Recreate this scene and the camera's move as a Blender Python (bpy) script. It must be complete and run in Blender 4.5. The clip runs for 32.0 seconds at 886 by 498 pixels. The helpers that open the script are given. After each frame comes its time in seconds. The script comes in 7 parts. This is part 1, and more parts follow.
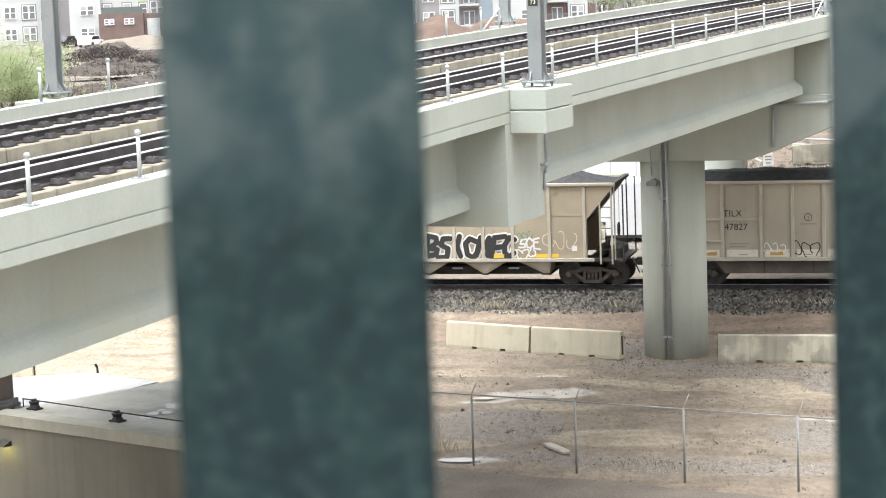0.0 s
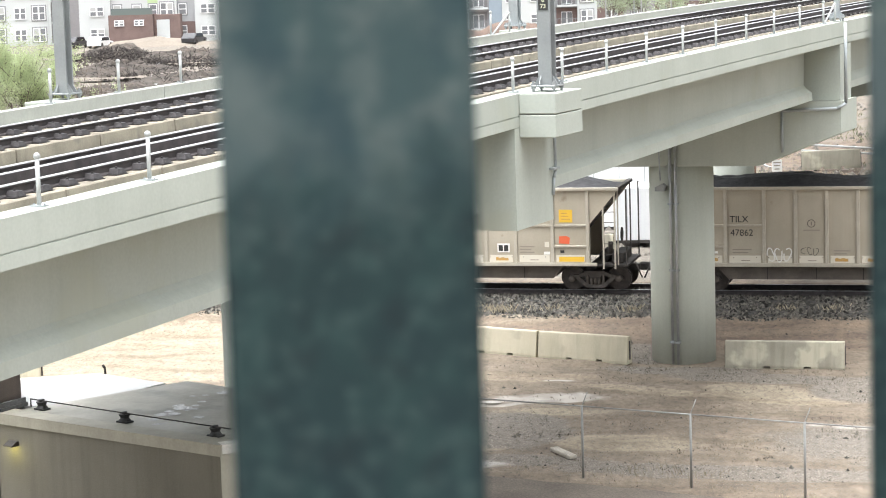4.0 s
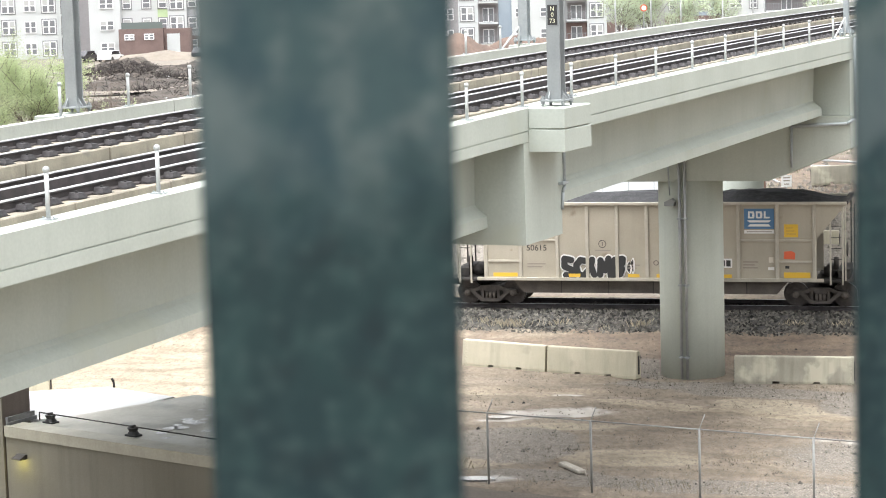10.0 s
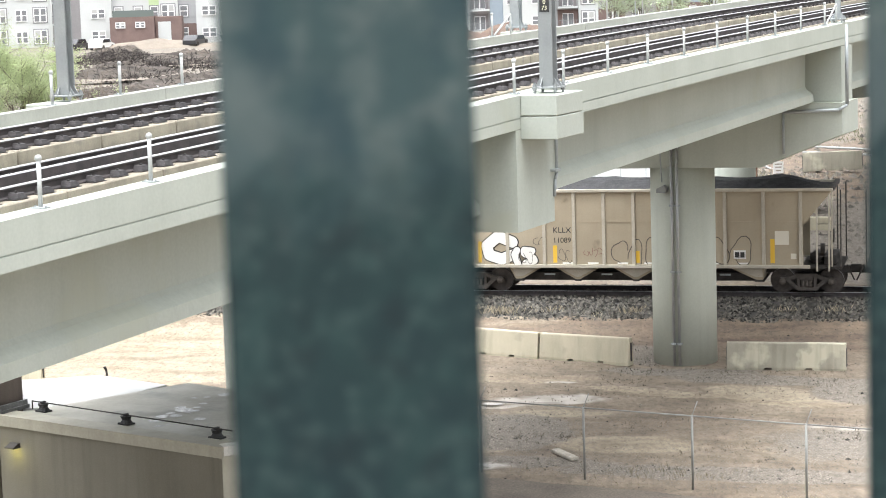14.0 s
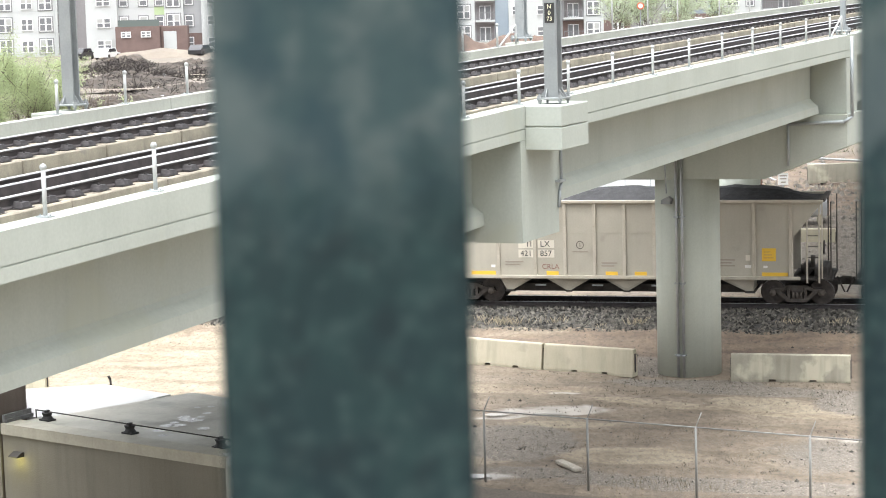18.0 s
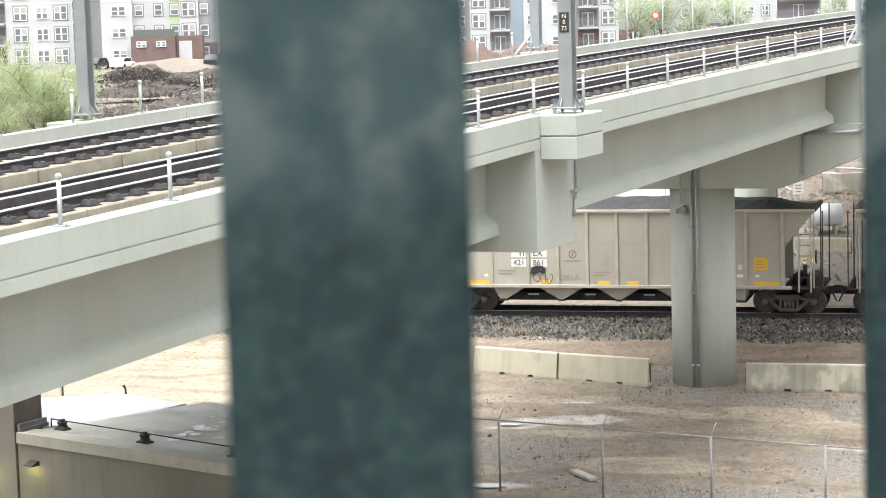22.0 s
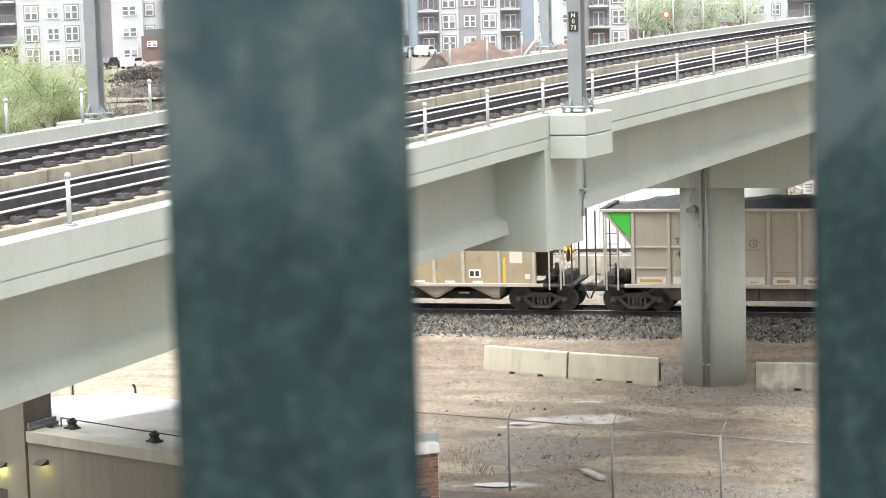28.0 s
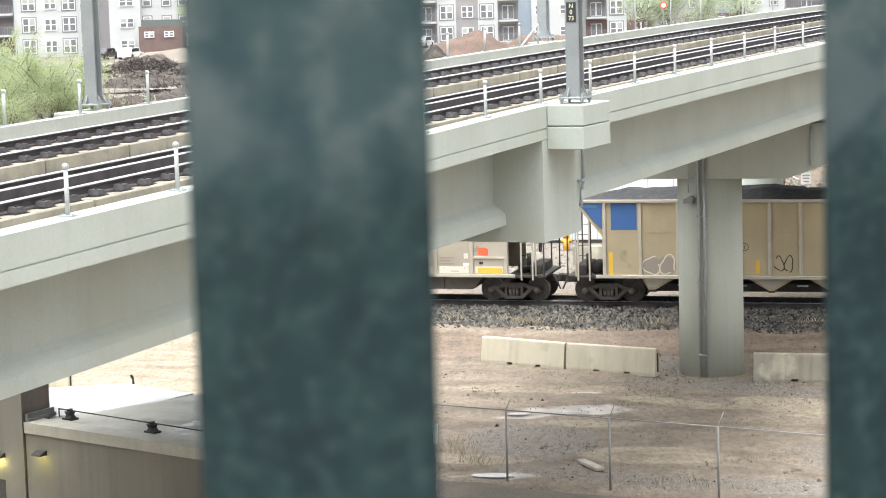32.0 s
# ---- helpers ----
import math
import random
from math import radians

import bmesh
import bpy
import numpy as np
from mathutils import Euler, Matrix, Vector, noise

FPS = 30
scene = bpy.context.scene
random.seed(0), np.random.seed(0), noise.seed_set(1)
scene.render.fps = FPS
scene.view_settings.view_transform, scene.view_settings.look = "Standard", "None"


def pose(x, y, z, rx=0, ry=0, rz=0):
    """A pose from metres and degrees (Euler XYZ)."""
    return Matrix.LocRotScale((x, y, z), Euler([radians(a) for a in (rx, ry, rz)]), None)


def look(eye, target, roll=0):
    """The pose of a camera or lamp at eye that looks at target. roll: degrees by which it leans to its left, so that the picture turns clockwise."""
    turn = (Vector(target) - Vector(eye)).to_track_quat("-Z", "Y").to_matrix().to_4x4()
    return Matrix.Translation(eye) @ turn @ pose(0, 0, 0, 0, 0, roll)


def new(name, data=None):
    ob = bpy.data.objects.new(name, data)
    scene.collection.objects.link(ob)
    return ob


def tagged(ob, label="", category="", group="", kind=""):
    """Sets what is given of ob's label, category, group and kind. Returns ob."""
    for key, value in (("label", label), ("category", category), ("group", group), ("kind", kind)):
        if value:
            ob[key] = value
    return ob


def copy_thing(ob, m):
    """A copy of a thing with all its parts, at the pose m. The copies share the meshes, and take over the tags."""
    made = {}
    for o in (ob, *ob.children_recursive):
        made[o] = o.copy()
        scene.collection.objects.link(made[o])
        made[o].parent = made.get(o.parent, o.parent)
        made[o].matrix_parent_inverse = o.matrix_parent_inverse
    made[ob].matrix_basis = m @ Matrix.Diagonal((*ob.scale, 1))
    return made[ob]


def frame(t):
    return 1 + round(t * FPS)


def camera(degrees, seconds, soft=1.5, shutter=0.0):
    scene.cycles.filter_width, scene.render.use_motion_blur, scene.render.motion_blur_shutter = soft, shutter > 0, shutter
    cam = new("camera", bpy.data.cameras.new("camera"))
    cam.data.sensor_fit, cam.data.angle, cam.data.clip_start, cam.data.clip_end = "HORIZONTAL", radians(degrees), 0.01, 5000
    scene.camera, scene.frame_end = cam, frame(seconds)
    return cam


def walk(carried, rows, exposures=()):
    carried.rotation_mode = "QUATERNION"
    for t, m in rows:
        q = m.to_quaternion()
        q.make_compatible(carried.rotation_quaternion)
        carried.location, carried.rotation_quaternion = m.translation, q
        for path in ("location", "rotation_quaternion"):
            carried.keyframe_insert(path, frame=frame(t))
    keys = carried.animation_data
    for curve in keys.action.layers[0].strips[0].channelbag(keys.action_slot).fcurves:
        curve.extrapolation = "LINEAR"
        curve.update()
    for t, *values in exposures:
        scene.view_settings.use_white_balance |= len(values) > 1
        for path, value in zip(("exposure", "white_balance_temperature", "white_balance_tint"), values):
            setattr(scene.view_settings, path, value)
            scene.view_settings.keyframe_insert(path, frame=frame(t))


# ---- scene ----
cam = camera(22.5, 32.0, soft=1.0)
cam.data.dof.use_dof = True
cam.data.dof.focus_distance = 72.0
cam.data.dof.aperture_fstop = 15.0
walk(cam, [
    (0, pose(0.0125, 0.0166, 13.4, 82.494, 2.148, -0.559)),
    (0.5, pose(0.0062, 0.0146, 13.4, 82.601, 2.06, -0.543)),
    (1, pose(-0.0092, 0.0129, 13.4, 82.691, 1.986, -0.453)),
    (1.5, pose(-0.0047, 0.0113, 13.4, 82.7, 1.822, -0.398)),
    (2, pose(0.0014, 0.0099, 13.4, 82.701, 1.74, -0.404)),
    (2.5, pose(-0.0072, 0.0087, 13.4, 82.654, 1.69, -0.351)),
    (3, pose(-0.008, 0.0076, 13.4, 82.598, 1.753, -0.313)),
    (3.5, pose(-0.0035, 0.0067, 13.4, 82.575, 1.76, -0.313)),
    (5.5, pose(-0.0111, 0.004, 13.4, 82.768, 1.662, -0.287)),
    (6, pose(-0.0046, 0.0035, 13.4, 82.812, 1.704, -0.287)),
    (6.5, pose(-0.0023, 0.0031, 13.4, 82.852, 1.826, -0.311)),
    (7, pose(-0.0069, 0.0028, 13.4, 82.886, 1.76, -0.27)),
    (7.5, pose(0.0032, 0.0025, 13.4, 82.888, 1.832, -0.356)),
    (8, pose(0.008, 0.0023, 13.4, 82.905, 1.777, -0.366)),
    (8.5, pose(0.0078, 0.002, 13.4, 82.92, 1.675, -0.325)),
    (9, pose(0.0044, 0.0018, 13.4, 82.957, 1.627, -0.232)),
    (9.5, pose(0.0078, 0.0016, 13.4, 82.964, 1.622, -0.135)),
    (10, pose(0.0074, 0.0014, 13.4, 82.972, 1.641, -0.05)),
    (10.5, pose(0.0041, 0.0012, 13.4, 82.994, 1.747, -0.102)),
    (11, pose(0.0069, 0.001, 13.4, 82.952, 1.761, -0.167)),
    (11.5, pose(0.0015, 0.0008, 13.4, 82.888, 1.774, -0.224)),
    (12, pose(-0.0063, 0.0006, 13.4, 82.814, 1.705, -0.217)),
    (12.5, pose(-0.0005, 0.0003, 13.4, 82.733, 1.773, -0.233)),
    (13, pose(0.0004, 0, 13.4, 82.681, 1.705, -0.219)),
    (13.5, pose(-0.005, -0.0003, 13.4, 82.68, 1.729, -0.203)),
    (14, pose(-0.0038, -0.0007, 13.4, 82.642, 1.785, -0.278)),
    (14.5, pose(-0.0068, -0.0012, 13.4, 82.657, 1.691, -0.285)),
    (16.5, pose(-0.0007, -0.0034, 13.4, 82.67, 1.854, -0.338)),
    (17, pose(0.0056, -0.0041, 13.4, 82.736, 1.837, -0.355)),
    (17.5, pose(0.0049, -0.0049, 13.4, 82.843, 1.815, -0.268)),
    (18, pose(0.0015, -0.0057, 13.4, 82.915, 1.593, -0.134)),
    (18.5, pose(0.0031, -0.0066, 13.4, 82.96, 1.583, -0.022)),
    (19, pose(-0.0038, -0.0075, 13.4, 82.985, 1.514, 0.127)),
    (19.5, pose(-0.0043, -0.0085, 13.4, 83.032, 1.516, 0.207)),
    (20, pose(-0.0003, -0.0096, 13.4, 83.028, 1.564, 0.226)),
    (20.5, pose(0.0088, -0.0107, 13.4, 83.075, 1.596, 0.225)),
    (21, pose(0.0125, -0.0119, 13.4, 83.126, 1.662, 0.207)),
    (21.5, pose(0.0017, -0.0131, 13.4, 83.164, 1.573, 0.263)),
    (22, pose(0.0063, -0.0144, 13.4, 83.167, 1.626, 0.252)),
    (22.5, pose(0.0068, -0.0157, 13.4, 83.18, 1.747, 0.175)),
    (23, pose(0.0038, -0.0171, 13.4, 83.201, 1.718, 0.122)),
    (23.5, pose(0.0086, -0.0185, 13.4, 83.213, 1.787, 0.049)),
    (24, pose(0.0082, -0.02, 13.4, 83.263, 1.713, 0.026)),
    (24.5, pose(0.0036, -0.0215, 13.4, 83.304, 1.573, 0.066)),
    (25, pose(0.0095, -0.023, 13.4, 83.358, 1.566, 0.113)),
    (25.5, pose(0.0133, -0.0245, 13.4, 83.324, 1.486, 0.221)),
    (27.5, pose(0.0254, -0.0308, 13.4, 83.204, 1.667, 0.574)),
    (28, pose(0.0342, -0.0323, 13.4, 83.158, 1.65, 0.524)),
    (28.5, pose(0.0430, -0.0339, 13.4, 83.133, 1.661, 0.517)),
    (29, pose(0.0438, -0.0354, 13.4, 83.105, 1.599, 0.549)),
    (29.5, pose(0.0411, -0.0369, 13.4, 83.069, 1.646, 0.537)),
    (30, pose(0.0274, -0.0383, 13.4, 83.018, 1.583, 0.549)),
    (30.5, pose(0.0252, -0.0397, 13.4, 82.986, 1.52, 0.515)),
    (31, pose(0.0300, -0.041, 13.4, 82.918, 1.581, 0.475)),
    (31.5, pose(0.0333, -0.0422, 13.4, 82.91, 1.62, 0.421)),
    (32, pose(0.0256, -0.0433, 13.4, 82.919, 1.655, 0.455))
], exposures=[(0, 1.90, 6260, 9), (32, 1.90, 6260, 9)])

# ---- light: bright overcast ----
world = bpy.data.worlds.new("sky_world")
scene.world = world
world.use_nodes = True
wn, wl = world.node_tree.nodes, world.node_tree.links
bg = wn["Background"]
sky = wn.new("ShaderNodeTexSky")
sky.sky_type = "NISHITA"
sky.sun_disc = False
sky.sun_elevation = radians(78)
sky.sun_rotation = radians(215)
sky.air_density, sky.dust_density, sky.ozone_density = 1.0, 8.0, 1.0
soft_sky = wn.new("ShaderNodeHueSaturation")
soft_sky.inputs["Saturation"].default_value = 0.12
wl.new(sky.outputs[0], soft_sky.inputs["Color"])
wl.new(soft_sky.outputs[0], bg.inputs["Color"])
bg.inputs["Strength"].default_value = 0.096
sun = new("sun", bpy.data.lights.new("sun", "SUN"))
sun.data.energy = 1.2
sun.data.angle = radians(80)
sun.data.color = (1.0, 0.97, 0.93)
sun.matrix_world = look((0, 0, 60), (-5, 10, 0))

# ---- materials ----
def rgb(c):
    return (*c, 1.0)


def material(name, base, second=None, rough=0.8, metal=0.0, scale=3.0, fine=60.0, bump=0.15, grain=0.12, spread=0.0,
             stain=None, stain_at=0.62, stain_scale=1.2, streak=0.0, spec=0.4, island=0.0, coat=0.0, rough_var=0.1):
    """Procedural surface: two scales of colour change, optional stains and streaks, fine relief."""
    m = bpy.data.materials.new(name)
    m.use_nodes = True
    n, l = m.node_tree.nodes, m.node_tree.links
    b = n["Principled BSDF"]
    b.inputs["Metallic"].default_value = metal
    b.inputs["Specular IOR Level"].default_value = spec
    tc = n.new("ShaderNodeTexCoord")
    geo = n.new("ShaderNodeNewGeometry")

    def tex(s, detail=4.0, stretch=None):
        t = n.new("ShaderNodeTexNoise")
        t.inputs["Scale"].default_value = s
        t.inputs["Detail"].default_value = detail
        if stretch:
            mp = n.new("ShaderNodeMapping")
            mp.inputs["Scale"].default_value = stretch
            l.new(geo.outputs["Position"], mp.inputs["Vector"])
            l.new(mp.outputs[0], t.inputs["Vector"])
        else:
            l.new(geo.outputs["Position"] if spread == 0 else tc.outputs["Object"], t.inputs["Vector"])
        return t

    def ramp(src, a, c):
        r = n.new("ShaderNodeMapRange")
        r.inputs["From Min"].default_value, r.inputs["From Max"].default_value = a, c
        l.new(src, r.inputs["Value"])
        return r.outputs["Result"]

    def mix(fac, a, c, mode="MIX"):
        x = n.new("ShaderNodeMix")
        x.data_type, x.blend_type = "RGBA", mode
        for sock, v in ((x.inputs["Factor"], fac), (x.inputs["A"], a), (x.inputs["B"], c)):
            if hasattr(v, "links"):
                l.new(v, sock)
            elif isinstance(v, tuple):
                sock.default_value = rgb(v)
            else:
                sock.default_value = v
        return x.outputs["Result"]

    big = tex(scale)
    small = tex(fine, 3.0)
    second = second or tuple(v * 0.72 for v in base)
    col = mix(ramp(big.outputs["Fac"], 0.35, 0.65), base, second)
    col = mix(ramp(small.outputs["Fac"], 0.3, 0.7), col, mix(1.0, col, (1 - 2.2 * grain,) * 3, "MULTIPLY"))
    if stain:
        st = tex(stain_scale, 6.0)
        col = mix(ramp(st.outputs["Fac"], stain_at, stain_at + 0.08), col, stain)
    if streak > 0:
        sk = tex(1.0, 5.0, (5.0, 5.0, 0.25))
        col = mix(ramp(sk.outputs["Fac"], 0.45, 0.75), col, mix(1.0, col, (1 - streak,) * 3, "MULTIPLY"))
    if island > 0:
        ob = n.new("ShaderNodeObjectInfo")
        col = mix(ramp(ob.outputs["Random"], 0.0, 1.0), col, mix(1.0, col, (1 - island,) * 3, "MULTIPLY"))
        col = mix(ramp(geo.outputs["Random Per Island"], 0.0, 1.0), col, mix(1.0, col, (1 - island,) * 3, "MULTIPLY"))
    l.new(col, b.inputs["Base Color"])
    rr = n.new("ShaderNodeMapRange")
    rr.inputs["To Min"].default_value, rr.inputs["To Max"].default_value = max(rough - rough_var, 0.03), min(rough + rough_var, 1)
    l.new(big.outputs["Fac"], rr.inputs["Value"])
    l.new(rr.outputs["Result"], b.inputs["Roughness"])
    if bump > 0:
        bp = n.new("ShaderNodeBump")
        bp.inputs["Strength"].default_value = bump
        bp.inputs["Distance"].default_value = 0.02
        l.new(small.outputs["Fac"], bp.inputs["Height"])
        l.new(bp.outputs[0], b.inputs["Normal"])
    b.inputs["Coat Weight"].default_value = coat
    return m


def plain(name, c, rough=0.5, metal=0.0, emit=0.0):
    m = bpy.data.materials.new(name)
    m.use_nodes = True
    b = m.node_tree.nodes["Principled BSDF"]
    b.inputs["Base Color"].default_value = rgb(c)
    b.inputs["Roughness"].default_value = rough
    b.inputs["Metallic"].default_value = metal
    if emit:
        b.inputs["Emission Color"].default_value = rgb(c)
        b.inputs["Emission Strength"].default_value = emit
    return m


def slat_paint():
    """Old green paint on steel: cloudy patches, a greyer upper half, and a light patch painted as a wedge at one edge
    of each slat.
    """
    m = bpy.data.materials.new("green_painted_steel")
    m.use_nodes = True
    n, l = m.node_tree.nodes, m.node_tree.links
    b = n["Principled BSDF"]
    b.inputs["Roughness"].default_value = 0.55
    b.inputs["Specular IOR Level"].default_value = 0.12
    tc = n.new("ShaderNodeTexCoord")
    xyz = n.new("ShaderNodeSeparateXYZ")
    l.new(tc.outputs["Object"], xyz.inputs[0])

    def noise_at(scale, detail, stretch=1.0, shift=0.0):
        mp = n.new("ShaderNodeMapping")
        mp.inputs["Scale"].default_value = (1, 1, stretch)
        mp.inputs["Location"].default_value = (scale * 0.37 + shift, 0.2, scale * 0.11 + shift)
        l.new(tc.outputs["Object"], mp.inputs["Vector"])
        t = n.new("ShaderNodeTexNoise")
        t.inputs["Scale"].default_value, t.inputs["Detail"].default_value = scale, detail
        l.new(mp.outputs[0], t.inputs["Vector"])
        return t.outputs["Fac"]

    def calc(op, *vals):
        x = n.new("ShaderNodeMath")
        x.operation = op
        for sock, v in zip(x.inputs, vals):
            if isinstance(v, (int, float)):
                sock.default_value = v
            else:
                l.new(v, sock)
        return x.outputs[0]

    def mr(v, lo, hi, a=0.0, c=1.0):
        r = n.new("ShaderNodeMapRange")
        r.interpolation_type = "SMOOTHSTEP"
        for k, val in (("From Min", lo), ("From Max", hi), ("To Min", a), ("To Max", c)):
            r.inputs[k].default_value = val
        l.new(v, r.inputs["Value"])
        return r.outputs["Result"]

    def mix(fac, a, c):
        x = n.new("ShaderNodeMix")
        x.data_type = "RGBA"
        for sock, v in ((x.inputs["Factor"], fac), (x.inputs["A"], a), (x.inputs["B"], c)):
            if isinstance(v, tuple):
                sock.default_value = rgb(v)
            else:
                l.new(v, sock)
        return x.outputs["Result"]
    col = (0.0168, 0.0305, 0.0318)
    for scale, detail, lo, hi, c, amount, stretch in ((16.0, 3.0, 0.42, 0.62, (0.0138, 0.0250, 0.0290), 0.7, 0.5), (40.0, 4.0, 0.45, 0.66, (0.0205, 0.0400, 0.0395), 0.6, 0.8), (75.0, 4.0, 0.48, 0.66, (0.0280, 0.0500, 0.0485), 0.7, 0.9),
                                                      (130.0, 4.0, 0.50, 0.68, (0.0370, 0.0590, 0.0570), 0.6, 1.0), (60.0, 5.0, 0.52, 0.68, (0.0150, 0.0238, 0.0260), 0.7, 1.0)):
        col = mix(mr(noise_at(scale, detail, stretch), lo, hi, 0.0, amount), col, c)
    # greyer upper half with a cloudy lower edge
    cloud = calc("MULTIPLY_ADD", noise_at(22.0, 5.0, 0.9, 3.0), 0.10, xyz.outputs["Z"])
    cloud = calc("MULTIPLY_ADD", noise_at(48.0, 3.0, 0.8, 7.0), 0.05, cloud)
    fleck = mix(mr(noise_at(55.0, 5.0, 1.0, 5.0), 0.40, 0.65), (0.042, 0.067, 0.069), (0.090, 0.112, 0.108))
    fleck = mix(mr(noise_at(27.0, 4.0, 0.8, 11.0), 0.46, 0.64, 0.0, 0.75), fleck, (0.026, 0.048, 0.057))
    col = mix(mr(cloud, 13.355, 13.415, 0.0, 0.80), col, fleck)
    # paler wedge: a patch of light put into the colour, pointing away from the edge
    for x0, reach, zc, tall, amount in ((-0.089, 0.037, 13.340, 0.032, 0.42), (0.2135, 0.038, 13.335, 0.038, 0.62)):
        off = calc("ABSOLUTE", calc("SUBTRACT", xyz.outputs["Z"], zc))
        run = calc("MULTIPLY", calc("SUBTRACT", xyz.outputs["X"], x0), tall / reach)
        ragged = calc("MULTIPLY_ADD", noise_at(30.0, 4.0, 1.0, 9.0), 0.012, -0.006)
        inside = calc("ADD", calc("SUBTRACT", calc("SUBTRACT", tall, run), off), ragged)
        here = calc("LESS_THAN", calc("ABSOLUTE", calc("SUBTRACT", xyz.outputs["X"], x0 + 0.05)), 0.06)
        col = mix(calc("MULTIPLY", mr(inside, -0.003, 0.010, 0.0, amount), here), col, (0.080, 0.100, 0.100))
    l.new(col, b.inputs["Base Color"])
    return m


M = {}
M["concrete"] = material("painted_concrete", (0.465, 0.495, 0.445), (0.425, 0.452, 0.404), 0.85, scale=0.5, fine=18, bump=0.05, grain=0.03, streak=0.04, spec=0.2, stain=(0.415, 0.435, 0.37), stain_at=0.60, stain_scale=0.5)
M["column"] = material("column_concrete", (0.555, 0.585, 0.52), (0.515, 0.545, 0.48), 0.85, scale=0.7, fine=18, bump=0.05, grain=0.03, streak=0.05, spec=0.2)
M["plinth"] = material("weathered_plinth_concrete", (0.325, 0.290, 0.228), (0.245, 0.216, 0.172), 0.9, scale=1.5, fine=40, grain=0.10, streak=0.16, stain=(0.20, 0.178, 0.15), stain_at=0.62, stain_scale=2.2)
M["bare_parapet"] = material("bare_parapet_concrete", (0.43, 0.435, 0.395), (0.385, 0.388, 0.35), 0.88, scale=0.6, fine=18, bump=0.05, grain=0.04, streak=0.08, spec=0.2)
M["barrier"] = material("barrier_concrete", (0.56, 0.515, 0.395), (0.49, 0.45, 0.34), 0.85, scale=0.9, fine=40, grain=0.06, stain=(0.42, 0.38, 0.295), stain_at=0.63, stain_scale=1.4, streak=0.15)
M["pipe"] = material("pale_steel_conduit", (0.50, 0.51, 0.515), (0.42, 0.43, 0.435), 0.35, 0.5, scale=3, fine=20, bump=0.02, grain=0.04)
M["track_bed"] = material("dark_track_slab", (0.085, 0.083, 0.092), (0.055, 0.054, 0.062), 0.9, scale=2, fine=30)
M["rail_side"] = material("rusty_rail_steel", (0.090, 0.078, 0.077), (0.060, 0.054, 0.055), 0.75, 0.2, scale=4, fine=50)
M["rail_top"] = material("polished_rail_head", (0.66, 0.66, 0.66), (0.56, 0.56, 0.57), 0.45, 0.35, scale=5, fine=60, bump=0.02, grain=0.02)
M["fastener"] = material("dark_rail_fastener", (0.085, 0.078, 0.079), (0.050, 0.046, 0.047), 0.38, 0.3, scale=12, fine=60)
M["galv"] = material("galvanised_steel", (0.42, 0.45, 0.46), (0.36, 0.39, 0.40), 0.5, 0.35, scale=3, fine=20, bump=0.03, grain=0.05)
M["pole"] = material("grey_painted_pole", (0.30, 0.315, 0.315), (0.26, 0.275, 0.28), 0.5, 0.2, scale=2, fine=25, bump=0.03, grain=0.04)
M["post_white"] = material("pale_galvanised_post", (0.50, 0.51, 0.505), (0.40, 0.41, 0.405), 0.5, 0.2, scale=4, fine=30, bump=0.03, grain=0.05)
M["slat"] = slat_paint()
M["deck_grey"] = material("walkway_concrete", (0.35, 0.35, 0.34), None, 0.9)
M["car_tan"] = material("weathered_tan_car_paint", (0.475, 0.430, 0.345), (0.405, 0.362, 0.285), 0.65, scale=0.45, fine=30, bump=0.05, grain=0.05, stain=(0.27, 0.225, 0.165), stain_at=0.66, stain_scale=1.1, streak=0.045)
M["car_brown"] = material("weathered_brown_car_paint", (0.440, 0.378, 0.280), (0.375, 0.318, 0.232), 0.65, scale=0.45, fine=30, bump=0.05, grain=0.05, stain=(0.27, 0.225, 0.165), stain_at=0.66, stain_scale=1.1, streak=0.045)
M["car_grey"] = material("weathered_grey_car_paint", (0.480, 0.450, 0.375), (0.410, 0.384, 0.318), 0.65, scale=0.45, fine=30, bump=0.05, grain=0.05, stain=(0.34, 0.315, 0.265), stain_at=0.63, stain_scale=0.9, streak=0.045)
M["car_ochre"] = material("weathered_ochre_car_paint", (0.415, 0.338, 0.218), (0.338, 0.272, 0.178), 0.65, scale=0.45, fine=30, bump=0.05, grain=0.05, stain=(0.27, 0.225, 0.165), stain_at=0.66, stain_scale=1.1, streak=0.045)
M["car_gold"] = material("weathered_yellow_tan_car_paint", (0.490, 0.412, 0.262), (0.410, 0.342, 0.222), 0.65, scale=0.45, fine=30, bump=0.05, grain=0.05, stain=(0.27, 0.225, 0.165), stain_at=0.66, stain_scale=1.1, streak=0.045)
M["car_rib"] = material("pale_car_rib_paint", (0.525, 0.485, 0.405), (0.455, 0.415, 0.342), 0.65, scale=2.0, fine=30, bump=0.05, grain=0.08, stain=(0.37, 0.325, 0.26), stain_at=0.66, stain_scale=7)
M["under"] = material("dark_car_underframe", (0.085, 0.076, 0.070), (0.05, 0.046, 0.043), 0.8, 0.1, scale=3, fine=30)
M["tub"] = material("brown_dirty_steel", (0.185, 0.16, 0.138), (0.13, 0.112, 0.098), 0.8, scale=2, fine=30)
M["wheel"] = material("wheel_steel", (0.115, 0.098, 0.09), (0.075, 0.065, 0.06), 0.6, 0.2, scale=6, fine=40)
M["tread"] = material("bright_wheel_tread", (0.5, 0.5, 0.5), None, 0.3, 0.9, scale=6, fine=40, bump=0.02)
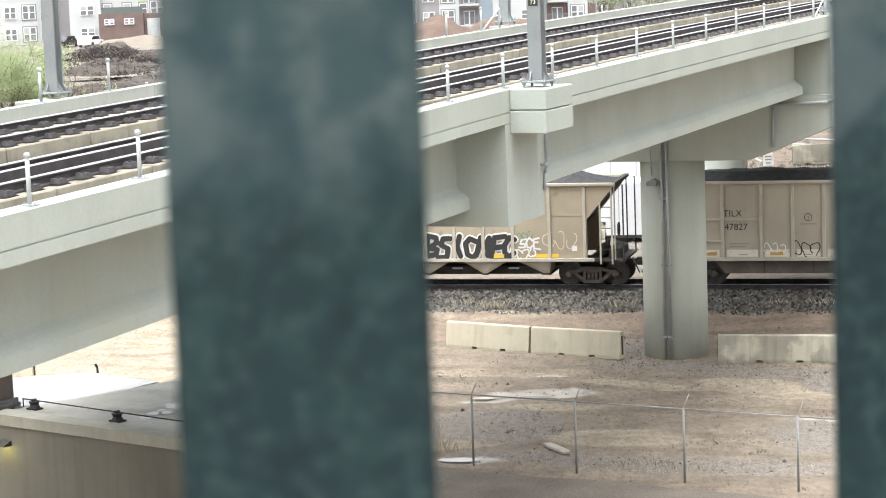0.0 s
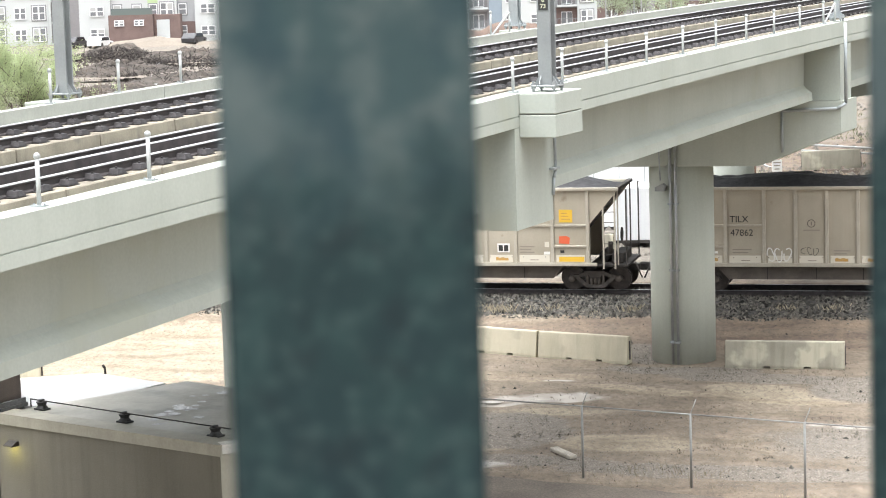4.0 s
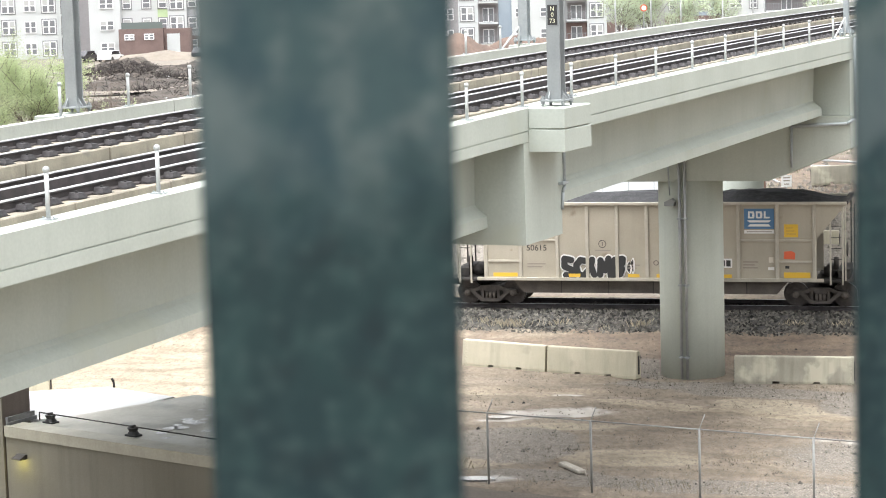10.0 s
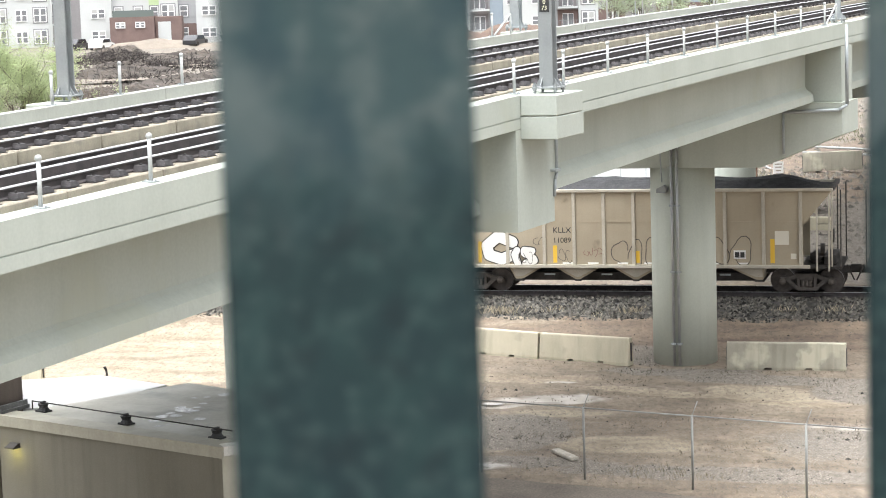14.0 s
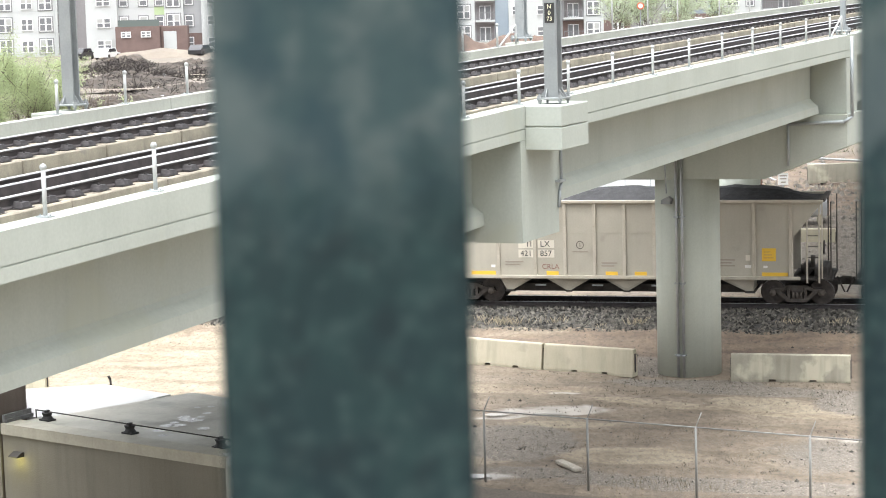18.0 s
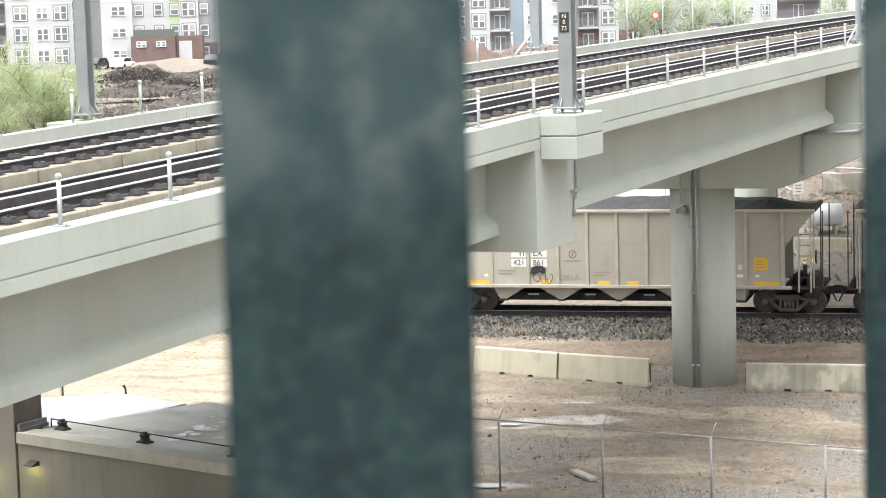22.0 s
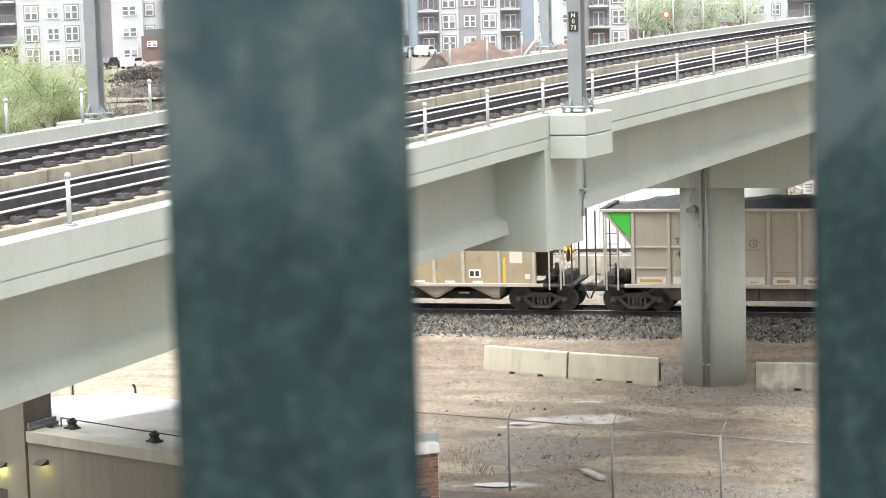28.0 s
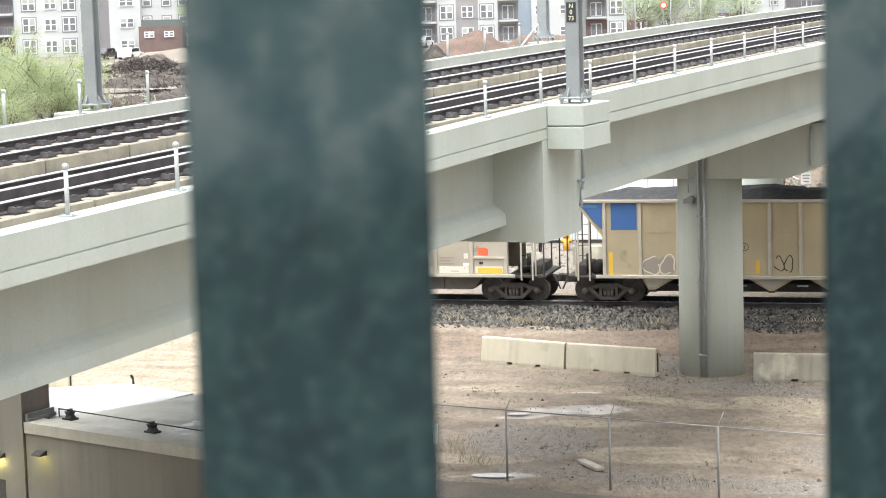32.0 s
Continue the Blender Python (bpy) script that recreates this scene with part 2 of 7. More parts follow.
M["coal"] = material("wet_black_coal", (0.040, 0.039, 0.042), (0.022, 0.022, 0.024), 0.6, scale=5, fine=18, bump=0.9)
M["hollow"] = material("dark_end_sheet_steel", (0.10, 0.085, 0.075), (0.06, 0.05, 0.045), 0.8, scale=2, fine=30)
M["blue"] = plain("blue_panel_paint", (0.055, 0.17, 0.42), 0.55)
M["board_blue"] = plain("faded_blue_board_paint", (0.09, 0.19, 0.33), 0.6)
M["red"] = plain("red_panel_paint", (0.50, 0.035, 0.055), 0.55)
M["green"] = plain("bright_green_panel_paint", (0.06, 0.50, 0.05), 0.55)
M["yellow"] = plain("yellow_reflector", (0.74, 0.47, 0.05), 0.5)
M["orange"] = plain("orange_red_placard", (0.72, 0.14, 0.06), 0.5)
M["white"] = plain("white_marking", (0.78, 0.77, 0.74), 0.6)
M["ink"] = plain("black_marking", (0.03, 0.03, 0.03), 0.6)
M["faded"] = plain("faded_grey_marking", (0.30, 0.26, 0.22), 0.7)
M["pale"] = plain("pale_band_paint", (0.66, 0.62, 0.53), 0.65)

# ---- mesh helpers ----
def link(name, bm, mat, parent=None, label="", smooth=False):
    me = bpy.data.meshes.new(name)
    bm.to_mesh(me)
    bm.free()
    if smooth:
        me.polygons.foreach_set("use_smooth", [True] * len(me.polygons))
    me.materials.append(mat)
    ob = new(name, me)
    if parent:
        ob.parent = parent
    if label:
        ob["label"] = label
    return ob


def part(name, bm, mat, parent, label="", smooth=False):
    return link(name, bm, mat, parent, label, smooth)


def thing(name, m, label, category, group="", kind=""):
    ob = new(name)
    ob.empty_display_size = 0.2
    ob.matrix_world = m
    return tagged(ob, label, category, group, kind)


def share(ob, parent, m, name=None):
    """Another object on the same mesh, as a part of parent."""
    o = new(name or ob.name.split(".")[0], ob.data)
    o.parent = parent
    o.matrix_basis = m
    return o


def box(bm, x0, x1, y0, y1, z0, z1, bevel=0.0):
    vs = [bm.verts.new((x, y, z)) for x in (x0, x1) for y in (y0, y1) for z in (z0, z1)]
    fs = [bm.faces.new([vs[i] for i in f]) for f in ((0, 1, 3, 2), (4, 6, 7, 5), (0, 4, 5, 1), (2, 3, 7, 6), (0, 2, 6, 4), (1, 5, 7, 3))]
    if bevel:
        es = {e for f in fs for e in f.edges}
        bmesh.ops.bevel(bm, geom=list(es), offset=bevel, segments=1, affect="EDGES", profile=0.5)
    return bm


def bx(*a, bevel=0.0):
    return box(bmesh.new(), *a, bevel=bevel)


def prism(bm, pts, axis, a, b):
    """Extrude a polygon along an axis from a to b. pts are the two other coordinates, in the order x, y, z."""
    def at(u, v, w):
        return {"x": (w, u, v), "y": (u, w, v), "z": (u, v, w)}[axis]
    lo = [bm.verts.new(at(u, v, a)) for u, v in pts]
    hi = [bm.verts.new(at(u, v, b)) for u, v in pts]
    n = len(pts)
    bm.faces.new(lo[::-1])
    bm.faces.new(hi)
    for i in range(n):
        bm.faces.new((lo[i], lo[(i + 1) % n], hi[(i + 1) % n], hi[i]))
    bmesh.ops.recalc_face_normals(bm, faces=bm.faces)
    return bm


def pr(pts, axis, a, b):
    return prism(bmesh.new(), pts, axis, a, b)


def tube(bm, a, b, r, seg=10, r2=None):
    a, b = Vector(a), Vector(b)
    d = b - a
    m = Matrix.Translation((a + b) / 2) @ d.to_track_quat("Z", "Y").to_matrix().to_4x4()
    bmesh.ops.create_cone(bm, cap_ends=True, segments=seg, radius1=r, radius2=r if r2 is None else r2, depth=d.length, matrix=m)
    return bm


def tb(*a, **k):
    return tube(bmesh.new(), *a, **k)


def sweep(bm, section, stations, top):
    """A closed section of (p, dz) carried along the stations s, at the heights top(s)."""
    rings = [[bm.verts.new((p, s, top(s) + dz)) for p, dz in section] for s in stations]
    n = len(section)
    for r0, r1 in zip(rings, rings[1:]):
        for i in range(n):
            bm.faces.new((r0[i], r0[(i + 1) % n], r1[(i + 1) % n], r1[i]))
    bm.faces.new(rings[0][::-1])
    bm.faces.new(rings[-1])
    bmesh.ops.recalc_face_normals(bm, faces=bm.faces)
    return bm


def sw(*a):
    return sweep(bmesh.new(), *a)


def steps(a, b, d=3.0):
    n = max(1, round((b - a) / d))
    return [a + (b - a) * i / n for i in range(n + 1)]


def lettering(text, size, mat, parent, m, label="", name="lettering"):
    """Flat words in Blender's own font, laid in the plane of m (x along, y up)."""
    cu = bpy.data.curves.new("words", "FONT")
    cu.body, cu.size, cu.align_x, cu.align_y = text, size, "CENTER", "CENTER"
    cu.extrude = 0.002
    tmp = bpy.data.objects.new("words", cu)
    scene.collection.objects.link(tmp)
    bpy.context.view_layer.update()
    me = bpy.data.meshes.new_from_object(tmp.evaluated_get(bpy.context.evaluated_depsgraph_get()))
    bpy.data.objects.remove(tmp)
    bpy.data.curves.remove(cu)
    me.materials.clear()
    me.materials.append(mat)
    ob = new(name, me)
    ob.parent = parent
    ob.matrix_basis = m
    if label:
        ob["label"] = label
    return ob


# ---- ground ----
TRACK_TURN = -14.3
TRACK = pose(8.178, 83.898, 0, 0, 0, TRACK_TURN)      # middle of the freight track, x along it
BRIDGE = pose(0, 0, 0, 0, 0, -24)                      # bridge frame: x across (p), y along (s)


def smoothstep(a, b, v):
    v = min(1, max(0, (v - a) / (b - a)))
    return v * v * (3 - 2 * v)


def ground_z(x, y):
    """Height of the ground by the distance beyond the freight track, and along it."""
    q = TRACK.inverted() @ Vector((x, y, 0))
    w = q.y
    z = 0.3 * smoothstep(-8, -3.2, w) + 3.5 * smoothstep(20, 215, w)
    z -= 0.13 * max(0.0, 1 - ((x - 8.1) / 3.0) ** 2 - ((y - 73.0) / 2.6) ** 2)
    bank = 2.2 * smoothstep(9, 15, x) * smoothstep(7, 26, w) + 3.4 * smoothstep(19, 34, x) * smoothstep(26, 60, w)
    return z + bank * (1 - smoothstep(75, 120, w))


def blob(x, y, cx, cy, rx, ry, turn=0.0):
    c, s = math.cos(turn), math.sin(turn)
    u, v = ((x - cx) * c + (y - cy) * s) / rx, ((y - cy) * c - (x - cx) * s) / ry
    return max(0.0, 1 - (u * u + v * v))


def zones(x, y):
    """How sandy, stony, wet and red the lot is at a place: weights from 0 to 1."""
    w = (TRACK.inverted() @ Vector((x, y, 0))).y
    near = w < 0
    bank = smoothstep(14, 18, x) * smoothstep(14, 24, w)
    sand = max(1.3 * blob(x, y, 6.3, 67.7, 2.6, 0.55, -0.62), 1.25 * blob(x, y, 10.1, 66.4, 2.9, 1.5, -0.75), 0.95 * blob(x, y, 4.9, 60.4, 2.6, 1.3, -0.2), 0.3 * blob(x, y, 9.6, 59.2, 5.2, 2.2, -0.3),
               1.4 * blob(x, y, 0.3, 60.7, 1.9, 1.1, -0.2), 0.6 * blob(x, y, 2.2, 70.6, 4.0, 1.0, -0.25), 0.55 * blob(x, y, 3.0, 64.9, 3.0, 0.8, -0.1), 1.3 * blob(x, y, -11, 77, 8, 7),
               0.3 * smoothstep(-6.2, -4.6, w) * near * (1 - smoothstep(3, 6, x)))
    stone = max(1.4 * blob(x, y, 1.7, 62.6, 2.3, 2.9, 0.1), 1.35 * blob(x, y, 7.7, 71.0, 3.0, 1.2, -0.3), 1.25 * blob(x, y, 10.2, 69.0, 3.6, 0.95, -0.3), 1.3 * blob(x, y, 13.0, 66.8, 2.2, 2.3, -0.6),
                1.25 * blob(x, y, 7.5, 56.4, 6.0, 0.95, -0.28), 0.9 * blob(x, y, 2.4, 58.6, 2.4, 0.8, -0.3), 1.1 * blob(x, y, 6.7, 74.4, 1.1, 2.0), 0.7 * blob(x, y, 11.5, 59.5, 3.6, 3.4, -0.4), 0.8 * smoothstep(3, 8, w) * (1 - bank))
    wet = max(1.5 * blob(x, y, 3.2, 67.0, 2.3, 1.0, -0.05), 1.2 * blob(x, y, 4.1, 69.75, 1.3, 0.18, -0.1), 0.9 * blob(x, y, 0.6, 58.3, 1.6, 0.6), 1.3 * blob(x, y, 1.5, 66.2, 1.2, 0.45, -0.1), 0.9 * blob(x, y, 11.8, 61.4, 2.4, 0.5, -0.4))
    red = max(1.1 * smoothstep(-9.5, -7.5, w) * near * (1 - 0.6 * smoothstep(-4.6, -3.6, w)), 1.2 * bank)
    clip = lambda v: min(1.0, max(0.0, v))
    return clip(sand), clip(stone), clip(wet), clip(red)


def build_ground():
    bm = bmesh.new()
    ws = [-1500, -400, -150, -84, -60, -45, -38] + [-34 + 0.45 * k for k in range(10)] + [-29.5 + 0.3 * k for k in range(89)] + [-2.6, 2.6, 4, 6, 8, 10, 12, 15, 18, 21, 24, 27, 30, 34, 38, 43, 48, 54, 60, 70, 80, 95, 110, 130, 150, 170, 190, 215, 260, 400, 900, 2500]
    us = [-2500, -900, -400, -220, -150, -110, -80, -60, -48, -40] + [-34 + 0.8 * k for k in range(27)] + [-12.4 + 0.33 * k for k in range(87)] + [17 + 0.8 * k for k in range(15)] + [30, 33, 36, 40, 48, 60, 80, 110, 150, 220, 400, 900, 2500]
    grid = []
    mask = []
    for w in ws:
        row = []
        for u in us:
            q = TRACK @ Vector((u, w, 0))
            near = abs(u) < 45 and -34 <= w < 40
            lump = 0.035 * noise.noise(Vector((q.x * 0.5, q.y * 0.8, 0))) + 0.02 * noise.noise(Vector((q.x * 1.6, q.y * 2.0, 5))) if near and abs(w) > 2.7 else 0
            row.append(bm.verts.new((q.x, q.y, ground_z(q.x, q.y) + lump)))
            mask.append(zones(q.x, q.y) if near else (0.0, 0.6 if w > 60 else 0.4, 0.0, 0.0))
        grid.append(row)
    for r0, r1 in zip(grid, grid[1:]):
        for i in range(len(us) - 1):
            bm.faces.new((r0[i], r0[i + 1], r1[i + 1], r1[i]))
    ob = link("ground", bm, M["dirt"], smooth=True)
    at = ob.data.color_attributes.new("soil", "FLOAT_COLOR", "POINT")
    flat = [v for m in mask for v in m]
    at.data.foreach_set("color", flat)
    return tagged(ob, "wet brown dirt lot with tyre tracks, sand and gravel", "ground", kind="structure")


def soil():
    """Dirt that turns sandy, stony or wet by the soil weights."""
    m = bpy.data.materials.new("wet_brown_dirt")
    m.use_nodes = True
    n, l = m.node_tree.nodes, m.node_tree.links
    b = n["Principled BSDF"]
    b.inputs["Specular IOR Level"].default_value = 0.4
    geo = n.new("ShaderNodeNewGeometry")
    at = n.new("ShaderNodeVertexColor")
    at.layer_name = "soil"
    sep = n.new("ShaderNodeSeparateColor")
    l.new(at.outputs["Color"], sep.inputs[0])

    def tex(scale, detail=5.0, stretch=(1, 1, 1)):
        mp = n.new("ShaderNodeMapping")
        mp.inputs["Scale"].default_value = stretch
        mp.inputs["Rotation"].default_value = (0, 0, radians(14))
        l.new(geo.outputs["Position"], mp.inputs["Vector"])
        t = n.new("ShaderNodeTexNoise")
        t.inputs["Scale"].default_value, t.inputs["Detail"].default_value = scale, detail
        l.new(mp.outputs[0], t.inputs["Vector"])
        return t.outputs["Fac"]

    def mr(v, a, c, d=0.0, e=1.0):
        r = n.new("ShaderNodeMapRange")
        for k, val in (("From Min", a), ("From Max", c), ("To Min", d), ("To Max", e)):
            r.inputs[k].default_value = val
        l.new(v, r.inputs["Value"])
        return r.outputs["Result"]

    def mix(f, a, c, mode="MIX"):
        x = n.new("ShaderNodeMix")
        x.data_type, x.blend_type = "RGBA", mode
        for sock, v in ((x.inputs["Factor"], f), (x.inputs["A"], a), (x.inputs["B"], c)):
            if isinstance(v, tuple):
                sock.default_value = rgb(v)
            elif isinstance(v, float):
                sock.default_value = v
            else:
                l.new(v, sock)
        return x.outputs["Result"]

    broad, patch, lines, grit, speck, chip = tex(0.3), tex(1.1, 8.0, (1.2, 0.7, 1)), tex(0.7, 8.0, (0.35, 1.1, 1)), tex(6.0, 9.0, (1.0, 0.5, 1)), tex(26.0, 4.0, (1.0, 0.4, 1)), tex(14.0, 5.0, (1.0, 0.4, 1))
    ragged = tex(1.3, 10.0, (0.9, 0.9, 1))

    def edge(weight, at, soft, rag):
        """A weight with a ragged edge."""
        a = n.new("ShaderNodeMath")
        a.operation = "MULTIPLY_ADD"
        a.inputs[1].default_value = rag
        l.new(ragged, a.inputs[0])
        l.new(weight, a.inputs[2])
        return mr(a.outputs[0], at + rag / 2 - soft, at + rag / 2 + soft)

    brown = mix(mr(broad, 0.35, 0.65), (0.196, 0.158, 0.118), (0.240, 0.198, 0.150))
    brown = mix(mr(patch, 0.45, 0.60), brown, (0.176, 0.142, 0.107))
    brown = mix(edge(at.outputs["Alpha"], 0.45, 0.35, 1.4), brown, mix(mr(patch, 0.4, 0.62), (0.195, 0.148, 0.108), (0.158, 0.122, 0.093)))
    sand = mix(mr(patch, 0.40, 0.60), (0.315, 0.268, 0.198), (0.265, 0.222, 0.163))
    stone = mix(mr(speck, 0.35, 0.68), (0.140, 0.122, 0.101), (0.250, 0.220, 0.184))
    col = mix(edge(sep.outputs[0], 0.30, 0.10, 0.75), brown, sand)
    col = mix(mr(lines, 0.52, 0.64, 0.0, 0.6), col, mix(1.0, col, (0.66, 0.63, 0.61), "MULTIPLY"))
    col = mix(mr(lines, 0.42, 0.36, 0.0, 0.3), col, mix(1.0, col, (1.35, 1.33, 1.28), "MULTIPLY"))
    mp = n.new("ShaderNodeMapping")
    mp.inputs["Rotation"].default_value = (0, 0, radians(24))
    l.new(geo.outputs["Position"], mp.inputs["Vector"])
    rut = n.new("ShaderNodeTexWave")
    rut.bands_direction = "Y"
    for k, val in (("Scale", 0.16), ("Distortion", 2.2), ("Detail", 2.0), ("Detail Scale", 0.5)):
        rut.inputs[k].default_value = val
    l.new(mp.outputs[0], rut.inputs["Vector"])
    worn = n.new("ShaderNodeMath")
    worn.operation = "MULTIPLY"
    l.new(mr(rut.outputs["Fac"], 0.72, 0.95), worn.inputs[0])
    l.new(mr(broad, 0.42, 0.62, 0.15, 0.9), worn.inputs[1])
    col = mix(worn.outputs[0], col, mix(1.0, col, (0.80, 0.77, 0.74), "MULTIPLY"))
    col = mix(edge(sep.outputs[1], 0.34, 0.14, 0.9), col, stone)
    col = mix(mr(grit, 0.42, 0.66), col, mix(1.0, col, (0.72, 0.72, 0.72), "MULTIPLY"))
    col = mix(mr(speck, 0.56, 0.70), col, mix(1.0, col, (1.40, 1.40, 1.40), "MULTIPLY"))
    col = mix(mr(chip, 0.60, 0.68), col, mix(1.0, col, (0.55, 0.55, 0.55), "MULTIPLY"))
    wet = edge(sep.outputs[2], 0.62, 0.22, 1.8)
    # The pale sheen of the wet ground is put into its base colour.
    col = mix(wet, col, mix(mr(patch, 0.4, 0.6), (0.42, 0.39, 0.35), (0.27, 0.24, 0.205)))
    l.new(col, b.inputs["Base Color"])
    l.new(mr(wet, 0.0, 1.0, 0.82, 0.40), b.inputs["Roughness"])
    bp = n.new("ShaderNodeBump")
    bp.inputs["Distance"].default_value = 0.03
    l.new(mr(wet, 0.0, 1.0, 0.65, 0.05), bp.inputs["Strength"])
    l.new(grit, bp.inputs["Height"])
    l.new(bp.outputs[0], b.inputs["Normal"])
    return m


# ---- viaduct ----
def zr(s):
    """Height of the light-rail heads along the bridge."""
    return 10.36 + 0.0195 * (s - 26) - 0.0001 * (s - 26) * (s - 46)


def z_near(s):
    """Rail height line of the near parapet, which sits a little lower towards the near end."""
    return zr(s) - 0.055 * (1 - smoothstep(34, 43, s))


CAPS = [15.5, 43.15, 70.5, 88.8, 117.0]


def build_viaduct():
    v = thing("rail_viaduct", BRIDGE, "pale grey-green concrete light rail viaduct on hammerhead piers", "viaduct", kind="structure")
    ends = [-6] + CAPS + [140]
    for a, b in zip(ends, ends[1:]):
        st = steps(a + 0.012, b - 0.012)
        part("deck_slab", sw([(-26.18, -0.52), (-17.02, -0.52), (-17.02, -0.70), (-17.6, -0.76), (-25.6, -0.76), (-26.18, -0.70)], st, zr), M["concrete"], v)
        # parapets with a shallow shadow groove
        part("parapet", sw([(-17.38, -0.04), (-17.0, -0.05), (-17.0, -0.506), (-17.045, -0.51), (-17.045, -0.528), (-17.0, -0.532), (-17.0, -0.74), (-17.38, -0.60)], st, z_near), M["concrete"], v)
        part("parapet", sw([(-26.2, 0.07), (-25.84, 0.08), (-25.84, -0.515), (-26.2, -0.70)], st, zr), M["bare_parapet"], v)
        for p in (-18.22, -20.5, -22.7, -24.98):
            sec = [(p - 0.3, -0.77), (p + 0.3, -0.77), (p + 0.3, -0.86), (p + 0.12, -0.98), (p + 0.1, -2.02), (p + 0.16, -2.1), (p + 0.36, -2.26), (p + 0.38, -2.50),
                   (p - 0.38, -2.50), (p - 0.36, -2.26), (p - 0.16, -2.1), (p - 0.1, -2.02), (p - 0.12, -0.98), (p - 0.3, -0.86)]
            gs = steps(a + 0.95 if a > 0 else a, b - 0.95)
            part("girder", sw(sec, gs, zr), M["concrete"], v)
    for i, s in enumerate(CAPS):
        t = zr(s)
        col = {2: -22.55, 3: -26.35}.get(i, -23.4)
        if i == 2:
            pts = [(-16.9, 8.58), (-16.9, 7.58), (-19.6, 6.50), (-24.6, 6.42), (-26.9, 7.4), (-26.9, 8.58)]
            part("end_diaphragm", bx(-26.6, -17.0, s - 0.72, s + 0.72, 8.59, t - 0.77), M["concrete"], v)
        elif i == 3:
            pts = [(-17.0, t - 0.77), (-17.0, 8.0), (-24.2, 7.0), (-28.9, 6.9), (-30.4, 7.8), (-30.4, t - 0.78)]
        else:
            pts = [(-17.0, t - 0.77), (-17.0, t - 2.87), (-21.3, t - 2.9), (-22.3, t - 4.4), (-24.5, t - 4.4), (-26.9, t - 2.9), (-26.9, t - 0.77)]
        part("pier_cap", pr(pts, "y", s - 1.05, s + 1.05), M["concrete"], v)
        bot = min(z for _, z in pts) + 0.1
        bm = bmesh.new()
        ring = [(col + 1.067 * math.cos(radians(a)), s + 1.067 * math.sin(radians(a))) for a in range(0, 360, 6)]
        shaft = part("column", prism(bm, ring, "z", -0.4, bot), M["column"], v)
        shaft.data.polygons.foreach_set("use_smooth", [abs(f.normal.z) < 0.5 for f in shaft.data.polygons])
    # pedestals of the catenary poles, outside the parapets
    for s, side in ((43.15, 1), (39.9, -1), (66.4, -1)):
        t = zr(s)
        p0, p1 = (-17.0, -16.2) if side > 0 else (-27.1, -26.2)
        s0 = s - (0.78 if side > 0 else 0.4)
        part("pole_pedestal", bx(p0, p1, s0, s + 0.80, t - 0.49, t - 0.06 + (0.1 if side < 0 else 0), bevel=0.02), M["concrete"], v)
        part("pole_pedestal", bx(p0, p1, s0, s + 0.80, t - 0.97, t - 0.505, bevel=0.012), M["concrete"], v)
    # conduits down the second pier, with a lamp bracket
    for dp in (-0.575, -0.385):
        s0 = CAPS[2] - 1.125
        ob = part("conduit", tb((-22.0 + dp, s0, -0.1), (-22.0 + dp, s0, 8.5), 0.046, 10), M["pipe"], v, "grey steel conduit", True)
        for z in (0.6, 3.0, 5.2):
            part("clamp", bx(-22.0 + dp - 0.08, -22.0 + dp + 0.08, s0 - 0.055, s0 + 0.14, z, z + 0.06), M["galv"], ob)
    part("conduit", tb((-22.90, 69.36, 6.0), (-23.0, 69.36, 8.3), 0.025, 6), M["galv"], v, smooth=True)
    part("lamp_housing", pr([(-23.04, 5.66), (-22.74, 5.66), (-22.70, 5.82), (-22.80, 5.91), (-23.04, 5.79)], "y", 69.2, 69.45), M["pole"], v, "grey wall lamp housing")
    # drain pipe on the first cap
    pts = [(-16.95, 44.25, 10.1), (-16.95, 44.25, 8.86), (-16.97, 44.20, 8.72), (-16.97, 44.14, 8.36)]
    bm = bmesh.new()
    for a, b in zip(pts, pts[1:]):
        tube(bm, a, b, 0.036, 8)
    part("drain_pipe", bm, M["galv"], v, "thin grey steel pipe", True)
    part("clamp", bx(-17.0, -16.88, 44.0, 44.32, 8.90, 8.95), M["galv"], v)
    # pipe on the second cap
    bm = bmesh.new()
    tube(bm, (-16.78, 69.6, 11.05), (-16.78, 69.6, 8.5), 0.055, 8)
    tube(bm, (-16.78, 69.6, 8.5), (-17.0, 69.38, 8.36), 0.055, 8)
    tube(bm, (-17.0, 69.38, 8.36), (-18.8, 69.38, 8.27), 0.055, 8)
    tube(bm, (-18.8, 69.38, 8.27), (-18.8, 69.38, 6.95), 0.045, 8)
    part("drain_pipe", bm, M["galv"], v, "grey steel drain pipe", True)
    return v


